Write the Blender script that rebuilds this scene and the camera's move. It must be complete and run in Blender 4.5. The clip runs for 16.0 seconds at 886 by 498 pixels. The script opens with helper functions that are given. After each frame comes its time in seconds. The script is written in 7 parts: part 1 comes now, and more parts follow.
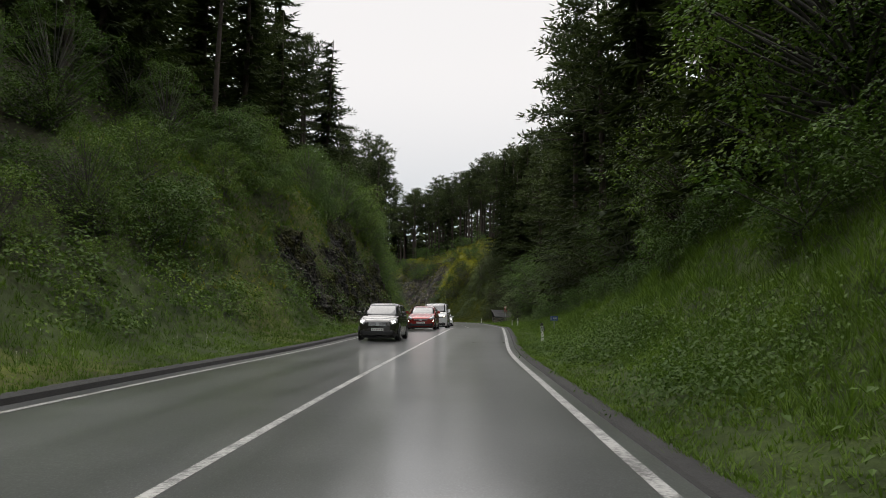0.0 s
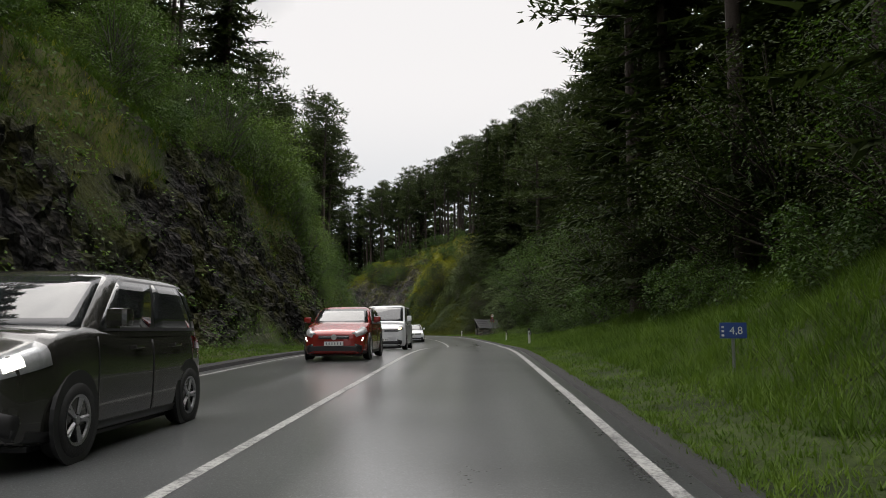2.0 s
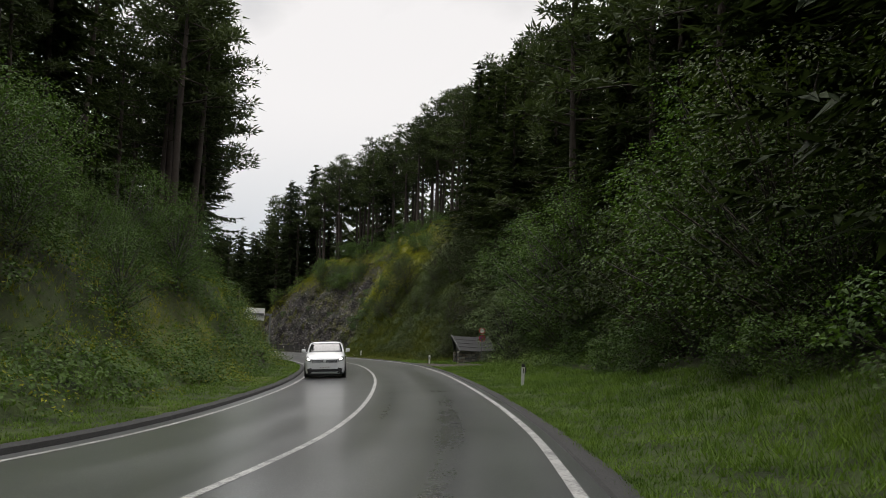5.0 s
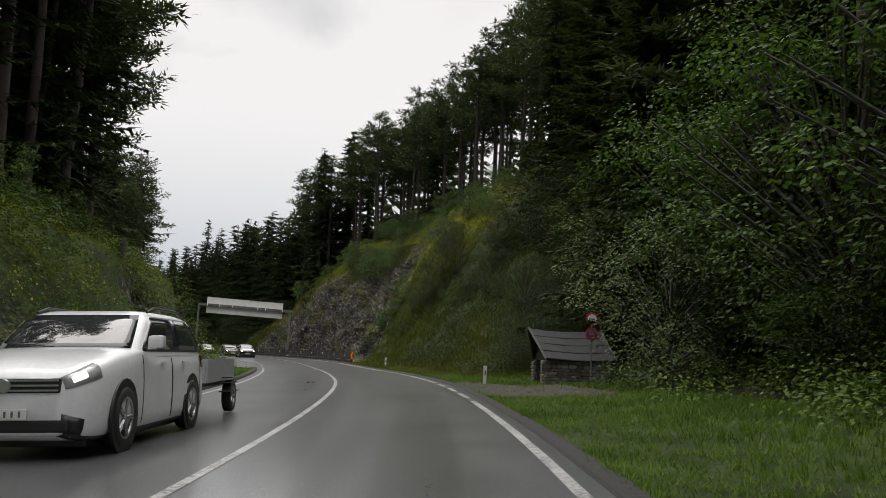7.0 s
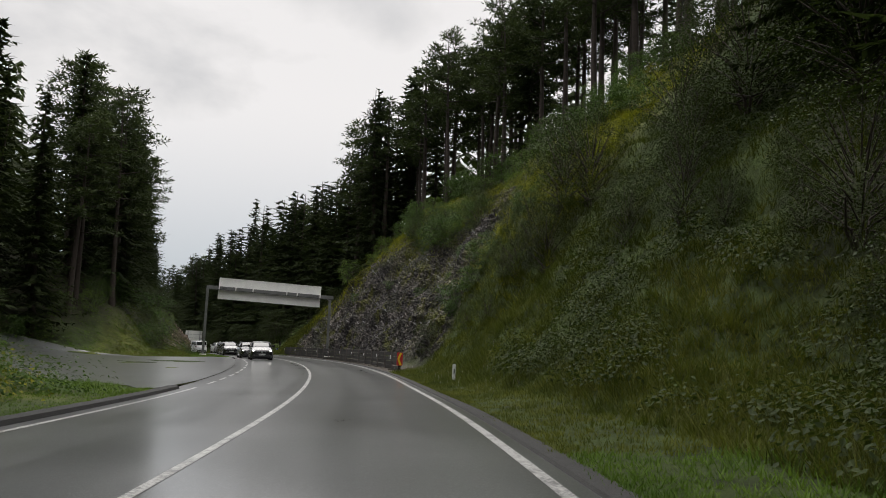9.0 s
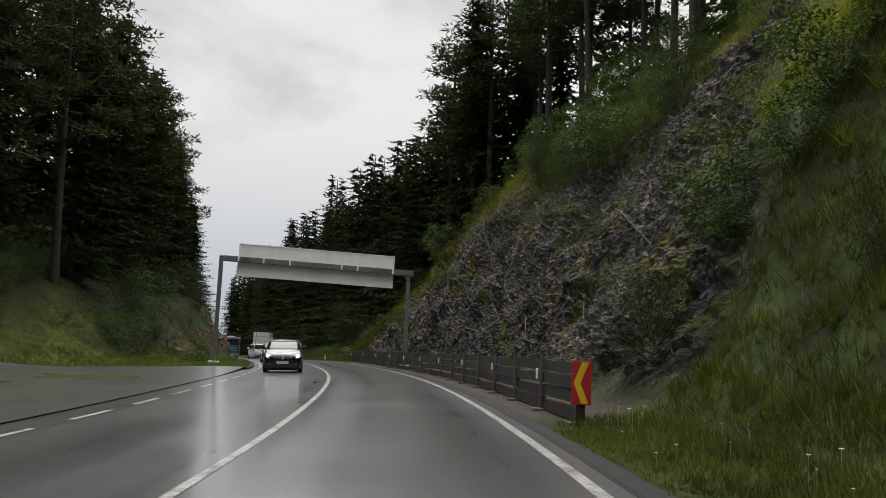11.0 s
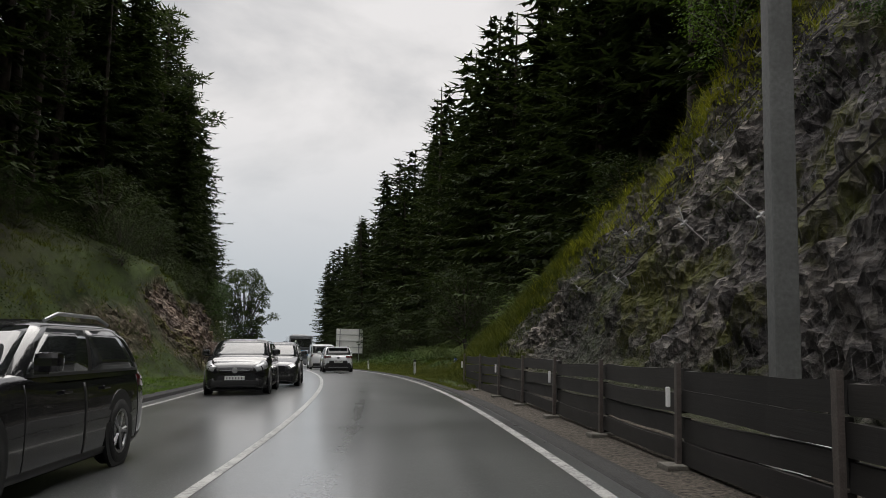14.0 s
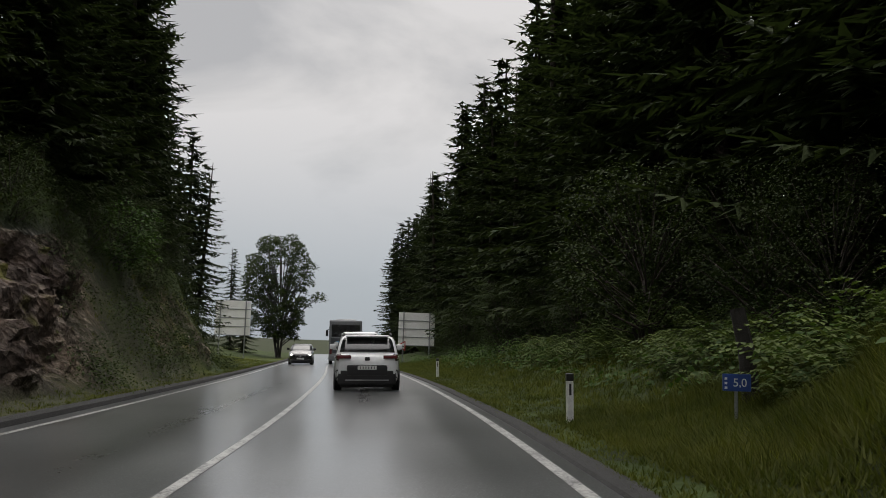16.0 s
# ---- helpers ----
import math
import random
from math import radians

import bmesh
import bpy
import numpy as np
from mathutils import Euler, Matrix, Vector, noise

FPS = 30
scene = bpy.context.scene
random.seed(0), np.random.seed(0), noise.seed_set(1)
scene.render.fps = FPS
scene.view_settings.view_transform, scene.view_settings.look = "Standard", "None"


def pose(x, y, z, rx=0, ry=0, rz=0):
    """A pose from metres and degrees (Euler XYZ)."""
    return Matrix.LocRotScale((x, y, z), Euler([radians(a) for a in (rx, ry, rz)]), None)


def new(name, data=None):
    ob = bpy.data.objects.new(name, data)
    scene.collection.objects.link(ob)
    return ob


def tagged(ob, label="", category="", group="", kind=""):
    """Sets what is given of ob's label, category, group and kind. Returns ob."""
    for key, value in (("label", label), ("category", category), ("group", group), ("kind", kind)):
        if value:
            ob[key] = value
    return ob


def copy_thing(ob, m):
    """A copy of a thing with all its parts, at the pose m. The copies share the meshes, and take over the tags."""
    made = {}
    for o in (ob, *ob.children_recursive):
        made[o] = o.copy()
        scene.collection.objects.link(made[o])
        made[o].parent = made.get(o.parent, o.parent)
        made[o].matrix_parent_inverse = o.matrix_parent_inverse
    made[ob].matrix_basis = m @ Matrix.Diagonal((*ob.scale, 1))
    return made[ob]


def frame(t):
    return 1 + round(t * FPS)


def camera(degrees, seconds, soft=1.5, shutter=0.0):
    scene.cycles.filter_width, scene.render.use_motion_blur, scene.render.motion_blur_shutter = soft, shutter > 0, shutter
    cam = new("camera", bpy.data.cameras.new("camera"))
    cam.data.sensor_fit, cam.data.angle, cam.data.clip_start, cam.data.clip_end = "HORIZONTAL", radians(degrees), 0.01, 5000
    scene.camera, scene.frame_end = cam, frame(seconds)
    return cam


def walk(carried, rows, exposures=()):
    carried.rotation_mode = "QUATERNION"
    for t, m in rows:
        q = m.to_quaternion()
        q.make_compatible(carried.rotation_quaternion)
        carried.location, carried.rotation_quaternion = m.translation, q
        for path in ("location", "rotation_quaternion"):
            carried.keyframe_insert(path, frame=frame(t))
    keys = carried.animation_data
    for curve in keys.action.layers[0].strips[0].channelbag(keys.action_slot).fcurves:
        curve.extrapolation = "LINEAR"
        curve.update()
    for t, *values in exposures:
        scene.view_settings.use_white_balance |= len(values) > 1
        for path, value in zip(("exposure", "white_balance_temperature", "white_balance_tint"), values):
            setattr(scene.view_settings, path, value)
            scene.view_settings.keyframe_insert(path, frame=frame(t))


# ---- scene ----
cam = camera(56.9, 16.0, 0.9)
# seconds, x, y, z in metres, yaw, pitch, roll in degrees
ROWS = [
    (0.0, -0.00, 0.00, 1.203, -0.05, 4.76, -0.35),
    (0.5, 0.08, 7.13, 1.221, -0.13, 5.09, 0.16),
    (1.0, 0.26, 13.98, 1.218, -0.21, 5.50, 0.30),
    (1.5, 0.58, 21.42, 1.220, -0.54, 5.61, 0.52),
    (2.0, 0.96, 28.65, 1.224, -1.65, 5.59, 0.32),
    (2.5, 1.41, 35.63, 1.340, -2.69, 5.62, 0.46),
    (3.0, 1.85, 42.35, 1.463, -3.24, 5.75, 0.40),
    (3.5, 2.29, 49.06, 1.558, -4.12, 5.86, 0.28),
    (4.0, 2.71, 55.77, 1.650, -4.24, 6.18, -0.59),
    (6.5, 5.48, 92.73, 1.183, 0.07, 7.51, -1.97),
    (7.0, 5.40, 100.46, 1.237, 1.42, 7.49, -2.29),
    (7.5, 5.15, 108.14, 1.289, 2.57, 7.39, -2.35),
    (8.0, 4.65, 115.76, 1.367, 3.76, 7.39, -2.42),
    (10.5, -1.49, 151.95, 1.381, 12.02, 7.21, -2.41),
    (11.0, -3.42, 159.43, 1.344, 13.64, 7.32, -2.37),
    (11.5, -5.53, 166.65, 1.401, 15.17, 7.32, -2.18),
    (12.0, -7.71, 173.74, 1.448, 16.42, 7.31, -2.15),
    (12.5, -10.04, 180.59, 1.487, 17.90, 7.25, -2.00),
    (13.0, -12.48, 187.25, 1.518, 19.31, 7.08, -1.65),
    (13.5, -15.14, 193.94, 1.521, 21.04, 7.01, -1.42),
    (14.0, -17.97, 200.69, 1.470, 22.31, 7.06, -1.50),
    (14.5, -20.97, 207.18, 1.470, 23.58, 6.68, -1.68),
    (15.0, -24.11, 213.66, 1.470, 24.81, 6.47, -1.76),
    (15.5, -27.23, 219.61, 1.488, 26.17, 6.36, -1.84),
    (16.0, -30.57, 225.70, 1.450, 27.72, 6.31, -1.80),
]
walk(cam, [(t, pose(x, y, z, 90 + pitch, roll, yaw)) for t, x, y, z, yaw, pitch, roll in ROWS],
     exposures=[(0, 0.05), (8, 0.0), (11, -0.1), (13.5, -0.1), (15, -0.27), (16, -0.32)])

# world: overcast sky, bright thin cloud overhead, blue-grey banks low down
world = bpy.data.worlds.new("overcast_sky")
scene.world = world
world.use_nodes = True
wt = world.node_tree
wt.nodes.clear()


def wnode(kind, **kw):
    n = wt.nodes.new(kind)
    for k, v in kw.items():
        n.inputs[k].default_value = v
    return n


SUN_ELEV, SUN_AZ = 62.0, 30.0
sky = wt.nodes.new("ShaderNodeTexSky")
sky.sky_type = "NISHITA"
sky.sun_disc = False
sky.sun_elevation, sky.sun_rotation = radians(SUN_ELEV), radians(-SUN_AZ)
wco = wt.nodes.new("ShaderNodeTexCoord")
wmap = wt.nodes.new("ShaderNodeMapping")
wmap.inputs["Scale"].default_value = (1.0, 1.0, 2.6)
n1 = wnode("ShaderNodeTexNoise", Scale=2.3, Detail=7.0, Roughness=0.52, Distortion=0.4)
n2 = wnode("ShaderNodeTexNoise", Scale=0.9, Detail=3.0, Roughness=0.5)
wadd = wt.nodes.new("ShaderNodeMath")
wadd.operation = "ADD"
wramp = wt.nodes.new("ShaderNodeValToRGB")
wramp.color_ramp.elements[0].position, wramp.color_ramp.elements[0].color = 0.80, (0.60, 0.595, 0.60, 1)
wramp.color_ramp.elements[1].position, wramp.color_ramp.elements[1].color = 0.95, (0.86, 0.835, 0.82, 1)
wramp.color_ramp.elements.new(1.08).color = (0.93, 0.90, 0.885, 1)
wsep = wt.nodes.new("ShaderNodeSeparateXYZ")
whr = wt.nodes.new("ShaderNodeMapRange")
whr.inputs["From Min"].default_value, whr.inputs["From Max"].default_value = 0.0, 0.30
whr.interpolation_type = "SMOOTHSTEP"
wlow = wt.nodes.new("ShaderNodeMixRGB")
wlow.inputs["Color1"].default_value = (0.50, 0.55, 0.60, 1)
wmixn = wt.nodes.new("ShaderNodeMixRGB")
wmixn.inputs["Fac"].default_value = 0.06
wscale = wt.nodes.new("ShaderNodeMixRGB")
wscale.blend_type = "MULTIPLY"
wscale.inputs["Fac"].default_value = 1.0
wscale.inputs["Color2"].default_value = (0.1, 0.1, 0.1, 1)
wbg = wnode("ShaderNodeBackground", Strength=1.0)
wout = wt.nodes.new("ShaderNodeOutputWorld")
wl = wt.links.new
wl(wco.outputs["Generated"], wmap.inputs["Vector"])
wl(wmap.outputs["Vector"], n1.inputs["Vector"])
wl(wmap.outputs["Vector"], n2.inputs["Vector"])
wl(n1.outputs["Fac"], wadd.inputs[0])
wl(n2.outputs["Fac"], wadd.inputs[1])
wl(wadd.outputs[0], wramp.inputs["Fac"])
wl(wco.outputs["Generated"], wsep.inputs["Vector"])
wl(wsep.outputs["Z"], whr.inputs["Value"])
wl(whr.outputs["Result"], wlow.inputs["Fac"])
wl(wramp.outputs["Color"], wlow.inputs["Color2"])
wl(sky.outputs["Color"], wscale.inputs["Color1"])
wl(wlow.outputs["Color"], wmixn.inputs["Color1"])
wl(wscale.outputs["Color"], wmixn.inputs["Color2"])
wup = wt.nodes.new("ShaderNodeMapRange")
wup.inputs["From Min"].default_value, wup.inputs["From Max"].default_value = 0.50, 0.95
wup.inputs["To Min"].default_value, wup.inputs["To Max"].default_value = 1.0, 3.6
wl(wsep.outputs["Z"], wup.inputs["Value"])
wl(wup.outputs["Result"], wbg.inputs["Strength"])
wl(wmixn.outputs["Color"], wbg.inputs["Color"])
wl(wbg.outputs["Background"], wout.inputs["Surface"])

sun_data = bpy.data.lights.new("sun", "SUN")
sun_data.energy, sun_data.angle, sun_data.color = 1.5, radians(50), (1.0, 0.96, 0.9)
sun = new("sun", sun_data)
sun.rotation_euler = (radians(90 - SUN_ELEV), 0, radians(180 + SUN_AZ))


# materials
def mat(name):
    m = bpy.data.materials.new(name)
    m.use_nodes = True
    return m, m.node_tree, m.node_tree.nodes["Principled BSDF"]


def nd(nt, kind, **kw):
    n = nt.nodes.new(kind)
    for k, v in kw.items():
        n.inputs[k].default_value = v
    return n


def noise_fac(nt, scale, detail=4.0, rough=0.55, coord="Object", stretch=None):
    co = nt.nodes.new("ShaderNodeTexCoord")
    n = nd(nt, "ShaderNodeTexNoise", Scale=scale, Detail=detail, Roughness=rough)
    src = co.outputs[coord]
    if stretch:
        mp = nd(nt, "ShaderNodeMapping", Scale=stretch)
        nt.links.new(src, mp.inputs["Vector"])
        src = mp.outputs["Vector"]
    nt.links.new(src, n.inputs["Vector"])
    return n.outputs["Fac"]


def ramp(nt, fac, stops):
    r = nt.nodes.new("ShaderNodeValToRGB")
    e = r.color_ramp.elements
    while len(e) < len(stops):
        e.new(0.5)
    for el, (p, c) in zip(e, stops):
        el.position = p
        el.color = (*c, 1) if len(c) == 3 else c
    nt.links.new(fac, r.inputs["Fac"])
    return r.outputs["Color"]


def mix(nt, fac, a, b, blend="MIX"):
    m = nt.nodes.new("ShaderNodeMixRGB")
    m.blend_type = blend
    for sock, v in ((m.inputs["Fac"], fac), (m.inputs["Color1"], a), (m.inputs["Color2"], b)):
        if isinstance(v, (int, float)):
            sock.default_value = v
        elif isinstance(v, tuple):
            sock.default_value = (*v, 1)
        else:
            nt.links.new(v, sock)
    return m.outputs["Color"]


def math_(nt, op, a, b=0.5):
    m = nt.nodes.new("ShaderNodeMath")
    m.operation = op
    for sock, v in ((m.inputs[0], a), (m.inputs[1], b)):
        if isinstance(v, (int, float)):
            sock.default_value = v
        else:
            nt.links.new(v, sock)
    return m.outputs[0]


def bump(nt, p, height, strength, dist=0.02):
    b = nd(nt, "ShaderNodeBump", Strength=strength, Distance=dist)
    nt.links.new(height, b.inputs["Height"])
    nt.links.new(b.outputs["Normal"], p.inputs["Normal"])


def plain(name, color, rough=0.5, metal=0.0, grain=0.0, scale=8.0, bumpy=0.0, coat=0.0):
    """A paint, plastic or metal with faint dirt at two scales."""
    m, nt, p = mat(name)
    a = noise_fac(nt, scale, 5.0)
    b = noise_fac(nt, scale * 9, 3.0)
    f = math_(nt, "MULTIPLY", a, b)
    dark = tuple(c * (1 - grain) for c in color)
    nt.links.new(ramp(nt, f, [(0.12, dark), (0.42, color)]), p.inputs["Base Color"])
    p.inputs["Roughness"].default_value = rough
    p.inputs["Metallic"].default_value = metal
    p.inputs["Coat Weight"].default_value = coat
    p.inputs["Coat Roughness"].default_value = 0.04
    if bumpy:
        bump(nt, p, b, bumpy)
    return m


def glowing(name, color, strength):
    m, nt, p = mat(name)
    p.inputs["Base Color"].default_value = (*color, 1)
    p.inputs["Emission Color"].default_value = (*color, 1)
    p.inputs["Emission Strength"].default_value = strength
    return m


def foliage(name, dark, light, shine=0.35, through_=0.3, patch_=0.55, each=0.2):
    m, nt, p = mat(name)
    info = nt.nodes.new("ShaderNodeObjectInfo")
    geo = nt.nodes.new("ShaderNodeNewGeometry")
    big = ramp(nt, noise_fac(nt, patch_, 4.0, 0.6), [(0.34, (0, 0, 0)), (0.66, (1, 1, 1))])
    f = math_(nt, "ADD", math_(nt, "MULTIPLY", geo.outputs["Random Per Island"], each), math_(nt, "MULTIPLY", info.outputs["Random"], 0.22))
    f = math_(nt, "ADD", f, math_(nt, "MULTIPLY", big, 0.5))
    col = ramp(nt, f, [(0.08, dark), (0.86, light)])
    nt.links.new(col, p.inputs["Base Color"])
    p.inputs["Roughness"].default_value = 0.65
    p.inputs["Specular IOR Level"].default_value = shine * 0.5
    tr = nt.nodes.new("ShaderNodeBsdfTranslucent")
    nt.links.new(mix(nt, 1.0, col, (0.9, 1.0, 0.5), "MULTIPLY"), tr.inputs["Color"])
    ms = nd(nt, "ShaderNodeMixShader", Fac=through_)
    nt.links.new(p.outputs["BSDF"], ms.inputs[1])
    nt.links.new(tr.outputs["BSDF"], ms.inputs[2])
    nt.links.new(ms.outputs["Shader"], nt.nodes["Material Output"].inputs["Surface"])
    return m


def asphalt_material(name="wet_asphalt", base=(0.100, 0.104, 0.105)):
    m, nt, p = mat(name)
    grain = noise_fac(nt, 60.0, 3.0, 0.7)
    fine = noise_fac(nt, 14.0, 5.0, 0.6)
    big = noise_fac(nt, 0.35, 4.0, 0.55)
    col = ramp(nt, grain, [(0.3, tuple(c * 0.35 for c in base)), (0.60, base), (0.76, tuple(c * 3.2 for c in base))])
    col = mix(nt, 0.5, col, ramp(nt, big, [(0.35, (0.55, 0.55, 0.55)), (0.65, (1.25, 1.25, 1.25))]), "MULTIPLY")
    lane = nt.nodes.new("ShaderNodeUVMap")
    lane.uv_map = "lane"
    lmap = nd(nt, "ShaderNodeMapping", Scale=(1.0, 0.02, 1.0))
    streak = nd(nt, "ShaderNodeTexNoise", Scale=1.1, Detail=3.0, Roughness=0.5)
    nt.links.new(lane.outputs["UV"], lmap.inputs["Vector"])
    nt.links.new(lmap.outputs["Vector"], streak.inputs["Vector"])
    col = mix(nt, 1.0, col, ramp(nt, streak.outputs["Fac"], [(0.32, (0.86, 0.865, 0.87)), (0.68, (1.16, 1.16, 1.16))]), "MULTIPLY")
    nt.links.new(col, p.inputs["Base Color"])
    wet = math_(nt, "ADD", math_(nt, "MULTIPLY", streak.outputs["Fac"], 0.55), math_(nt, "MULTIPLY", big, 0.2))
    wet = math_(nt, "ADD", wet, math_(nt, "MULTIPLY", fine, 0.15))
    nt.links.new(ramp(nt, wet, [(0.30, (0.26, 0.26, 0.26)), (0.62, (0.37, 0.37, 0.37))]), p.inputs["Roughness"])
    p.inputs["Specular IOR Level"].default_value = 0.5
    p.inputs["Coat Weight"].default_value = 0.8
    p.inputs["Coat IOR"].default_value = 1.33
    nt.links.new(ramp(nt, wet, [(0.30, (0.12, 0.12, 0.12)), (0.62, (0.23, 0.23, 0.23))]), p.inputs["Coat Roughness"])
    bump(nt, p, grain, 0.16, 0.004)
    return m


def line_material():
    m, nt, p = mat("worn_road_paint")
    a = noise_fac(nt, 24.0, 5.0, 0.7)
    b = noise_fac(nt, 2.2, 4.0, 0.6)
    f = math_(nt, "ADD", math_(nt, "MULTIPLY", a, 0.65), math_(nt, "MULTIPLY", b, 0.35))
    nt.links.new(ramp(nt, f, [(0.41, (0.07, 0.07, 0.07)), (0.56, (0.40, 0.40, 0.385))]), p.inputs["Base Color"])
    p.inputs["Roughness"].default_value = 0.4
    bump(nt, p, a, 0.3, 0.004)
    return m


def ground_material(name="ground_cover", tint=(1.0, 1.0, 1.0), earth=(0.055, 0.046, 0.040), mossy=0.0):
    """Grass, with rock, gravel, yellow grass and forest floor, which doubles as bush shade, laid in by the mask painted
    on the sheet.
    """
    m, nt, p = mat(name)
    at = nt.nodes.new("ShaderNodeVertexColor")
    at.layer_name = "cover"
    sep = nt.nodes.new("ShaderNodeSeparateColor")
    nt.links.new(at.outputs["Color"], sep.inputs["Color"])
    fine = noise_fac(nt, 9.0, 6.0, 0.7)
    mid = noise_fac(nt, 1.6, 5.0, 0.6)
    big = noise_fac(nt, 0.22, 4.0, 0.5)
    clump = ramp(nt, noise_fac(nt, 0.75, 5.0, 0.62), [(0.36, (0.55, 0.55, 0.55)), (0.64, (1.6, 1.55, 1.45))])
    grass = ramp(nt, fine, [(0.3, (0.015, 0.027, 0.006)), (0.55, (0.031, 0.051, 0.012)), (0.75, (0.053, 0.076, 0.019))])
    grass = mix(nt, math_(nt, "MULTIPLY", mid, 0.4), grass, (0.030, 0.030, 0.012))
    grass = mix(nt, 1.0, grass, clump, "MULTIPLY")
    yellow = ramp(nt, fine, [(0.3, (0.034, 0.042, 0.007)), (0.7, (0.165, 0.168, 0.021))])
    yellow = mix(nt, 1.0, yellow, clump, "MULTIPLY")
    floor_shade = ramp(nt, fine, [(0.3, (0.012, 0.013, 0.008)), (0.7, (0.035, 0.035, 0.018))])
    grav = ramp(nt, noise_fac(nt, 22.0, 4.0, 0.7), [(0.35, (0.010, 0.009, 0.0075)), (0.66, (0.125, 0.108, 0.088))])
    co = nt.nodes.new("ShaderNodeTexCoord")
    turn = nd(nt, "ShaderNodeMapping", Rotation=(radians(-45), 0.15, 0.1))
    nt.links.new(co.outputs["Object"], turn.inputs["Vector"])

    def dipping(kind, stretch, **kw):
        """A texture drawn out along the rock's dip."""
        mp = nd(nt, "ShaderNodeMapping", Scale=stretch)
        nt.links.new(turn.outputs["Vector"], mp.inputs["Vector"])
        n = nd(nt, kind, **kw)
        nt.links.new(mp.outputs["Vector"], n.inputs["Vector"])
        return n

    crack = dipping("ShaderNodeTexVoronoi", (1.0, 1.0, 0.35), Scale=2.2)
    crack.feature = "DISTANCE_TO_EDGE"
    shard = dipping("ShaderNodeTexVoronoi", (1.0, 1.3, 0.6), Scale=6.5)
    rk = noise_fac(nt, 5.5, 9.0, 0.70)
    beds = dipping("ShaderNodeTexNoise", (1.0, 1.0, 0.16), Scale=2.4, Detail=7.0, Roughness=0.68).outputs["Fac"]
    shade = nt.nodes.new("ShaderNodeSeparateColor")
    nt.links.new(shard.outputs["Color"], shade.inputs["Color"])
    mixed = math_(nt, "ADD", math_(nt, "MULTIPLY", rk, 0.45), math_(nt, "MULTIPLY", beds, 0.35))
    mixed = math_(nt, "ADD", mixed, math_(nt, "MULTIPLY", shade.outputs["Red"], 0.20))
    rock = ramp(nt, mixed, [(0.34, (0.010, 0.010, 0.011)), (0.47, (0.040, 0.039, 0.042)), (0.57, (0.092, 0.088, 0.088)), (0.68, (0.27, 0.26, 0.245))])
    rock = mix(nt, math_(nt, "MULTIPLY", mid, 0.45), rock, earth)
    patch = noise_fac(nt, 0.5, 4.0, 0.6, "Object", (1.0, 1.0, 0.55))
    rock = mix(nt, 1.0, rock, ramp(nt, patch, [(0.36, (0.50, 0.49, 0.54)), (0.52, (1.0, 1.0, 1.0)), (0.68, (1.9, 1.85, 1.72))]), "MULTIPLY")
    moss = dipping("ShaderNodeTexNoise", (1.0, 1.0, 0.30), Scale=0.62, Detail=7.0, Roughness=0.68).outputs["Fac"]
    rock = mix(nt, ramp(nt, moss, [(0.53 - mossy, (0, 0, 0)), (0.63 - mossy, (0.85, 0.85, 0.85))]), rock, mix(nt, mid, (0.085, 0.076, 0.018), (0.062, 0.086, 0.014)))
    rock = mix(nt, 1.0, rock, tint, "MULTIPLY")
    col = mix(nt, sep.outputs["Blue"], grass, yellow)
    col = mix(nt, at.outputs["Alpha"], col, floor_shade)
    col = mix(nt, sep.outputs["Green"], col, grav)
    edge = math_(nt, "SUBTRACT", math_(nt, "ADD", math_(nt, "MULTIPLY", sep.outputs["Red"], 1.9), math_(nt, "MULTIPLY", rk, 0.9)), 0.95)
    r = nd(nt, "ShaderNodeClamp")
    nt.links.new(edge, r.inputs["Value"])
    col = mix(nt, r.outputs["Result"], col, rock)
    nt.links.new(col, p.inputs["Base Color"])
    p.inputs["Roughness"].default_value = 0.85
    p.inputs["Specular IOR Level"].default_value = 0.15
    h = math_(nt, "ADD", math_(nt, "MULTIPLY", rk, 0.8), math_(nt, "MULTIPLY", shard.outputs["Distance"], 0.8))
    h = math_(nt, "ADD", h, math_(nt, "MULTIPLY", crack.outputs["Distance"], 0.5))
    h = math_(nt, "MULTIPLY", h, r.outputs["Result"])
    bump(nt, p, math_(nt, "ADD", h, math_(nt, "MULTIPLY", fine, 0.3)), 1.0, 0.20)
    return m


M_ASPHALT = asphalt_material()
M_KERB = plain("dark_kerb_asphalt", (0.020, 0.020, 0.019), 0.9, grain=0.6, scale=5, bumpy=0.5)
M_LINE = line_material()
M_GROUND = ground_material("ground_cover", (1.22, 1.18, 1.14), (0.060, 0.055, 0.048), 0.016)
M_ROCK_DARK = ground_material("wet_dark_rock", (0.50, 0.485, 0.46), (0.022, 0.024, 0.014), 0.055)
M_ROCK_BROWN = ground_material("brown_broken_rock", (1.7, 1.52, 1.36), (0.11, 0.076, 0.052))
M_WHITE = plain("white_plastic", (0.72, 0.72, 0.70), 0.45, grain=0.3)
M_BLACK = plain("black_plastic", (0.015, 0.015, 0.016), 0.45, grain=0.3)
M_STEEL = plain("galvanised_steel", (0.34, 0.35, 0.36), 0.45, 0.7, grain=0.3, scale=2.5)
M_STEEL_DARK = plain("dull_grey_steel", (0.17, 0.175, 0.17), 0.6, 0.3, grain=0.4, scale=2.5)
M_SIGNBACK = plain("weathered_white_sign_back", (0.84, 0.84, 0.81), 0.5, grain=0.18, scale=1.6)
M_BARK = plain("pine_bark", (0.050, 0.036, 0.028), 0.9, grain=0.6, scale=4, bumpy=0.8)
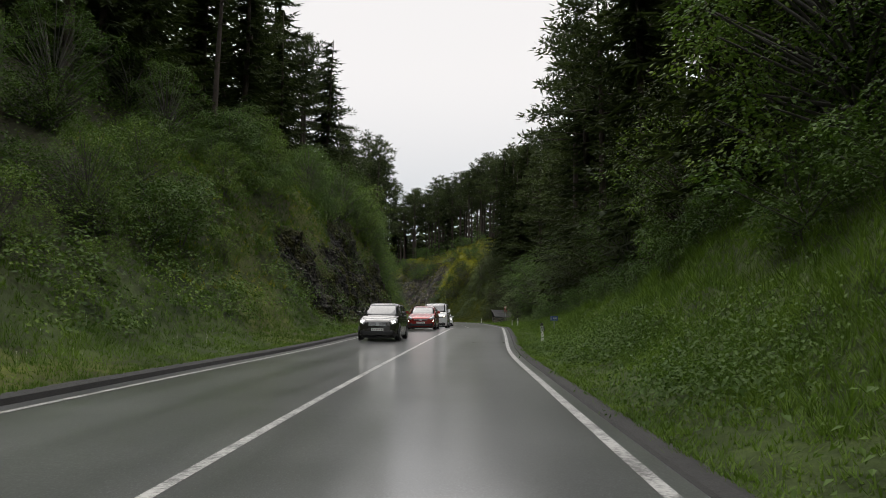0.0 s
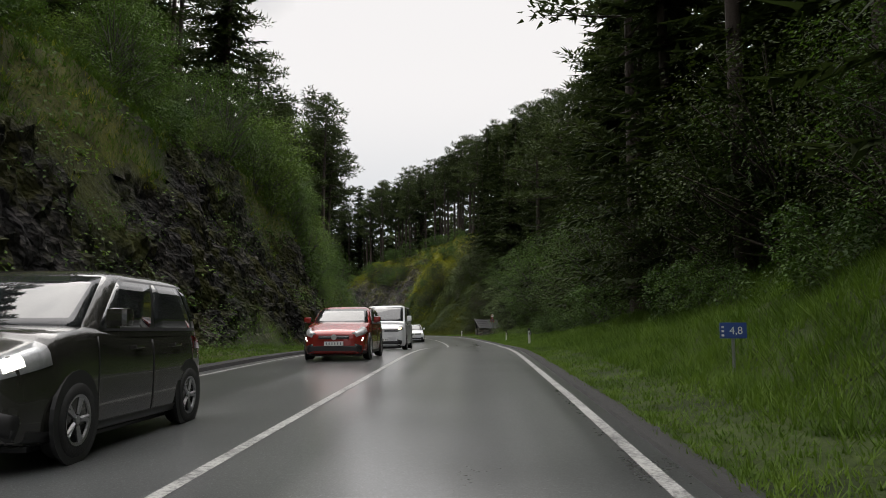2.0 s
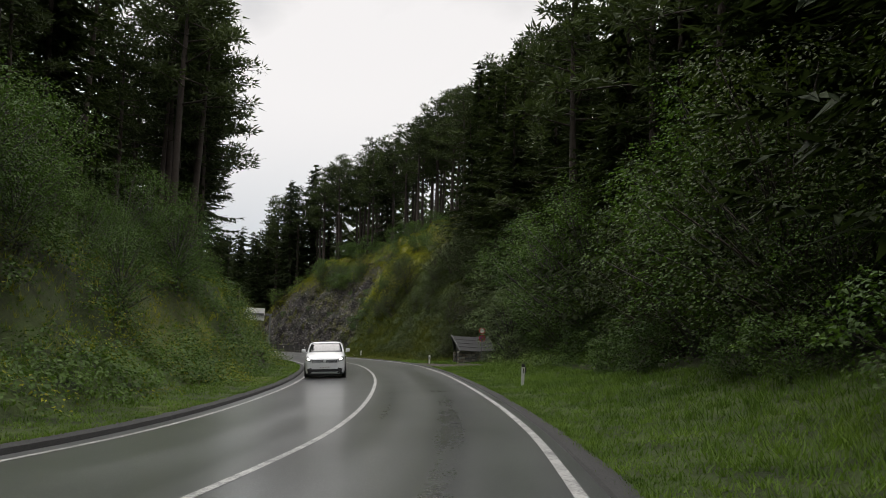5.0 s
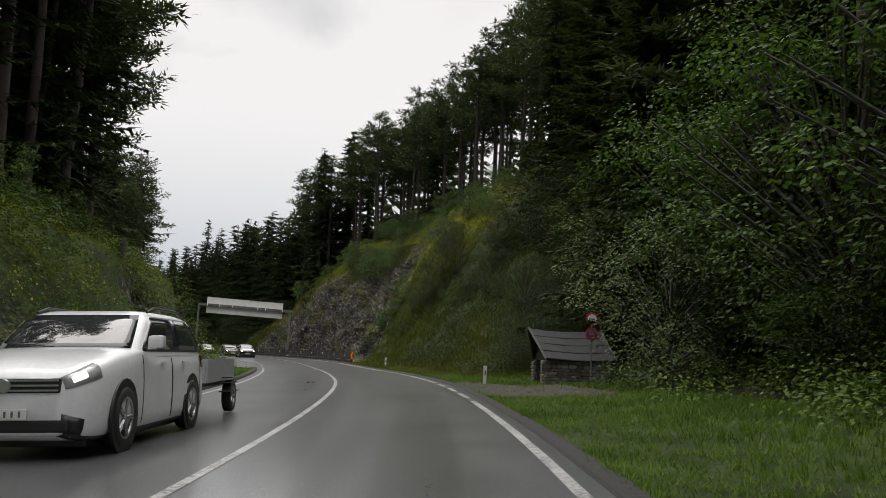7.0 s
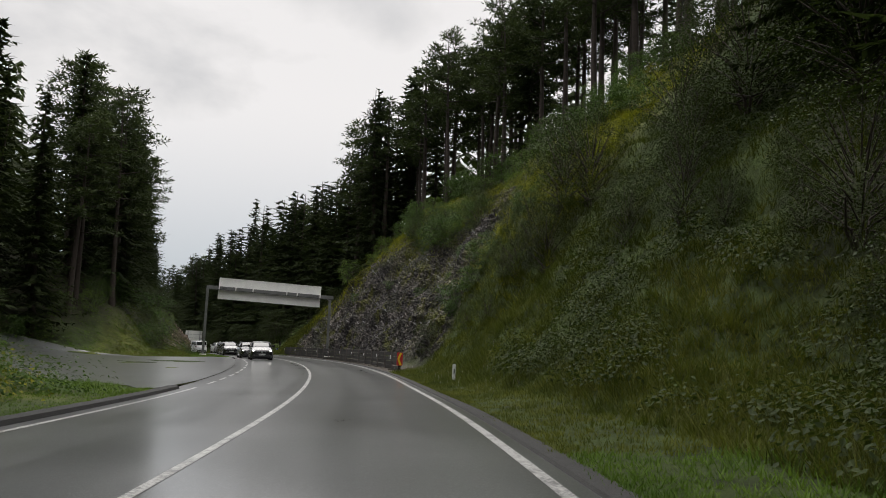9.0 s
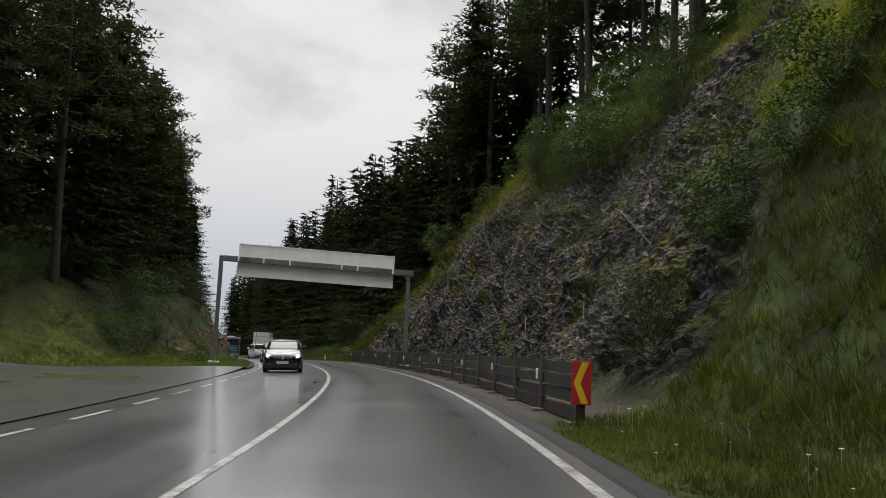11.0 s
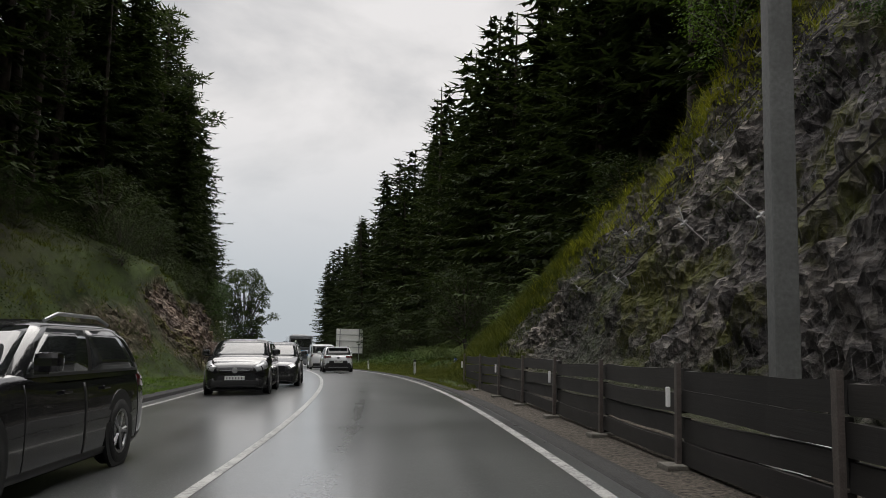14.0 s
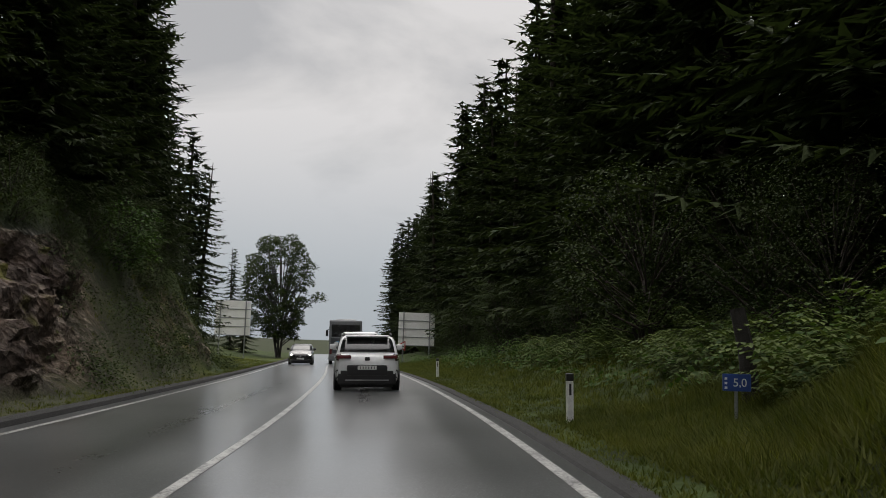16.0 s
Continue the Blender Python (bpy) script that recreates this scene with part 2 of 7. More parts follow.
M_BARKGREY = plain("grey_bark", (0.065, 0.060, 0.054), 0.9, grain=0.5, scale=5, bumpy=0.8)
M_BIRCHBARK = plain("birch_bark", (0.42, 0.40, 0.37), 0.8, grain=0.7, scale=3, bumpy=0.4)
M_SPRUCE = foliage("spruce_needles", (0.020, 0.028, 0.014), (0.046, 0.060, 0.024), 0.1, 0.25)
M_PINE = foliage("pine_needles", (0.028, 0.038, 0.019), (0.064, 0.082, 0.034), 0.1, 0.25)
M_LEAF = foliage("broad_leaves", (0.022, 0.048, 0.011), (0.094, 0.152, 0.034), 0.4, 0.35)
M_LEAF_LIGHT = foliage("light_leaves", (0.042, 0.080, 0.014), (0.148, 0.212, 0.044), 0.4, 0.35)
M_LEAF_GREY = foliage("silvery_leaves", (0.075, 0.110, 0.050), (0.20, 0.25, 0.12))
M_GRASS = foliage("grass_blades", (0.036, 0.070, 0.013), (0.132, 0.198, 0.040), 0.15, 0.4, 0.8, 0.2)
M_GRASS_DARK = foliage("dull_grass_blades", (0.032, 0.046, 0.010), (0.115, 0.122, 0.026), 0.15, 0.4, 0.8, 0.2)
M_GRASS_YELLOW = foliage("yellow_grass_blades", (0.056, 0.070, 0.010), (0.30, 0.295, 0.034), 0.2, 0.35, 0.9, 0.2)
M_GRASS_BROWN = foliage("brownish_grass_blades", (0.036, 0.048, 0.012), (0.118, 0.120, 0.030), 0.15, 0.4, 1.0, 0.25)
# broad leaves again, with forest-edge shade put into the colour
M_LEAF_SHADED = foliage("shaded_leaves", (0.016, 0.027, 0.007), (0.044, 0.062, 0.014), 0.3, 0.3)
M_FERN = foliage("fern_fronds", (0.045, 0.070, 0.018), (0.13, 0.165, 0.05))


# small mesh helpers
def mesh_of(name, verts, faces, material, smooth=False):
    me = bpy.data.meshes.new(name)
    me.from_pydata([tuple(v) for v in verts], [], faces)
    me.materials.append(material)
    if smooth:
        me.polygons.foreach_set("use_smooth", [True] * len(me.polygons))
    me.update()
    return me


def put(name, me, parent=None, label="", m=None):
    ob = new(name, me)
    if parent is not None:
        ob.parent = parent
    if m is not None:
        ob.matrix_basis = m
    if label:
        ob["label"] = label
    return ob


def part(name, bm, material, parent, label="", smooth=False):
    me = bpy.data.meshes.new(name)
    bm.to_mesh(me)
    bm.free()
    me.materials.append(material)
    if smooth:
        me.polygons.foreach_set("use_smooth", [True] * len(me.polygons))
    return put(name, me, parent, label)


def box(bm, x0, x1, y0, y1, z0, z1, bev=0.0):
    r = bmesh.ops.create_cube(bm, size=1.0, matrix=Matrix.Translation(((x0 + x1) / 2, (y0 + y1) / 2, (z0 + z1) / 2)) @ Matrix.Diagonal((x1 - x0, y1 - y0, z1 - z0, 1)))
    if bev:
        es = list({e for v in r["verts"] for e in v.link_edges})
        bmesh.ops.bevel(bm, geom=es, offset=bev, segments=2, affect="EDGES", profile=0.7)
    return r["verts"]


def rod(bm, a, b, r0, r1=None, seg=8, caps=True):
    a, b = Vector(a), Vector(b)
    d = b - a
    m = Matrix.Translation((a + b) / 2) @ d.to_track_quat("Z", "Y").to_matrix().to_4x4()
    bmesh.ops.create_cone(bm, cap_ends=caps, segments=seg, radius1=r0, radius2=r0 if r1 is None else r1, depth=d.length, matrix=m)


def thing(name, label, category, group="", m=None):
    ob = new(name)
    ob.empty_display_size = 0.2
    if m is not None:
        ob.matrix_basis = m
    return tagged(ob, label, category, group)


# the road's centre line: chainage in steps of 1.29 m, x, y, height, bank in degrees (right side up)
UNIT = 1.29
ROAD = [
    (-59.7, -4.05, -76.98, 0.00, 0.00), (-39.9, -3.41, -51.48, 0.00, 0.00), (-20.2, -2.75, -25.99, 0.00, 0.00),
    (0.0, -2.13, 0.00, 0.01, -0.10), (11.0, -1.73, 14.20, 0.03, -0.24), (22.0, -1.20, 28.38, 0.05, -0.40),
    (33.0, -0.26, 42.55, 0.27, -0.21), (44.0, 0.64, 56.72, 0.42, 0.56), (55.0, 1.49, 70.90, 0.25, 1.37),
    (66.0, 2.82, 85.08, -0.03, 1.82), (77.1, 3.07, 99.26, -0.05, 2.22), (88.1, 2.57, 113.45, 0.05, 2.51),
    (99.1, 1.16, 127.57, 0.14, 2.55), (110.1, -1.34, 141.57, 0.13, 2.47), (121.1, -4.50, 155.42, 0.08, 2.33),
    (132.1, -8.21, 169.13, 0.15, 2.06), (143.1, -12.67, 182.61, 0.24, 1.55), (154.1, -17.89, 195.81, 0.25, 1.43),
    (165.1, -23.78, 208.73, 0.21, 1.66), (176.1, -30.34, 221.32, 0.19, 1.76), (187.1, -37.55, 233.56, 0.08, 1.65),
    (198.1, -45.28, 245.47, -0.10, 1.41), (209.1, -53.31, 257.18, -0.32, 1.18), (220.2, -61.54, 268.75, -0.55, 0.95),
    (231.2, -69.71, 280.37, -0.78, 0.72), (242.2, -77.88, 291.99, -0.95, 0.48), (253.2, -86.05, 303.60, -1.05, 0.25),
]
rd = [r for r in ROAD]
_s, _x, _y, _z, _b = ROAD[-1]
_h = math.atan2(_y - ROAD[-2][2], _x - ROAD[-2][1])
for _i in range(30):
    _x, _y, _s, _b = _x + 7.74 * math.cos(_h), _y + 7.74 * math.sin(_h), _s + 6, _b * 0.9
    rd.append((_s, _x, _y, max(-1.05 - max(0.0, _s - 262) ** 2 * 0.0015, -18.0), _b))
rd = np.array(rd)
_sg = np.arange(rd[0, 0], rd[-1, 0], 0.5)


def smooth_interp(s, col):
    """Catmull-Rom through the road's points."""
    i = int(np.clip(np.searchsorted(rd[:, 0], s) - 1, 1, len(rd) - 3))
    s0, s1 = rd[i, 0], rd[i + 1, 0]
    t = (s - s0) / (s1 - s0)
    m0 = (rd[i + 1, col] - rd[i - 1, col]) / (rd[i + 1, 0] - rd[i - 1, 0]) * (s1 - s0)
    m1 = (rd[i + 2, col] - rd[i, col]) / (rd[i + 2, 0] - rd[i, 0]) * (s1 - s0)
    return (2 * t**3 - 3 * t**2 + 1) * rd[i, col] + (t**3 - 2 * t**2 + t) * m0 + (-2 * t**3 + 3 * t**2) * rd[i + 1, col] + (t**3 - t**2) * m1


_tab = np.array([[smooth_interp(s, c) for c in (1, 2, 3, 4)] for s in _sg])


def at(s, u, dz=0.0):
    """World place at s along the road and u to the right of its centre, dz over the road's plane."""
    x, y, z, b = (np.interp(s, _sg, _tab[:, c]) for c in range(4))
    x1, y1 = np.interp(s + 0.6, _sg, _tab[:, 0]), np.interp(s + 0.6, _sg, _tab[:, 1])
    x0, y0 = np.interp(s - 0.6, _sg, _tab[:, 0]), np.interp(s - 0.6, _sg, _tab[:, 1])
    fx, fy = x1 - x0, y1 - y0
    n = math.hypot(fx, fy)
    fx, fy = fx / n, fy / n
    cu = max(-24.0, min(9.0, u))
    return Vector((x + fy * u, y - fx * u, z + math.tan(radians(b)) * cu + dz))


def heading(s):
    a, b = at(s - 0.6, 0), at(s + 0.6, 0)
    return math.degrees(math.atan2(b.y - a.y, b.x - a.x)) - 90


def bank(s):
    return float(np.interp(s, _sg, _tab[:, 3]))


# cross-sections of the ground: distance out from the centre line, height over the road's plane
RIGHT = {
    -60: [(4.4, 0.0), (6, 0.4), (9, 2.8), (14, 6.5), (22, 11), (40, 20), (220, 60)],
    12: [(4.4, 0.0), (6, 0.45), (9, 3.3), (14, 7.2), (22, 11), (40, 20), (220, 60)],
    28: [(4.4, 0.0), (6, 0.28), (9, 2.5), (14, 5.6), (22, 10), (40, 20), (220, 60)],
    45: [(4.4, 0.0), (6, 0.2), (9, 1.2), (14, 3.8), (22, 9), (40, 20), (220, 60)],
    65: [(4.4, 0.0), (6, 0.15), (9, 0.9), (14, 3.0), (22, 8), (40, 19), (220, 60)],
    85: [(4.4, 0.0), (6, 0.05), (9, 0.25), (14, 1.5), (22, 7), (40, 19), (220, 60)],
    103: [(4.4, 0.0), (7, -0.15), (11, -0.1), (15, 2.2), (22, 8), (40, 20), (220, 60)],
    114: [(4.4, 0.0), (6.2, 0.1), (8, 1.2), (13, 6.5), (20, 13), (40, 30), (220, 64)],
    124: [(4.4, 0.0), (6.0, 0.1), (7, 1.1), (13, 9.8), (18, 16.6), (40, 25), (220, 70)],
    133: [(4.4, 0.0), (5.9, 0.1), (6.8, 1.4), (12.6, 11.2), (18, 17.0), (40, 22), (220, 70)],
    150: [(4.4, 0.0), (5.9, 0.1), (6.5, 0.8), (12.5, 9.5), (18, 16.5), (40, 21), (220, 70)],
    163: [(4.4, 0.0), (5.9, 0.1), (6.5, 0.9), (11.0, 10.8), (15, 15.2), (40, 21), (220, 60)],
    169: [(4.4, 0.0), (5.9, 0.15), (6.55, 0.95), (10.9, 9.7), (14.5, 12.8), (40, 20), (220, 57)],
    174: [(4.4, 0.0), (5.9, 0.2), (6.6, 1.0), (10.2, 7.4), (14, 9.8), (40, 19), (220, 55)],
    179: [(4.4, 0.0), (5.1, 0.45), (6.3, 1.9), (9.0, 5.1), (14, 7.4), (40, 16), (220, 52)],
    183: [(4.4, 0.0), (5.2, 0.35), (6.6, 1.7), (8.4, 3.0), (14, 4.6), (40, 14), (220, 50)],
    185.4: [(4.4, 0.0), (5.8, 0.15), (7.0, 1.05), (8.5, 2.1), (14, 3.8), (40, 13), (220, 50)],
    187: [(4.4, 0.0), (6.6, 0.08), (7.6, 0.55), (8.8, 1.5), (14, 3.4), (40, 13), (220, 50)],
    191: [(4.4, 0.0), (6.5, 0.12), (8, 0.6), (10, 1.4), (14, 2.9), (40, 11), (220, 46)],
    196: [(4.4, 0.0), (6.2, 0.15), (8, 0.7), (10, 1.2), (14, 2.5), (40, 10), (220, 45)],
    240: [(4.4, 0.0), (6.2, 0.1), (8, 0.3), (10, 0.6), (14, 1.4), (40, 6), (220, 25)],
    300: [(4.4, 0.0), (6.2, 0.0), (8, 0.0), (10, 0.0), (14, 0.1), (40, 0.5), (220, 2)],
}
LEFT = {
    -60: [(4.4, 0.1), (6, 0.4), (9, 2.6), (14, 7.0), (20, 12), (40, 20), (120, 40)],
    18: [(4.4, 0.1), (6, 0.4), (9, 2.6), (13, 6.8), (20, 12), (40, 20), (120, 40)],
    30: [(4.4, 0.1), (6, 0.4), (8, 2.6), (10, 7.0), (16, 11.5), (40, 21), (120, 40)],
    40: [(4.4, 0.1), (5.9, 0.3), (7.2, 2.6), (9.4, 8.5), (13, 11.5), (40, 22), (120, 40)],
    58: [(4.4, 0.1), (5.6, 0.2), (6.8, 2.6), (9.0, 8.5), (13, 11.0), (40, 22), (120, 40)],
    68: [(4.4, 0.1), (6.0, 0.2), (8.2, 1.6), (10.5, 5.0), (15, 8.5), (40, 20), (120, 40)],
    82: [(4.4, 0.1), (6.6, 0.2), (8.4, 1.8), (10.5, 4.8), (15, 7.5), (40, 18), (120, 36)],
    92: [(4.4, 0.1), (5.9, 0.25), (7.1, 1.8), (9.2, 5.2), (14, 7.4), (40, 16), (120, 32)],
    112: [(4.4, 0.1), (5.7, 0.25), (6.8, 1.8), (8.2, 4.9), (13, 6.6), (40, 13), (120, 28)],
    119: [(4.4, 0.1), (6.4, 0.15), (8.0, 0.9), (10.0, 2.6), (15, 4.4), (40, 10), (120, 24)],
    126: [(4.4, 0.0), (8, 0.0), (14, 0.0), (20, 0.2), (26, 1.6), (40, 6), (120, 20)],
    148: [(4.4, 0.0), (8, 0.0), (12, 0.05), (18, 0.6), (24, 4), (40, 12), (120, 25)],
    160: [(4.4, 0.1), (7.5, 0.2), (10.5, 0.7), (13.5, 4.0), (19, 8.0), (40, 15), (120, 28)],
    178: [(4.4, 0.1), (6.6, 0.25), (8.4, 1.8), (11.5, 5.4), (18, 8.5), (40, 15), (120, 28)],
    186: [(4.4, 0.1), (5.0, 0.25), (5.8, 1.6), (7.4, 5.0), (14, 7.5), (40, 13), (120, 26)],
    209: [(4.4, 0.1), (4.9, 0.25), (5.6, 1.6), (7.0, 4.6), (13, 6.4), (40, 10), (120, 22)],
    214: [(4.4, 0.1), (6.2, 0.2), (9, 0.5), (12, 0.9), (18, 1.6), (40, 3), (120, 8)],
    300: [(4.4, 0.0), (6.2, 0.0), (9, 0.1), (12, 0.2), (18, 0.3), (40, 0.5), (120, 1)],
}


def section(table, s):
    ks = sorted(table)
    s = min(max(s, ks[0]), ks[-1])
    for a, b in zip(ks, ks[1:]):
        if a <= s <= b:
            t = (s - a) / (b - a)
            t = t * t * (3 - 2 * t) * 0.6 + t * 0.4
            A, B = np.array(table[a]), np.array(table[b])
            return A * (1 - t) + B * t
    return np.array(table[ks[-1]])


def soft(x, a, b):
    t = min(max((x - a) / (b - a), 0.0), 1.0)
    return t * t * (3 - 2 * t)


def window_(x, a, b, w):
    return soft(x, a - w, a + w) * (1 - soft(x, b - w, b + w))


def rockiness(side, s, u, z):
    """How bare the rock is, 0 to 1."""
    n = noise.noise(Vector((s * 0.22, u * 0.3 + 7 * side, z * 0.22)))
    n2 = noise.noise(Vector((s * 0.07 + 31, u * 0.1, z * 0.1)))
    if side > 0:
        m = soft(s, 132 + 5 * soft(z, 3, 9), 136 + 5 * soft(z, 3, 9)) * (1 - soft(s, 175, 181)) * window_(z, 0.5, 14.0 - 6 * soft(s, 160, 178), 1.2)
        return min(1.0, max(0.0, m * (1.0 + 0.55 * n + 0.3 * n2)))
    m = window_(s, 34, 64, 3) * window_(z, 0.4, 5.8 + 3.6 * soft(s, 43, 47) - 3.0 * soft(s, 50, 56), 1.0) * (0.9 + 0.75 * n)
    m = max(m, window_(s, 90, 119, 3) * window_(z, 0.4, 4.0, 0.8) * (0.55 + 0.8 * n))
    m = max(m, window_(s, 163, 184, 4) * window_(z, 0.7, 3.2, 0.7) * (0.35 + 0.8 * n))
    m = max(m, window_(s, 184.5, 209, 2) * window_(z, 0.3, 4.4, 0.6) * (0.85 - 0.45 * soft(s, 194, 200) + 0.5 * n))
    return min(1.0, max(0.0, m))


_cache = {}


def height(s, u):
    """Height of the ground over the road's plane, before the fine relief."""
    side = 1 if u > 0 else -1
    key = (side, round(s * 4))
    if key not in _cache:
        _cache[key] = section(RIGHT if side > 0 else LEFT, s)
    sec = _cache[key]
    end, top = sec[-1]
    if abs(u) > end:
        return float(top + (-19.0 - top) * min(1.0, (abs(u) - end) / 110))
    return float(np.interp(abs(u), sec[:, 0], sec[:, 1]))


def surface(s, u):
    """World place of the ground's surface, with its relief, and how rocky it is."""
    side = 1 if u > 0 else -1
    z = height(s, u)
    r = rockiness(side, s, u, z)
    a = soft(abs(u), 4.6, 7.5)
    flat = 0.15 + 0.85 * soft(z, 0.1, 1.5)
    p = Vector((s, u, z))
    lump = noise.fractal(p * 0.35, 0.9, 2.0, 4) * 0.35 + noise.noise(p * 0.12) * 0.6
    dz = lump * a * flat
    step = (0.34 + 0.3 * (window_(s, 120, 138, 3) if side > 0 else 0.0)) * noise.noise(Vector((s * 0.42, z * 1.05 + u * 0.25, 11.0 * side))) + 0.16 * noise.noise(Vector((s * 1.1, z * 2.0 + u * 0.5, 17.0)))
    dz += step * soft(z, 0.5, 2.0) * (1 - soft(abs(u), 20, 26))
    du = 0.0
    if r > 0.02:
        q = p * 0.55
        du = (noise.hetero_terrain(q, 0.7, 2.1, 5, 0.5) - 0.6) * (0.28 if side > 0 else 0.5) * r
        if side > 0:
            du += (1.25 * noise.noise(Vector((s * 0.26 + z * 0.16, z * 0.04, 4.0))) + 0.7 * noise.noise(Vector((s * 0.6 + z * 0.36, z * 0.12, 8.0)))) * r * soft(z, 0.3, 2.0)
    if abs(u) < 5.0:
        du = 0
    return at(s, u + side * du, z + dz), r


def spot(s, u, sink=0.0):
    """A place to stand on the ground."""
    p, _ = surface(s, u)
    p.z -= sink
    return p


# the ground: one sheet on either side of the road, split where bare rock shows
S_STEPS = list(np.arange(-60, 0, 3.0)) + list(np.arange(0, 214, 0.5)) + list(np.arange(214, 270, 2.5)) + list(np.arange(270, 430, 10.0))
U_STEPS = [4.03] + list(np.arange(4.4, 16, 0.42)) + list(np.arange(16, 27, 0.9)) + list(np.arange(27, 42, 3.0))


def forest_floor_shade(side, s, u):
    # edge reaches down the banks: shade under bushes is put into the ground colour
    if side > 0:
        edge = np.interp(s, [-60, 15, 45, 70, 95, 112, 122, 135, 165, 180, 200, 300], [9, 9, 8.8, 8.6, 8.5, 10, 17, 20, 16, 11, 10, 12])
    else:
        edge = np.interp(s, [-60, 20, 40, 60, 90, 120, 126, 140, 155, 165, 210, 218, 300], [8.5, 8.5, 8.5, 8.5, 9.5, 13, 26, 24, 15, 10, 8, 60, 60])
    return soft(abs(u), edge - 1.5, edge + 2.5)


def build_ground(side):
    us = U_STEPS + ([48, 60, 80, 110, 160, 220, 275, 340] if side > 0 else [48, 60, 80, 120, 170, 240])
    verts, cov = [], []
    for s in S_STEPS:
        for u in us:
            p, r = surface(s, side * u)
            z = height(s, side * u)
            verts.append(p)
            n = noise.noise(Vector((s * 0.1, u * 0.15, 3.0)))
            yel = 0.0
            if side > 0:
                lowy = 9 - 4 * soft(s, 158, 170) - 4.2 * (1 - soft(s, 134, 142))
                yel = max(window_(s, 126, 176, 2.5), 0.35 * window_(s, 177, 187, 2) * soft(u, 5.5, 7.5)) * soft(z, lowy, lowy + 4) * (0.9 + 0.6 * n)
                yel *= 1 - soft(u, 17.5, 21)
                grav = window_(s, 93.5, 100, 1.5) * window_(u, 4.6, 8.2, 0.6)
                grav = max(grav, window_(s, 134.5, 177, 1.2) * (1 - soft(u, 5.6, 6.3)))
            else:
                yel = (0.35 + 0.4 * window_(s, 92, 121, 4) + 0.4 * window_(s, 24, 56, 5) * soft(z, 5, 7)) * soft(noise.noise(Vector((s * 0.14, u * 0.2, 9.0))), -0.05, 0.4)
                grav = window_(s, 186, 204, 2) * (1 - soft(u, 6.0, 6.8)) * 0.5
            cov.append((r, min(1, max(0, grav)), min(1, max(0, yel)), forest_floor_shade(side, s, u)))
    nu = len(us)
    faces, rocky = [], []
    for i in range(len(S_STEPS) - 1):
        for j in range(nu - 1):
            a, b, c, d = i * nu + j, i * nu + j + 1, (i + 1) * nu + j + 1, (i + 1) * nu + j
            f = (a, d, c, b) if side < 0 else (a, b, c, d)
            if sum(cov[k][0] for k in f) > 1.4:
                rocky.append((f, S_STEPS[i]))
            else:
                faces.append(f)
    return verts, cov, faces, rocky


def rough_rock(verts, cov, faces, side, cuts):
    """Cuts each rock face up and breaks it up into ledges and shards."""
    nv, nc, nf = [], [], []
    seen = {}

    def add(p, c, key):
        if key in seen:
            return seen[key]
        a = soft(c[0], 0.38, 0.75)
        if a > 0:
            d = noise.voronoi(p * 0.8)[0]
            e = noise.voronoi(p * 2.1)[0]
            h = noise.voronoi(p * 5.0)[0]
            bed = (p.y + p.z) * 0.75 + 0.6 * noise.noise(p * 0.5) + (0.0 if side > 0 else p.z * 0.5)
            ledge = 0.30 * (bed % 1.0) + 0.13 * ((bed * 2.9 + 0.4 * noise.noise(p * 1.3)) % 1.0)
            k = (0.36 * (d[1] - d[0]) + 0.32 * (e[1] - e[0]) + ledge + 0.16 * noise.noise(p * 4.0) + 0.10 * noise.noise(p * 9.0) + 0.16 * (h[1] - h[0]) + 0.36 * noise.noise(p * 0.45) - 0.40) * (0.9 if side > 0 else 1.35)
            f = Vector((-side, 0.0, 0.35))
            r = math.radians(np.interp(p.y, [0, 110, 220], [0, 6, 30]))
            f = Vector((f.x * math.cos(r), f.x * math.sin(r), f.z))
            p = p + f * (k * a * 0.8)
        seen[key] = len(nv)
        nv.append(p)
        nc.append(c)
        return seen[key]

    for f in faces:
        P = [Vector(verts[i]) for i in f]
        C = [np.array(cov[i]) for i in f]
        g = []
        for i in range(cuts + 1):
            for j in range(cuts + 1):
                s, t = i / cuts, j / cuts
                w = ((1 - s) * (1 - t), s * (1 - t), s * t, (1 - s) * t)
                p = P[0] * w[0] + P[1] * w[1] + P[2] * w[2] + P[3] * w[3]
                g.append(add(p, sum(C[k] * w[k] for k in range(4)), tuple(round(x, 3) for x in p)))
        for i in range(cuts):
            for j in range(cuts):
                a = i * (cuts + 1) + j
                nf.append((g[a], g[a + cuts + 1], g[a + cuts + 2], g[a + 1]))
    return nv, nc, nf


def cover_mesh(name, verts, cov, faces, material=None, flat_=False):
    used = sorted({k for f in faces for k in f})
    idx = {k: i for i, k in enumerate(used)}
    me = mesh_of(name, [verts[k] for k in used], [tuple(idx[k] for k in f) for f in faces], material or M_GROUND, flat_ is False)
    layer = me.color_attributes.new("cover", "FLOAT_COLOR", "POINT")
    layer.data.foreach_set("color", np.array([cov[k] for k in used], dtype=np.float32).ravel())
    return me


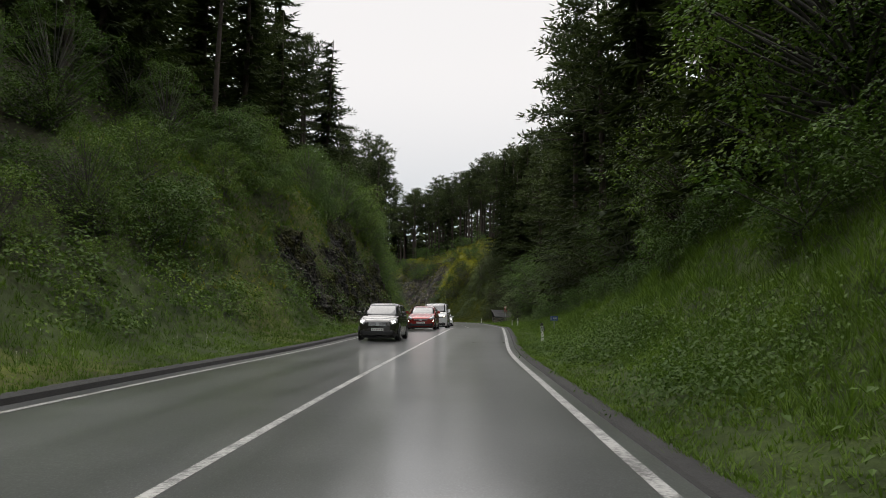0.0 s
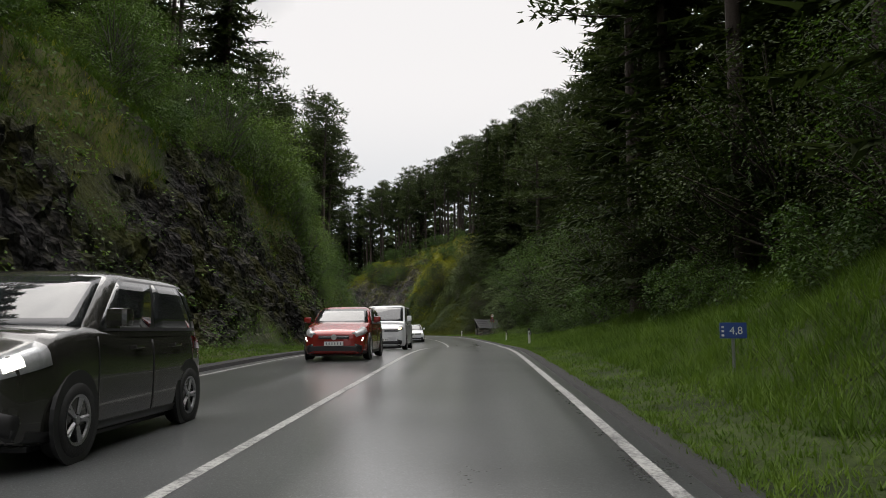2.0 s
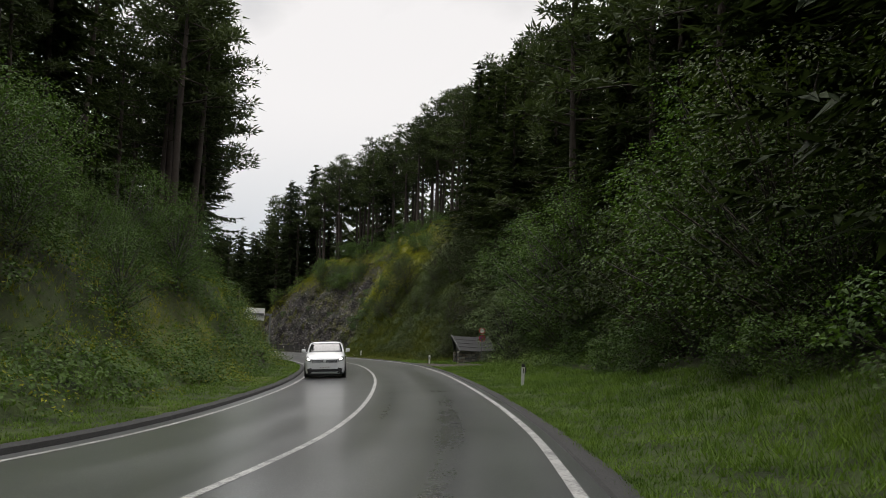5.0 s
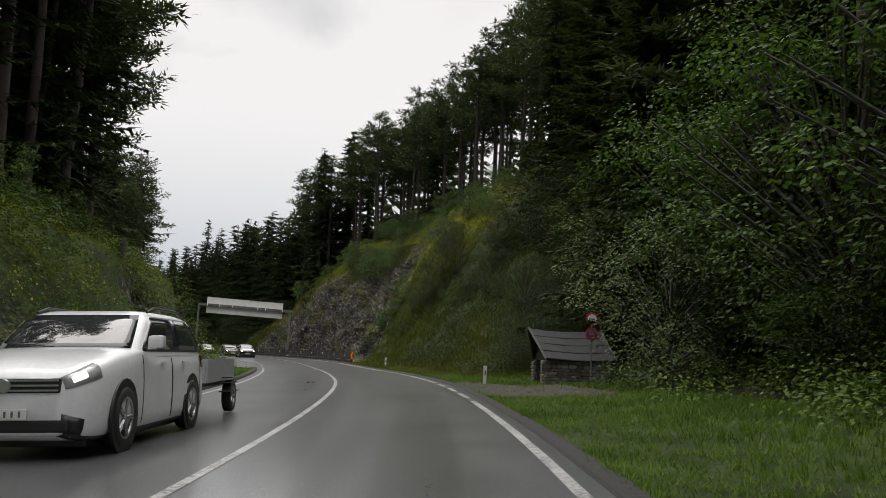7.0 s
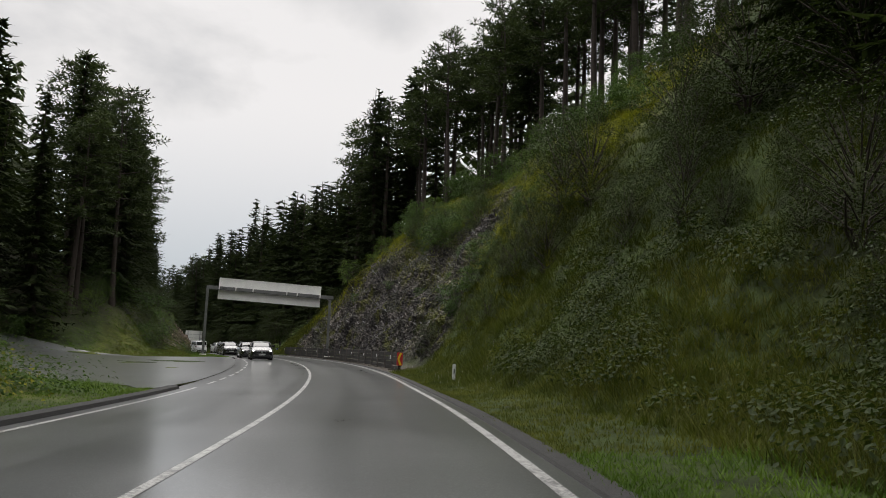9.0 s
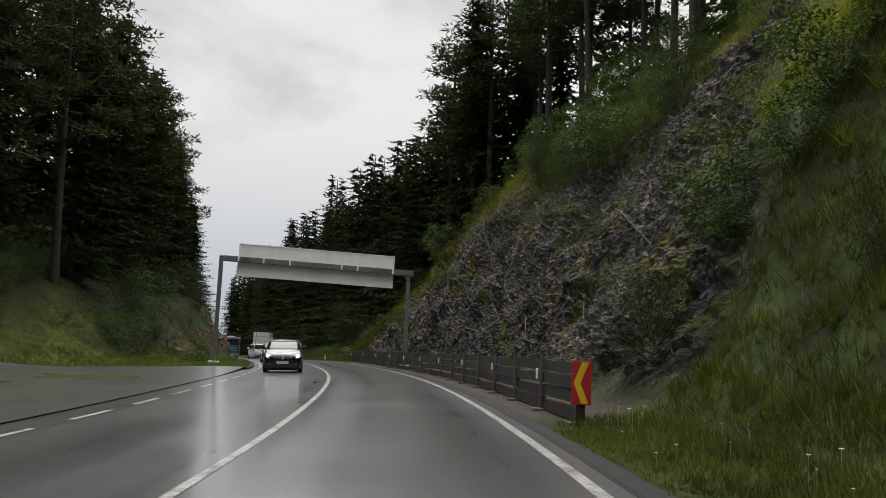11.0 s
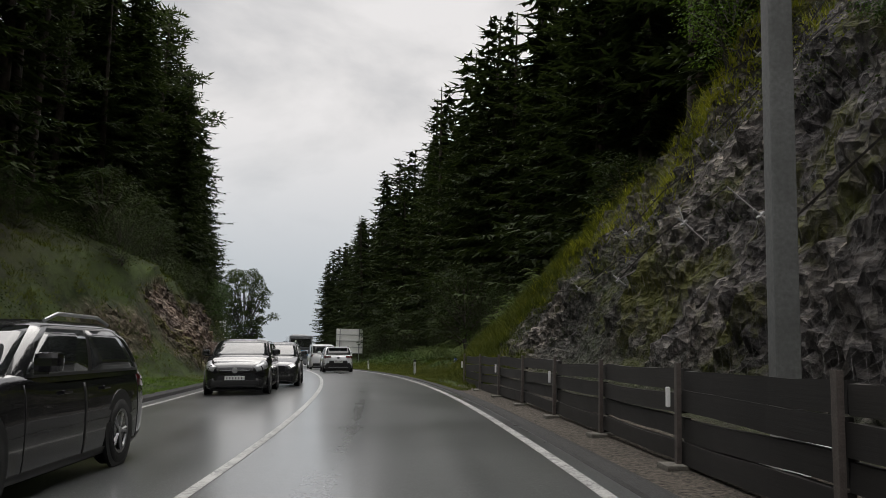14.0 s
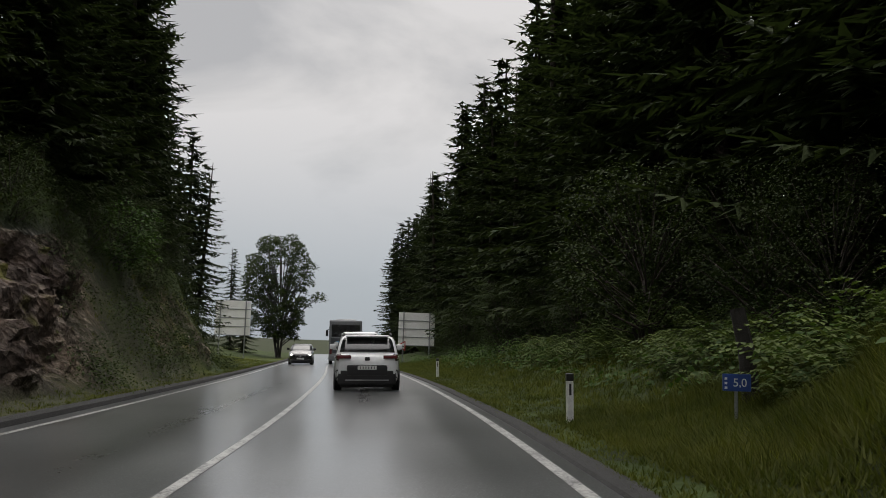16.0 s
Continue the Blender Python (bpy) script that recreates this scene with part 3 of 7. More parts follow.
for side_, nm in ((1, "ground"), (-1, "ground")):
    verts_, cov_, faces_, rocky_ = build_ground(side_)
    tagged(new("ground_right" if side_ > 0 else "ground_left", cover_mesh("ground", verts_, cov_, faces_)), "grassy roadside banks, coloured dark as shade under bushes, rising to dark forest floor", "ground", kind="structure")
    groups = {"crag": lambda s: True} if side_ > 0 else {"cliff": lambda s: s < 77, "outcrop": lambda s: 77 <= s < 140, "brown": lambda s: s >= 140}
    words = {"crag": "grey weathered rock slope under wire netting, overgrown", "cliff": "dark wet overgrown rock cliff beside the road",
             "outcrop": "low grey rock cutting with grass on top", "brown": "brownish broken rock cutting beside the road"}
    for g, test in groups.items():
        sub = [f for f, s in rocky_ if test(s)]
        if sub:
            tagged(new("rock_face", cover_mesh("rock_face", *rough_rock(verts_, cov_, sub, side_, 6 if g == "crag" else 4), {"cliff": M_ROCK_DARK, "brown": M_ROCK_BROWN}.get(g), True)), words[g], "rock face", kind="structure")


# the plain round the hills
plain_v = [(x * 400.0 - 50.0, y * 400.0 + 150.0, -19.5) for y in range(-8, 9) for x in range(-8, 9)]
plain_f = [(j * 17 + i, j * 17 + i + 1, (j + 1) * 17 + i + 1, (j + 1) * 17 + i) for j in range(16) for i in range(16)]
tagged(new("ground_plain", cover_mesh("ground", plain_v, [(0, 0, 0, 0.6)] * len(plain_v), plain_f)), "dull green plain beyond the wooded hills", "ground", kind="structure")


# road surface, lines, kerbs
def strip(s0, s1, lanes, step=1.0):
    """A band along the road: lanes are (u, dz) across it, or functions of s."""
    ss = list(np.arange(s0, s1, step)) + [s1]
    verts, n = [], len(lanes)
    for s in ss:
        for u, dz in lanes:
            verts.append(at(s, u(s) if callable(u) else u, dz))
    faces = []
    for i in range(len(ss) - 1):
        for j in range(n - 1):
            a = i * n + j
            faces.append((a, a + 1, a + n + 1, a + n))
    return verts, faces


LANES = (-4.08, -2.0, 0.0, 2.0, 4.06)
v_, f_ = strip(-60, 428, [(u_, 0.004) for u_ in LANES], 1.0)
road_me = mesh_of("road", v_, f_, M_ASPHALT, True)
lane_uv = road_me.uv_layers.new(name="lane")
for lp_ in road_me.loops:
    i_, j_ = divmod(lp_.vertex_index, len(LANES))
    lane_uv.data[lp_.index].uv = (LANES[j_], i_ * UNIT)
tagged(new("road", road_me), "wet dark grey asphalt road", "road", kind="structure")

# side road mouth on the inside of the bend
v_, f_ = [], []
for i_, s_ in enumerate(np.arange(120.0, 159.1, 1.5)):
    near = np.interp(s_, [120, 122, 126, 130, 147, 150, 152, 155, 158, 159.1], [4.6, 5.5, 9, 26, 26, 14, 10, 7.6, 5.6, 4.6])
    for j_ in range(7):
        u_ = 4.07 + (near - 4.07) * j_ / 6
        v_.append(at(s_, -u_, height(s_, -u_) + 0.03))
    if i_:
        for j_ in range(6):
            a_ = (i_ - 1) * 7 + j_
            f_.append((a_, a_ + 7, a_ + 8, a_ + 1))
tagged(new("side_road", mesh_of("side_road", v_, f_, M_ASPHALT, True)), "wet asphalt mouth of a side road", "road", kind="structure")


def line(name, pieces, u, w, label):
    verts, faces = [], []
    for s0, s1 in pieces:
        v, f = strip(s0, s1, [(u - w / 2, 0.009), (u + w / 2, 0.009)], 0.8)
        k = len(verts)
        verts += v
        faces += [tuple(i + k for i in q) for q in f]
    return tagged(new(name, mesh_of(name, verts, faces, M_LINE)), label, "road marking", kind="structure")


line("centre_line", [(-60, 225)] + [(s, s + 3) for s in range(231, 330, 9)], 0.06, 0.115, "worn white centre line")
line("edge_line_right", [(-60, 92.5)] + [(93.4, 94.9), (95.7, 97.2), (98.0, 99.4)] + [(100.2, 420)], 3.53, 0.13, "white edge line")
line("edge_line_left", [(-60, 122)] + [(124 + 2.6 * k, 125.5 + 2.6 * k) for k in range(13)] + [(158.5, 420)], -3.36, 0.12, "white edge line, dashed across the junction")

v_, f_ = strip(-60, 121.5, [(-3.74, 0.0), (-3.77, 0.09), (-3.93, 0.12), (-4.14, 0.10)], 1.0)
tagged(new("kerb_left", mesh_of("kerb", v_, f_, M_KERB)), "low black asphalt kerb", "kerb", kind="structure")
v_, f_ = strip(157.5, 320, [(-3.74, 0.0), (-3.77, 0.09), (-3.93, 0.12), (-4.14, 0.10)], 1.0)
tagged(new("kerb_left_far", mesh_of("kerb", v_, f_, M_KERB)), "low black asphalt kerb", "kerb", kind="structure")
v_, f_ = strip(-60, 320, [(3.78, 0.0), (3.82, 0.03), (3.97, 0.05), (4.10, 0.01)], 1.0)
tagged(new("kerb_right", mesh_of("kerb", v_, f_, M_KERB)), "low dark asphalt berm along the verge", "kerb", kind="structure")


# trees and shrubs: each kind is built a few times and then set out
rng = random.Random(11)


def trunk_mesh(h, r, lean, seed, material, seg=7, steps=7, top=0.12):
    rr = random.Random(seed)
    verts, faces = [], []
    ph = rr.uniform(0, 6.28)
    for i in range(steps + 1):
        t = i / steps
        rad = r * (1 - t) ** 0.8 + r * top
        if i == 0:
            rad *= 1.25
        cx = lean * t * math.cos(ph) + 0.06 * math.sin(5 * t + ph)
        cy = lean * t * math.sin(ph) + 0.06 * math.cos(4 * t + ph)
        for k in range(seg):
            a = 2 * math.pi * k / seg
            verts.append((cx + rad * math.cos(a), cy + rad * math.sin(a), h * t - 0.5 * (i == 0)))
    for i in range(steps):
        for k in range(seg):
            faces.append((i * seg + k, i * seg + (k + 1) % seg, (i + 1) * seg + (k + 1) % seg, (i + 1) * seg + k))
    return verts, faces, ph


def limb(verts, faces, a, b, r0, r1, seg=4):
    a, b = Vector(a), Vector(b)
    q = (b - a).to_track_quat("Z", "Y")
    k = len(verts)
    for p, r in ((a, r0), (b, r1)):
        for i in range(seg):
            w = q @ Vector((r * math.cos(6.283 * i / seg), r * math.sin(6.283 * i / seg), 0))
            verts.append(p + w)
    for i in range(seg):
        faces.append((k + i, k + (i + 1) % seg, k + seg + (i + 1) % seg, k + seg + i))


def spray(verts, faces, p, d, length, width, droop=0.0, tilt=None):
    """A small flat needle spray or leaf: a kite with its tip along d."""
    d = Vector(d).normalized()
    n = tilt if tilt is not None else Vector((0, 0, 1))
    side = d.cross(n)
    if side.length < 1e-3:
        side = Vector((1, 0, 0))
    side.normalize()
    k = len(verts)
    tip = p + d * length + Vector((0, 0, -droop))
    verts += [p, p + d * length * 0.45 + side * width, tip, p + d * length * 0.45 - side * width]
    faces.append((k, k + 1, k + 2, k + 3))


def needle(verts, faces, p, d, length, width, n):
    """A narrow spray of needles: a triangle with its tip along d."""
    d = d.normalized()
    side = d.cross(n)
    side.normalize()
    k = len(verts)
    verts += [p + side * width, p + d * length, p - side * width]
    faces.append((k, k + 1, k + 2))


def make_tree(kind, seed, h, fine=True):
    rr = random.Random(seed)
    tv, tf, ph = trunk_mesh(h, h * 0.011 + 0.02, rr.uniform(0, 0.5), seed, M_BARK)
    lv, lf = [], []
    if kind == "spruce":
        z = h * rr.uniform(0.03, 0.10)
        while z < h * 0.985:
            t = z / h
            reach = (h * 0.18) * min(1.0, 1.15 * (1 - t) ** 0.72) * rr.uniform(0.75, 1.15) + 0.25
            nb = 7 if t < 0.8 else 5
            a0 = rr.uniform(0, 6.28)
            for b in range(nb):
                a = a0 + 6.283 * b / nb + rr.uniform(-0.3, 0.3)
                L = reach * rr.uniform(0.5, 1.15)
                out = Vector((math.cos(a), math.sin(a), 0))
                root = Vector((0, 0, z + rr.uniform(-0.4, 0.4)))
                nseg = max(2, int(L / (0.33 if fine else 0.7)))
                prev = root
                lift = rr.uniform(0.10, 0.3)
                for k in range(1, nseg + 1):
                    f = k / nseg
                    p = root + out * (L * f) + Vector((0, 0, -0.38 * L * f + lift * L * f * f))
                    for q in range(6 if fine else 3):
                        side = Vector((-out.y, out.x, 0)) * (1 if q % 2 else -1)
                        w = (0.95 - 0.5 * f) * (0.5 + 0.3 * L / 3)
                        needle(lv, lf, prev.lerp(p, rr.random()), out * rr.uniform(0.4, 0.9) + side * rr.uniform(0.5, 1.0) + Vector((0, 0, rr.uniform(-0.9, 0.05))), w * rr.uniform(0.5, 1.05), 0.085 if fine else 0.20, Vector((rr.uniform(-0.5, 0.5), rr.uniform(-0.5, 0.5), 1)))
                    prev = p
                needle(lv, lf, prev - out * 0.2, out + Vector((0, 0, 0.15)), 0.6, 0.10, Vector((0, 0, 1)))
                needle(lv, lf, root + out * L * 0.1, out + Vector((0, 0, -0.35)), L * 0.85, 0.22, Vector((0, 0, 1)))
            z += (0.34 + 0.030 * h * (1 - t) * 0.7) * rr.uniform(0.8, 1.2)
    else:
        # pine: long bare stem, irregular crown
        base = h * rr.uniform(0.42, 0.58)
        for _ in range(rr.randint(5, 9)):
            z = rr.uniform(h * 0.2, base)
            a = rr.uniform(0, 6.28)
            L = rr.uniform(0.4, 1.3)
            limb(tv, tf, (0, 0, z), (math.cos(a) * L, math.sin(a) * L, z + rr.uniform(-0.2, 0.2)), 0.025, 0.008)
        n = 26
        for i in range(n):
            t = i / n
            z = base + (h - base) * (t ** 0.9) * 0.98
            a = i * 2.4 + rr.uniform(-0.5, 0.5)
            L = h * 0.16 * (1 - t) ** 0.55 * rr.uniform(0.5, 1.25) + 0.35
            end = Vector((math.cos(a) * L, math.sin(a) * L, z + L * rr.uniform(-0.05, 0.35)))
            limb(tv, tf, (0, 0, z), end, 0.045 * (1 - t) + 0.015, 0.012)
            nc = 3 + int(L * 2.2)
            for c in range(nc):
                f = 0.35 + 0.65 * (c + 1) / nc
                ctr = Vector((0, 0, z)).lerp(end, f) + Vector((rr.uniform(-0.35, 0.35), rr.uniform(-0.35, 0.35), rr.uniform(0, 0.3)))
                for _ in range(20):
                    d = Vector((rr.gauss(0, 1), rr.gauss(0, 1), rr.gauss(0.25, 0.6)))
                    needle(lv, lf, ctr + d * 0.2, d, rr.uniform(0.22, 0.45), 0.065, Vector((rr.uniform(-1, 1), rr.uniform(-1, 1), 0.6)))
    return tv, tf, lv, lf


def leafy(seed, h, r, n, leaf, lobes=9, stems=5, base=0.25, round_=1.0, whole=False, lump_=1.0):
    """A broad-leaved shrub or small tree: stems, and leaves clustered at the ends of twigs."""
    rr = random.Random(seed)
    tv, tf, lv, lf = [], [], [], []
    cl = []
    for i in range(lobes):
        a = i * 2.4 + rr.uniform(-0.4, 0.4)
        z = h * (base + (0.92 - base) * ((i + 0.5) / lobes))
        k = math.sin(math.pi * min(1, max(0.12, (z / h - base * 0.5)))) * 0.75 + 0.2
        d = r * k * rr.uniform(0.45, 0.98) * round_
        cl.append((Vector((math.cos(a) * d, math.sin(a) * d, z)), r * rr.uniform(0.22, 0.40) * lump_))
    for i in range(stems):
        a = 6.283 * i / stems + rr.uniform(-0.4, 0.4)
        c, _ = cl[(i * 2 + 1) % lobes]
        m = Vector((math.cos(a) * r * 0.15, math.sin(a) * r * 0.15, h * base))
        limb(tv, tf, (0.1 * math.cos(a), 0.1 * math.sin(a), -0.3), m, 0.011 * h + 0.01, 0.008 * h)
        limb(tv, tf, m, c, 0.008 * h, 0.003 * h)
    for c, _ in cl:
        limb(tv, tf, (c.x * 0.2, c.y * 0.2, c.z * 0.55), c, 0.005 * h, 0.002 * h)
    total = sum(rad * rad for _, rad in cl)
    for c, rad in cl:
        flat = rr.uniform(0.42, 0.7)
        for _ in range(int(n * rad * rad / total)):
            g = Vector((rr.gauss(0, 1), rr.gauss(0, 1), rr.gauss(0.45, 0.75))).normalized()
            lump = 1.0 + 0.32 * noise.noise(g * 2.6 + c * 3.0)
            k = lump * rr.triangular(0.45, 1.2, 1.0)
            p = c + Vector((g.x * rad * k, g.y * rad * k, (g.z * flat - 0.28 * (g.x * g.x + g.y * g.y)) * rad * k))
            n_ = Vector((g.x * 0.65 + rr.gauss(0, 0.4), g.y * 0.65 + rr.gauss(0, 0.4), 0.75 + rr.gauss(0, 0.3)))
            t_ = Vector((g.x + rr.gauss(0, 0.6), g.y + rr.gauss(0, 0.6), rr.gauss(-0.35, 0.35)))
            n_.normalize()
            t_ -= n_ * t_.dot(n_) * 0.85
            if whole:
                spray(lv, lf, p, t_, leaf * rr.uniform(0.7, 1.4), leaf * 0.32, 0.0, n_)
            else:
                needle(lv, lf, p, t_, leaf * rr.uniform(0.7, 1.4), leaf * 0.40, n_)
    return tv, tf, lv, lf


def plant_thing(name, label, category, group, geo, bark, leaves, m):
    tv, tf, lv, lf = geo
    ob = thing(name, label, category, group, m)
    put("trunk", mesh_of("trunk", tv, tf, bark, True), ob)
    put("crown", mesh_of("crown", lv, lf, leaves), ob)
    return ob


PROTO = {}
for i_ in range(4):
    PROTO["spruce", i_] = (make_tree("spruce", 20 + i_, 17.0), M_BARK, M_SPRUCE, "dark green spruce tree with drooping branches", 17.0)
    PROTO["pine", i_] = (make_tree("pine", 40 + i_, 17.0), M_BARK, M_PINE, "tall pine tree with bare reddish stem", 17.0)
for i_ in range(3):
    PROTO["bush", i_] = (leafy(60 + i_, 3.0, 1.9, 3000, 0.115, 22, 6, 0.12), M_BARKGREY, M_LEAF, "leafy green roadside bush", 3.0)
    PROTO["hazel", i_] = (leafy(70 + i_, 6.5, 2.9, 6800, 0.10, 40, 6, 0.10, 1.0, True), M_BARKGREY, M_LEAF, "tall broad-leaved shrub at the forest edge", 6.5)
    PROTO["pale", i_] = (leafy(80 + i_, 5.0, 2.3, 3800, 0.115, 32, 6, 0.12, 1.0, True), M_BARKGREY, M_LEAF_LIGHT, "light green young broad-leaved tree", 5.0)
PROTO["silver", 0] = (leafy(91, 6.0, 2.6, 8000, 0.10, 36, 6, 0.12, 1.0, True), M_BARKGREY, M_LEAF_GREY, "silvery pale green willow shrub", 6.0)
for i_ in range(2):
    PROTO["ash", i_] = (leafy(95 + i_, 11.0, 3.8, 11000, 0.13, 84, 4, 0.10, 1.15, True, 0.72), M_BARKGREY, M_LEAF, "tall broad-leaved tree in full leaf", 11.0)
for i_ in range(3):
    # the hazel once more, its leaf colour darkened to stand for tree shade
    PROTO["dark", i_] = (leafy(75 + i_, 6.5, 2.9, 7600, 0.10, 40, 6, 0.08, 1.0, True), M_BARK, M_LEAF_SHADED, "hazel shrub coloured dark for the shade under the trees", 6.5)
    PROTO["far_spruce", i_] = (make_tree("spruce", 120 + i_, 17.0, False), M_BARK, M_SPRUCE, "dark green spruce tree in the forest", 17.0)
first = {}
words_ = {"dark": ("shrub", "shrub", "dark shrubs"), "far_spruce": ("spruce_tree", "tree", "forest trees"), "spruce": ("spruce_tree", "tree", "forest trees"), "pine": ("pine_tree", "tree", "forest trees"), "bush": ("bush", "bush", "roadside bushes"),
          "hazel": ("shrub", "shrub", "forest edge shrubs"), "pale": ("young_tree", "tree", "young trees"), "silver": ("willow_shrub", "shrub", ""), "ash": ("broadleaf_tree", "tree", "broadleaf trees")}


def grow(kind, s, u, h, sink=0.15, variant=None):
    if kind == "bush" and h > 3.2:
        kind = "dark" if u > 0 else "hazel"
    v = rng.randrange(4 if kind in ("spruce", "pine") else 2 if kind == "ash" else 3) if variant is None else variant
    geo, bark, leaves, label, h0 = PROTO[kind, v]
    k = h / h0
    wide = k * rng.uniform(0.9, 1.2)
    p = spot(s, u, sink)
    m = Matrix.LocRotScale(p, Euler((rng.uniform(-0.03, 0.03), rng.uniform(-0.03, 0.03), rng.uniform(0, 6.28))), None)
    if (kind, v) not in first:
        name, cat, grp = words_[kind]
        ob = plant_thing(name, label, cat, grp, geo, bark, leaves, m)
        first[kind, v] = ob
    else:
        ob = copy_thing(first[kind, v], m)
    ob.scale = (wide, wide, k)
    return ob


def wood(s0, s1, u0, u1, gap, hlo, hhi, pines, side, tall=lambda s: 1.0):
    """A loose stand of conifers; u0 and u1 may change along s."""
    s = s0
    while s < s1:
        a, b = (u0(s) if callable(u0) else u0), (u1(s) if callable(u1) else u1)
        u, n_row = a + rng.uniform(0, gap * 0.6), 0
        while u < b:
            kind = "pine" if rng.random() < pines else "spruce" if n_row < 1 else "far_spruce"
            if side > 0 and 188 < s < 208:
                kind = "spruce"
            n_row += 1
            grow(kind, s + rng.uniform(-0.45, 0.45) * gap, side * (u + rng.uniform(-0.2, 0.2) * gap), rng.uniform(hlo, hhi) * tall(s))
            u += gap * rng.uniform(0.85, 1.35)
        s += gap / UNIT * rng.uniform(0.8, 1.15)


# right of the road
wood(-12, 92, lambda s: np.interp(s, [-12, 20, 50, 90], [11.5, 11, 10, 12]), lambda s: np.interp(s, [-12, 20, 50, 92], [17, 17.5, 17, 19]), 3.9, 17, 24, 0.4, 1)
wood(92, 120, lambda s: np.interp(s, [92, 105, 120], [13.0, 12.5, 15.0]), 24, 3.6, 16, 22, 0.3, 1)
wood(118, 172, lambda s: np.interp(s, [118, 132, 160, 172], [19.5, 20.0, 17.0, 13.5]), lambda s: np.interp(s, [118, 160, 172], [29, 27, 21]), 3.3, 16, 21, 0.92, 1)
wood(172, 292, lambda s: np.interp(s, [172, 182, 200, 215, 230, 262, 292], [13, 12.2, 11.6, 11.6, 12.4, 12.0, 9.5]), 20.5, 3.5, 18, 25, 0.12, 1)
# left of the road
wood(-12, 84, lambda s: np.interp(s, [-12, 20, 40, 62, 84], [18, 16, 13.2, 14.0, 15.0]), lambda s: np.interp(s, [-12, 20, 40, 84], [25, 23, 20, 21]), 4.1, 14, 20, 0.45, -1, lambda s: np.interp(s, [62, 70, 84], [1.0, 0.82, 0.76]))
wood(84, 118, lambda s: np.interp(s, [84, 92, 100, 118], [14.5, 13.0, 11.5, 13.5]), 20, 4.1, 14, 19, 0.5, -1)
wood(118, 150, lambda s: np.interp(s, [118, 126, 140, 150], [16, 26, 24, 16]), lambda s: np.interp(s, [118, 126, 140, 150], [24, 33, 32, 24]), 4.4, 15, 21, 0.3, -1)
wood(150, 212, lambda s: np.interp(s, [150, 165, 186, 196, 212], [16.5, 13.4, 13.0, 10.2, 8.4]), lambda s: np.interp(s, [150, 165, 212], [23, 20, 16]), 3.7, 15, 21, 0.45, -1)


def back_woods():
    """The woods behind the first rows: plain dense spruces in one mesh."""
    verts, faces = [], []
    rr = random.Random(5)
    spots = []
    for s in np.arange(-30, 320, 2.6):
        e = np.interp(s, [-30, 92, 118, 128, 160, 172, 262, 320], [18, 19, 26, 60, 60, 25, 19, 19])
        for u in np.arange(e, min(e + 34, 60), 3.8):
            spots.append((s, u))
        e = np.interp(s, [-30, 84, 118, 130, 150, 206], [24, 20, 20, 30, 28, 16])
        if s < 213:
            for u in np.arange(e, e + 26, 3.8):
                spots.append((s, -u))
    for s, u in spots:
        s, u = s + rr.uniform(-1.5, 1.5), u + rr.uniform(-1.5, 1.5)
        p = at(s, u, height(s, u) - 0.2)
        h = rr.uniform(13, 20) * (1.3 if s > 172 and u > 0 else 1.0)
        r = h * rr.uniform(0.14, 0.20)
        lean = Vector((rr.uniform(-0.4, 0.4), rr.uniform(-0.4, 0.4), 0))
        for t in range(11):
            z = h * (0.05 + 0.087 * t) + rr.uniform(-0.3, 0.3)
            rad = r * (1 - t / 11.4) ** 0.8 * rr.uniform(0.7, 1.15)
            a0 = rr.uniform(0, 6.28)
            for k in range(7):
                a = a0 + k * 0.8976 + rr.uniform(-0.35, 0.35)
                o = Vector((math.cos(a), math.sin(a), 0))
                sd = Vector((-o.y, o.x, 0))
                L = rad * rr.uniform(0.5, 1.25)
                c = p + lean * (t / 11)
                b = len(verts)
                verts += [c + Vector((0, 0, z + 0.22 * L + 0.3)), c + o * L * 0.55 + sd * L * 0.26 + Vector((0, 0, z)), c + o * L + Vector((0, 0, z - 0.25 * L + rr.uniform(-0.2, 0.3))), c + o * L * 0.55 - sd * L * 0.26 + Vector((0, 0, z))]
                faces.append((b, b + 1, b + 2, b + 3))
    return mesh_of("woods", verts, faces, M_SPRUCE)


tagged(new("woods", back_woods()), "dense dark spruce forest behind the roadside trees", "forest", kind="stuff")

# shrubs along the edges of the woods
for s_ in np.arange(6, 104, 2.0):
    e_ = np.interp(s_, [0, 15, 30, 45, 70, 78, 82, 95, 104], [9.5, 9.3, 9.0, 8.8, 8.8, 9.6, 11.2, 11.4, 13.0])
    if 90 < s_ < 105:
        continue
    grow(rng.choice(["hazel", "dark", "dark", "bush"] if 26 < s_ < 84 else ["hazel", "hazel", "pale", "bush"]), s_ + rng.uniform(-0.8, 0.8), e_ + rng.uniform(0.4, 2.6), rng.uniform(3.6, 7.0))
    if rng.random() < 0.6:
        grow("bush", s_, e_ - rng.uniform(0.2, 0.9), rng.uniform(1.2, 2.4))
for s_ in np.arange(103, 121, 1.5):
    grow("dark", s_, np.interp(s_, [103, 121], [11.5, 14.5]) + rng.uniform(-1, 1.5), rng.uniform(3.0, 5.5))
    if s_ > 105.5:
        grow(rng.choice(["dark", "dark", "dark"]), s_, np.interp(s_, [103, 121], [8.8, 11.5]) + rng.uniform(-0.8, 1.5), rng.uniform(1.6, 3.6))
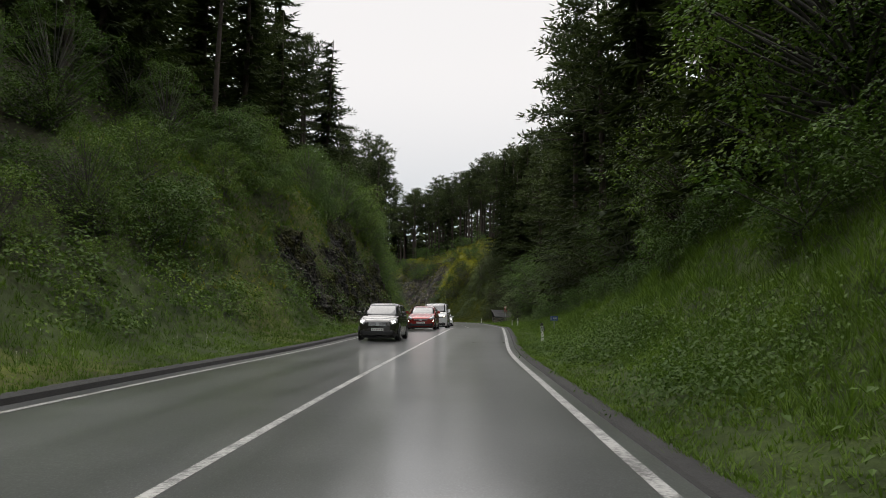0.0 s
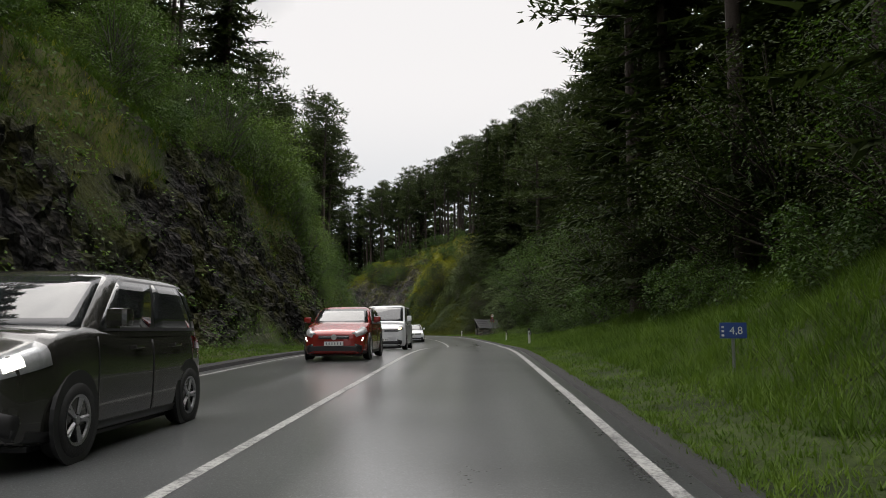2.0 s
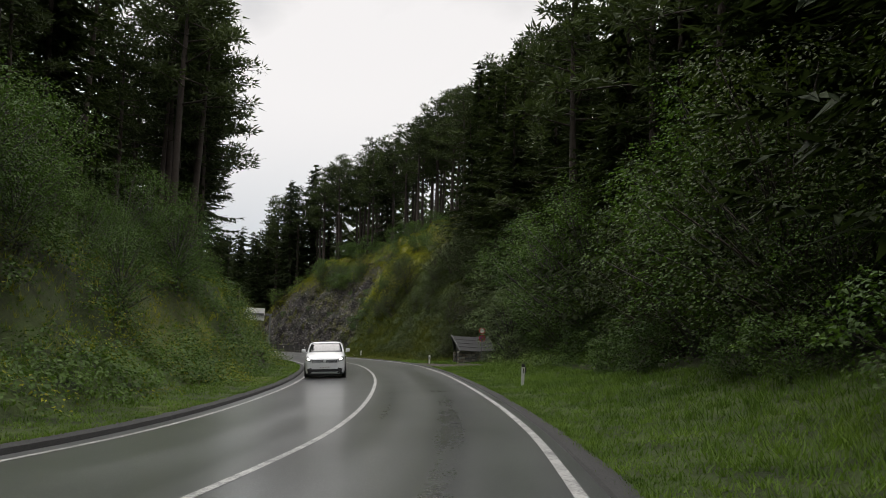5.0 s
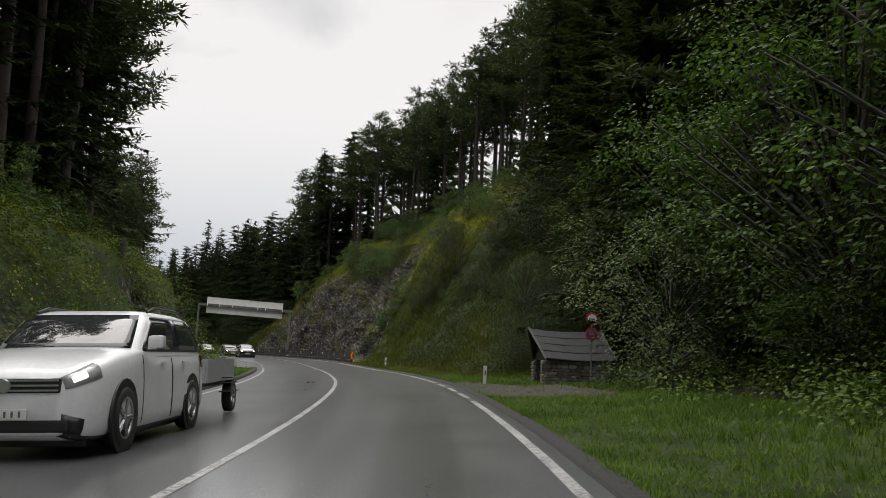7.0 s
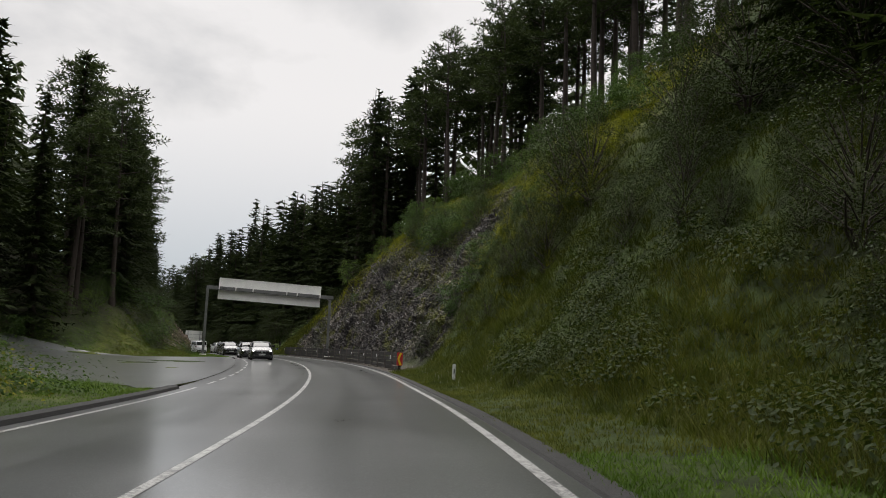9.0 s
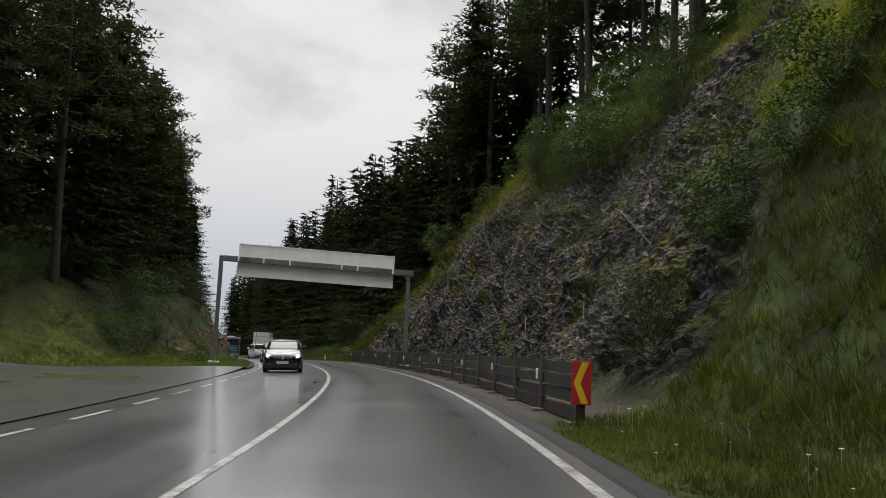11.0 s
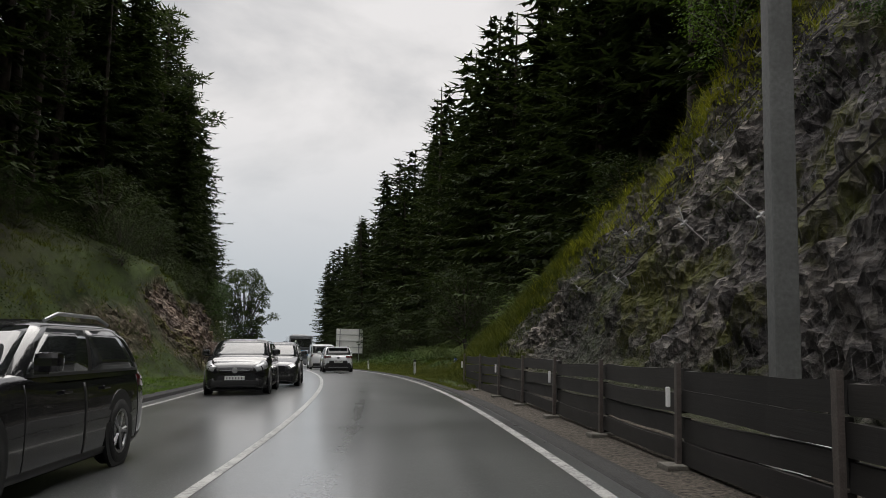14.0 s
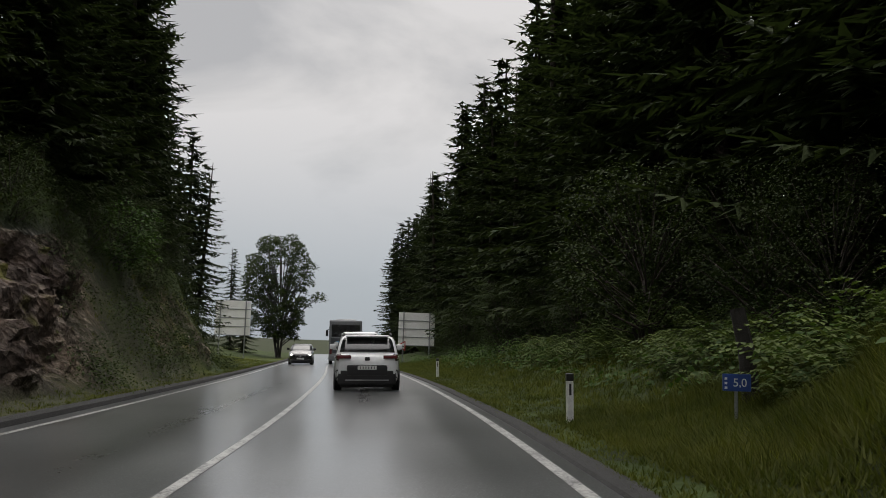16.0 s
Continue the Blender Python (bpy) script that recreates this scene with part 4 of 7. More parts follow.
for s_ in np.arange(-2, 36, 1.8):
    grow(rng.choice(["bush", "hazel", "pale"]), s_, -rng.uniform(9.5, 15), rng.uniform(1.8, 4.2))
    grow(rng.choice(["bush", "pale"]), s_ + 1, -rng.uniform(8.0, 12), rng.uniform(1.4, 2.8))
for s_ in np.arange(34, 66, 1.5):
    grow(rng.choice(["bush", "hazel", "pale"]), s_, -rng.uniform(10.0, 13), rng.uniform(2.2, 4.5))
for s_ in np.arange(60, 90, 1.4):
    grow(rng.choice(["bush", "hazel", "hazel"]), s_, -np.interp(s_, [62, 70, 90], [9.2, 9.0, 9.5]) - rng.uniform(0, 3), rng.uniform(2.6, 5.5))
for s_ in np.arange(88, 120, 1.9):
    grow(rng.choice(["bush", "pale"]), s_, -rng.uniform(10.2, 13), rng.uniform(1.0, 2.2))
for s_ in np.arange(130, 166, 2.0):
    grow(rng.choice(["bush", "hazel"]), s_, 17.5 + rng.uniform(-1.5, 1.5), rng.uniform(1.5, 3.2))
for s_ in np.arange(160, 210, 2.2):
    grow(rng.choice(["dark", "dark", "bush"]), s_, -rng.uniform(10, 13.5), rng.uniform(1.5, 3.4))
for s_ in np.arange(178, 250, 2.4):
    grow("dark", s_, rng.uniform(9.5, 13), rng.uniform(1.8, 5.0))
for s_, u_, h_ in ((128.2, 7.6, 1.7), (129.6, 8.8, 2.2), (131.0, 7.4, 1.4), (130.4, 10.2, 2.4), (127.6, 9.4, 2.2)):
    grow("dark", s_, u_, h_, 0.2)
grow("silver", 105.5, 13.2, 7.5, 0.15, 0)
grow("silver", 95.6, 9.6, 5.8, 0.15, 0)
grow("ash", 90.5, 11.0, 9.5)
grow("ash", 87.0, 11.6, 10.5)
grow("ash", 97.5, 12.8, 10.5)
grow("ash", 93.8, 12.0, 9.0)
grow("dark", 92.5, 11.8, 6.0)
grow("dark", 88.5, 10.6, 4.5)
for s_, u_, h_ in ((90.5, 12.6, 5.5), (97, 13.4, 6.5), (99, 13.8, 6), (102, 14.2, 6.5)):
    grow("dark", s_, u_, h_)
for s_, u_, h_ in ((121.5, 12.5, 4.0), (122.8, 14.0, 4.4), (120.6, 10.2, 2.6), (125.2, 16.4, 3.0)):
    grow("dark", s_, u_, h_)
for s_, u_, h_ in ((9, 11.5, 11), (13, 10.2, 9.5), (74, 12.2, 10), (80, 13.0, 9.5), (87, 14.0, 10.5), (108, 13.5, 8.0)):
    grow("ash", s_, u_, h_)
for s_, u_, h_ in ((17, 11.0, 8.0), (22, 10.0, 7.0), (60, 9.8, 7.0), (68, 9.6, 7.5)):
    grow("dark", s_, u_, h_)
for s_, u_, h_ in ((4, -13, 6), (11, -14.5, 6.5), (17, -12.5, 5), (22, -13, 5.5), (28, -12, 5.0)):
    grow("ash", s_, u_, h_)
for s_ in np.arange(54, 67, 1.5):
    grow(rng.choice(["bush", "hazel", "pale"]), s_, -rng.uniform(7.6, 9.2), rng.uniform(2.4, 4.2), 0.4)
wood(190, 217, lambda s: np.interp(s, [190, 200, 217], [11.5, 9.5, 8.6]), 16, 3.1, 13, 18, 0.1, -1)

# foliage hanging over the left cliff, and bushes on the crag's upper edge
for s_ in np.arange(52, 67, 1.6):
    grow(rng.choice(["ash", "pale", "hazel"]), s_, -rng.uniform(9.0, 10.6), rng.uniform(3.6, 5.6), 0.5)
for s_ in np.arange(33, 53, 1.5):
    grow(rng.choice(["bush", "pale"]), s_, -rng.uniform(9.4, 10.6), rng.uniform(1.0, 2.0), 0.3)
for s_ in np.arange(128, 172, 2.3):
    grow(rng.choice(["bush", "pale", "pale"]), s_, np.interp(s_, [128, 150, 164, 172], [15.5, 15.5, 13.2, 11.0]) + rng.uniform(-1.2, 1.2), rng.uniform(1.3, 3.4), 0.3)
for s_ in np.arange(137, 168, 2.6):
    grow("bush", s_, rng.uniform(8.5, 13), rng.uniform(0.5, 1.1), 0.1)
for s_ in np.arange(146, 161, 1.0):
    grow(rng.choice(["bush", "bush", "hazel", "pale"]), s_, np.interp(s_, [146, 161], [13.4, 12.0]) + rng.uniform(-0.6, 0.6), rng.uniform(2.2, 3.8), 0.3)
for s_, u_, h_ in ((126.0, 9.4, 3.6), (127.4, 10.6, 4.4), (128.6, 9.0, 3.0), (129.2, 11.4, 3.8), (125.4, 11.0, 4.6)):
    grow("dark", s_, u_, h_, 0.3)
for i_ in range(20):
    t_ = i_ / 19
    grow(rng.choice(["dark", "bush", "bush"]), 135.2 - 4.5 * t_ + rng.uniform(-0.8, 0.8), 7.0 + 7.0 * t_ + rng.uniform(-0.5, 0.5), rng.uniform(0.9, 2.1), 0.15)
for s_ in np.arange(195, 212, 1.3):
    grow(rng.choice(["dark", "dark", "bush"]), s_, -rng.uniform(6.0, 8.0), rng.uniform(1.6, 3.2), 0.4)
for s_ in np.arange(198, 219, 1.9):
    grow("spruce", s_, -rng.uniform(8.0, 9.0), rng.uniform(10, 15), 0.5)
grow("spruce", 228.4, 15.95, 29.5)
for s_ in np.arange(184, 196, 2.0):
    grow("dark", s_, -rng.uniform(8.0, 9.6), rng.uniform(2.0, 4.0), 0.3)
for s_, u_, h_ in ((196.5, 9.4, 5.5), (200, 10.4, 6.0)):
    grow("dark", s_, u_, h_)
for s_, u_, h_ in ((250, -9.5, 10.5), (254, -11.5, 12)):
    grow("spruce", s_, u_, h_)
for s_ in np.arange(138, 164, 1.8):
    grow(rng.choice(["hazel", "bush", "pale"]), s_, -np.interp(s_, [138, 150, 164], [23.5, 17.5, 12.0]) - rng.uniform(0, 2), rng.uniform(1.6, 3.6))
for s_, u_, h_ in ((7, -10.5, 2.6), (12, -9.2, 1.8), (15, -11.8, 3.6), (20, -9.6, 2.2), (24, -10.8, 3.2), (27, -8.8, 1.8), (9.5, -12.6, 3.4), (18, -8.4, 1.5)):
    grow("pale", s_, u_, h_)
for s_, u_, h_ in ((97, -11.6, 19), (99, -13.2, 17), (101.5, -11.4, 18), (104, -12.6, 20), (106, -11.8, 18), (108.5, -12.8, 19), (111, -12.2, 17), (113, -13.4, 18)):
    grow(rng.choice(["spruce", "pine"]), s_, u_, h_)
for s_, u_, h_ in ((93, -11.8, 21), (96.5, -12.8, 22), (99.5, -11.6, 20), (103, -12.6, 20)):
    grow("pine", s_, u_, h_)


ob_ = thing("dead_tree", "tall bare pale dead tree trunk in the forest", "tree", m=Matrix.Translation(spot(115.8, 16.6, 0.3)))
bm = bmesh.new()
rod(bm, (0, 0, 0), (0.15, 0.1, 10.0), 0.16, 0.11, 8)
rod(bm, (0.15, 0.1, 10.0), (0.05, 0.0, 18.5), 0.11, 0.04, 8)
for i_ in range(16):
    z_ = 6.0 + 0.75 * i_
    a_ = i_ * 2.4
    rod(bm, (0.1, 0.06, z_), (0.1 + math.cos(a_) * 0.8, 0.06 + math.sin(a_) * 0.8, z_ + 0.1), 0.025, 0.01, 5)
part("trunk", bm, M_BIRCHBARK, ob_)


# vehicles
def paint(name, color, metal=0.0, rough=0.3):
    m = plain(name, color, rough, metal, grain=0.12, scale=1.5, coat=1.0)
    m.node_tree.nodes["Principled BSDF"].inputs["Specular IOR Level"].default_value = 0.25
    return m


M_GLASS, nt_, p_ = mat("dark_car_glass")
p_.inputs["Base Color"].default_value = (0.012, 0.014, 0.015, 1)
p_.inputs["Roughness"].default_value = 0.03
p_.inputs["Specular IOR Level"].default_value = 0.9
nt_.links.new(ramp(nt_, noise_fac(nt_, 3.0, 3.0), [(0.3, (0.008, 0.009, 0.010)), (0.7, (0.03, 0.033, 0.034))]), p_.inputs["Base Color"])
M_TYRE = plain("tyre_rubber", (0.018, 0.018, 0.018), 0.7, grain=0.4, bumpy=0.3)
M_RIM = plain("alloy_rim", (0.42, 0.42, 0.43), 0.35, 0.8, grain=0.4)
M_CHROME = plain("chrome", (0.62, 0.63, 0.64), 0.28, 0.85, grain=0.15)
M_TAIL = plain("tail_light_red", (0.10, 0.008, 0.010), 0.15, grain=0.3, coat=1.0)
M_LENS = plain("headlight_lens", (0.55, 0.56, 0.57), 0.1, 0.3, grain=0.4, scale=20)
M_LAMP = glowing("headlight_glow", (1.0, 0.96, 0.88), 3.0)
M_LAMP_WARM = glowing("headlight_warm_glow", (1.0, 0.80, 0.45), 2.5)
M_PLATE = plain("number_plate_white", (0.66, 0.66, 0.64), 0.4, grain=0.15)
M_PLATEBAR = plain("plate_characters", (0.10, 0.10, 0.11), 0.5)
WHITE_PAINT = paint("white_paint", (0.72, 0.73, 0.74))
BLACK_PAINT = paint("black_paint", (0.010, 0.010, 0.012), 0.0, 0.2)
OLIVE_PAINT = paint("dark_grey_olive_paint", (0.035, 0.034, 0.030), 0.3, 0.25)
GREY_PAINT = paint("dark_grey_metallic_paint", (0.055, 0.056, 0.06), 0.5, 0.25)
RED_PAINT = paint("red_metallic_paint", (0.26, 0.022, 0.018), 0.2, 0.25)


def lathe(profile, seg):
    """Spin (radius, x) pairs about the x axis."""
    verts, faces = [], []
    n = len(profile)
    for k in range(seg):
        a = 2 * math.pi * k / seg
        for r, x in profile:
            verts.append((x, r * math.cos(a), r * math.sin(a)))
    for k in range(seg):
        for j in range(n - 1):
            faces.append((k * n + j, k * n + j + 1, ((k + 1) % seg) * n + j + 1, ((k + 1) % seg) * n + j))
    return verts, faces


_wheels = {}


def wheel_meshes(r, w, spokes):
    key = (r, w, spokes)
    if key not in _wheels:
        ri = r * 0.68
        v, f = lathe([(ri, -w / 2), (r * 0.92, -w / 2), (r, -w * 0.32), (r, w * 0.32), (r * 0.93, w / 2), (ri, w / 2 - 0.01)], 28)
        tyre = mesh_of("tyre", v, f, M_TYRE, True)
        bm = bmesh.new()
        v, f = lathe([(ri, w / 2 - 0.012), (ri * 0.93, w / 2 - 0.02), (ri * 0.9, w / 2 - 0.07), (0.01, w / 2 - 0.09)], 24)
        vs = [bm.verts.new(q) for q in v]
        for q in f:
            bm.faces.new([vs[i] for i in q])
        rim = bpy.data.meshes.new("rim")
        back = bm
        back.to_mesh(rim)
        back.free()
        rim.materials.append(M_BLACK)
        bm = bmesh.new()
        v, f = lathe([(ri * 0.99, w / 2 - 0.004), (ri * 0.88, w / 2 - 0.012), (ri * 0.86, w / 2 - 0.03)], 24)
        vs = [bm.verts.new(q) for q in v]
        for q in f:
            bm.faces.new([vs[i] for i in q])
        for k in range(spokes):
            a = 6.283 * k / spokes
            for da in (-0.10, 0.10):
                rod(bm, (w / 2 - 0.03, 0.05 * math.cos(a), 0.05 * math.sin(a)), (w / 2 - 0.02, ri * 0.9 * math.cos(a + da), ri * 0.9 * math.sin(a + da)), 0.022, 0.016, 5)
        rod(bm, (w / 2 - 0.05, 0, 0), (w / 2 - 0.01, 0, 0), ri * 0.22, ri * 0.18, 12)
        sp = bpy.data.meshes.new("spokes")
        bm.to_mesh(sp)
        bm.free()
        sp.materials.append(M_RIM)
        _wheels[key] = (tyre, rim, sp)
    return _wheels[key]


def add_wheel(parent, x, y, r, w, spokes=5):
    tyre, rim, sp = wheel_meshes(r, w, spokes)
    wh = new("wheel")
    wh.empty_display_size = 0.1
    wh.parent = parent
    wh.matrix_basis = pose(x, y, r, 0, 0, 0 if x > 0 else 180)
    put("tyre", tyre, wh)
    put("rim", rim, wh)
    put("spokes", sp, wh, "silver alloy spokes")


def curve(tab, q):
    """A smooth curve through the rows of tab, at place q."""
    n = len(tab) - 1
    i = min(max(int(q), 0), n - 1)
    t = q - i
    p0, p1, p2, p3 = (tab[min(max(j, 0), n)] for j in (i - 1, i, i + 1, i + 2))
    return tuple(b + 0.5 * t * (c - a + t * (2 * a - 5 * b + 4 * c - d + t * (3 * (b - c) + d - a))) for a, b, c, d in zip(p0, p1, p2, p3))


def ring_point(st, k):
    """A point of a body section: k from 0 (top middle) to 8 (bottom middle)."""
    y, w, zb, zt, cr = st
    mid = zb + (zt - zb) * 0.52
    tab = [(0, zt + cr), (w * 0.55, zt + cr * 0.75), (w * 0.87, zt + cr * 0.15), (w * 0.965, zt - 0.07), (w, mid + 0.10), (w * 0.995, zb + 0.20), (w * 0.95, zb + 0.05), (w * 0.80, zb), (0, zb)]
    x, z = curve(tab, abs(k))
    return Vector((x if k >= 0 else -x, y, z))


class Shell:
    """A lofted car body and cabin on which panes, lamps and trims are laid."""

    def __init__(self, c):
        L, W, H = c["L"], c["W"] / 2, c["H"]
        hood, cowl, belt, tail = c["hood"], c["cowl"], c["belt"], c["tail"]
        g = c.get("clear", 0.20)
        f, r = L / 2, -L / 2
        self.st = [
            (f, W * 0.62, g + 0.10, hood * 0.78, 0.03), (f - 0.10, W * 0.84, g + 0.03, hood * 0.87, 0.045), (f - 0.36, W * 0.95, g, hood * 0.955, 0.06),
            (c["y_cowl"] + 0.25, W * 0.99, g, cowl - 0.05, 0.05), (c["y_cowl"] - 0.35, W, g, cowl + 0.01, 0.03), (0.0, W, g, belt, 0.02),
            (c["y_tail"] + 0.5, W, g, belt + 0.01, 0.02), (r + 0.42, W * 0.985, g + 0.02, tail + 0.03, 0.02), (r + 0.12, W * 0.94, g + 0.06, tail, 0.01), (r, W * 0.84, g + 0.14, tail - 0.06, 0.0)]
        zb = belt - 0.05
        yf0, yf1, yr0, yr1 = c["y_cowl"], c["y_roof_f"], c["y_tail"], c["y_roof_r"]
        top = c.get("taper", 0.78)
        self.rings = []
        for v, wk, zz in ((0.0, 0.965, zb), (0.35, 0.925, zb + (H - zb) * 0.36), (0.72, 0.86 * (0.4 + 0.6 * top / 0.78), zb + (H - zb) * 0.74), (0.93, top + 0.02, H - 0.06), (1.0, top - 0.10, H)):
            e = v ** 1.15
            self.rings.append((v, W * wk, yf0 + (yf1 - yf0) * e - (0.10 if v == 1.0 else 0), yr0 + (yr1 - yr0) * (v ** 1.6) + (0.08 if v == 1.0 else 0), zz))

    def body(self, i, k):
        n = len(self.st) - 1
        i = min(max(i, 0), n)
        return ring_point(curve(self.st, i), k)

    def plan(self, ring, a):
        v, w, yf, yr, z = ring
        m = (yf + yr) / 2
        tab = [(0, yf), (w * 0.5, yf - 0.03), (w * 0.84, yf - 0.11), (w * 0.965, yf - 0.26), (w, yf - 0.6), (w, m), (w, yr + 0.5), (w * 0.975, yr + 0.14), (w * 0.88, yr + 0.04), (w * 0.5, yr + 0.005), (0, yr)]
        x, y = curve(tab, abs(a))
        return Vector((x if a >= 0 else -x, y, z))

    def cabin(self, a, v):
        for r0, r1 in zip(self.rings, self.rings[1:]):
            if v <= r1[0]:
                t = (v - r0[0]) / (r1[0] - r0[0])
                return self.plan(r0, a).lerp(self.plan(r1, a), t)
        return self.plan(self.rings[-1], a)


def patch(fn, a0, a1, b0, b1, na, nb, lift, thick=0.012):
    """A thin bent plate laid on a shell; fn gives the shell's points."""
    def nrm(a, b):
        e = 0.02
        d1, d2 = fn(a + e, b) - fn(a - e, b), fn(a, b + e) - fn(a, b - e)
        n = d1.cross(d2)
        return n.normalized() if n.length > 1e-9 else Vector((0, 0, 1))
    top, low = [], []
    for i in range(na + 1):
        for j in range(nb + 1):
            a, b = a0 + (a1 - a0) * i / na, b0 + (b1 - b0) * j / nb
            p, n = fn(a, b), nrm(a, b)
            if n.dot(p - Vector((0, p.y * 0.6, 0.7))) < 0:
                n = -n
            top.append(p + n * lift)
            low.append(p - n * thick)
    w = nb + 1
    verts = top + low
    k = len(top)
    faces = []
    for i in range(na):
        for j in range(nb):
            q = i * w + j
            faces.append((q, q + 1, q + w + 1, q + w))
    edge = [(i * w, (i + 1) * w) for i in range(na)] + [((i + 1) * w + nb, i * w + nb) for i in range(na)] + [(j + 1, j) for j in range(nb)] + [(na * w + j, na * w + j + 1) for j in range(nb)]
    for p, q in edge:
        faces.append((p, q, q + k, p + k))
    return verts, faces


def plate(parent, y, z, face, bars=6, w=0.52, h=0.11):
    """A number plate, its characters as plain bars."""
    bm = bmesh.new()
    box(bm, -w / 2, w / 2, y - 0.012, y + 0.012, z - h / 2, z + h / 2, 0.006)
    pl = part("number_plate", bm, M_PLATE, parent, "white number plate")
    for i in range(bars):
        x = -w * 0.36 + w * 0.74 * i / (bars - 1)
        bm = bmesh.new()
        box(bm, x - 0.012, x + 0.012, y + face * 0.012, y + face * 0.017, z - h * 0.3, z + h * 0.3)
        part("bar", bm, M_PLATEBAR, pl)


def make_car(label, body_paint, c, s, u, away=False, group="cars on the road", name="car", category="car"):
    p = at(s, u, 0.016)
    ob = thing(name, label, category, group, pose(p.x, p.y, p.z, 0, -bank(s) * (1 if away else -1), heading(s) + (0 if away else 180) + c.get("swing", 0)))
    sh = Shell(c)
    L, W, H = c["L"], c["W"] / 2, c["H"]
    n = len(sh.st)
    ks = [k / 2 for k in range(17)] + [-k / 2 for k in range(15, 0, -1)]
    verts, faces = [], []
    sub = []
    for i in range(n - 1):
        sub += [i, i + 0.25, i + 0.5, i + 0.75]
    sub.append(n - 1)
    for i in sub:
        verts += [sh.body(i, k) for k in ks]
    m = len(ks)
    for i in range(len(sub) - 1):
        for j in range(m):
            faces.append((i * m + j, (i + 1) * m + j, (i + 1) * m + (j + 1) % m, i * m + (j + 1) % m))
    faces.append(tuple(range(m)))
    faces.append(tuple((len(sub) - 1) * m + j for j in reversed(range(m))))
    put("body", mesh_of("body", verts, faces, body_paint, True), ob)
    # cabin
    aa = [k / 2 for k in range(21)] + [-k / 2 for k in range(19, 0, -1)]
    verts, faces = [], []
    vv = [0, 0.18, 0.35, 0.55, 0.72, 0.85, 0.93, 1.0]
    for v in vv:
        verts += [sh.cabin(a, v) for a in aa]
    m = len(aa)
    for i in range(len(vv) - 1):
        for j in range(m):
            faces.append((i * m + j, i * m + (j + 1) % m, (i + 1) * m + (j + 1) % m, (i + 1) * m + j))
    verts.append(Vector((0, (c["y_roof_f"] + c["y_roof_r"]) / 2, H + 0.025)))
    for j in range(m):
        faces.append(((len(vv) - 1) * m + j, (len(vv) - 1) * m + (j + 1) % m, len(verts) - 1))
    put("cabin", mesh_of("cabin", verts, faces, c.get("roof_paint", body_paint), True), ob)

    def pane(nm, *q, material=M_GLASS, fn=sh.cabin, lab="", lift=0.008):
        v, f = patch(fn, *q, lift)
        return put(nm, mesh_of(nm, v, f, material, True), ob, lab)

    pane("windscreen", -2.25, 2.25, 0.10, 0.92, 8, 5, lab="windscreen reflecting the sky")
    v, f = patch(lambda b, w: sh.cabin(10 - abs(b) if b >= 0 else -(10 - abs(b)), w), -2.0, 2.0, c.get("rw0", 0.18), 0.90, 8, 4, 0.008)
    put("rear_window", mesh_of("rear_window", v, f, M_GLASS, True), ob)
    for sgn in (1, -1):
        pane("window_surround", sgn * 3.3, sgn * 7.05, 0.09, 0.91, 10, 5, material=M_BLACK, lift=0.004)
    cuts = c.get("side", [(3.25, 4.95), (5.05, 6.3), (6.4, 7.0)])
    for sgn in (1, -1):
        for a0, a1 in cuts:
            pane("side_window", sgn * a0, sgn * a1, 0.14, 0.86, 5, 4)
    # lamps
    lk = c.get("lamp", (2.0, 3.55, 0.30, 1.95))
    for sgn in (1, -1):
        hl = pane("headlight", lk[2], lk[3], sgn * lk[0], sgn * lk[1], 4, 3, material=M_LENS, fn=sh.body, lab="clear headlight")
        if c.get("lit"):
            v, f = patch(sh.body, lk[2] + 0.35, lk[2] + 0.95, sgn * (lk[0] + 0.45), sgn * (lk[1] - 0.35), 2, 2, 0.014)
            put("bulb", mesh_of("bulb", v, f, c["lit"]), hl, "lit headlamp")
        pane("tail_light", n - 3.0, n - 1.35, sgn * 1.95, sgn * 3.6, 4, 3, material=M_TAIL, fn=sh.body, lab="dark red tail light")
    for sgn in (1, -1):
        for i_ in c.get("seams", (3.95, 5.25, 6.35)):
            pane("door_seam", i_, i_ + 0.025, sgn * 3.05, sgn * 5.6, 1, 6, material=M_BLACK, fn=sh.body, lift=0.003)
    bm = bmesh.new()
    box(bm, -W * 0.8, W * 0.8, -L / 2 + 0.3, L / 2 - 0.3, 0.10, c.get("clear", 0.2) + 0.08, 0.03)
    part("underbody", bm, M_BLACK, ob, "dark underbody")
    # lower trim
    lo = c.get("clad", 5.5)
    for sgn in (1, -1):
        pane("sill", 0.4, n - 1.4, sgn * lo, sgn * 6.9, 16, 2, material=c.get("trim", M_BLACK), fn=sh.body, lab="black lower trim", lift=0.006)
    # front
    f = L / 2
    zh = c["hood"] * 0.82
    g = c.get("clear", 0.2)
    style = c.get("grille", "bar")
    bm = bmesh.new()
    gw, gz0, gz1 = c.get("gsize", (0.55, zh - 0.20, zh - 0.03))
    box(bm, -gw, gw, f - 0.05, f + 0.012, gz0, gz1, 0.03)
    gr = part("grille", bm, M_BLACK, ob, "black grille with bright bars")
    for i in range(c.get("slats", 3)):
        z = gz0 + (gz1 - gz0) * (i + 0.6) / c.get("slats", 3)
        bm = bmesh.new()
        box(bm, -gw * 0.96, gw * 0.96, f + 0.008, f + 0.022, z - 0.010, z + 0.010, 0.004)
        part("slat", bm, M_CHROME, gr)
    bm = bmesh.new()
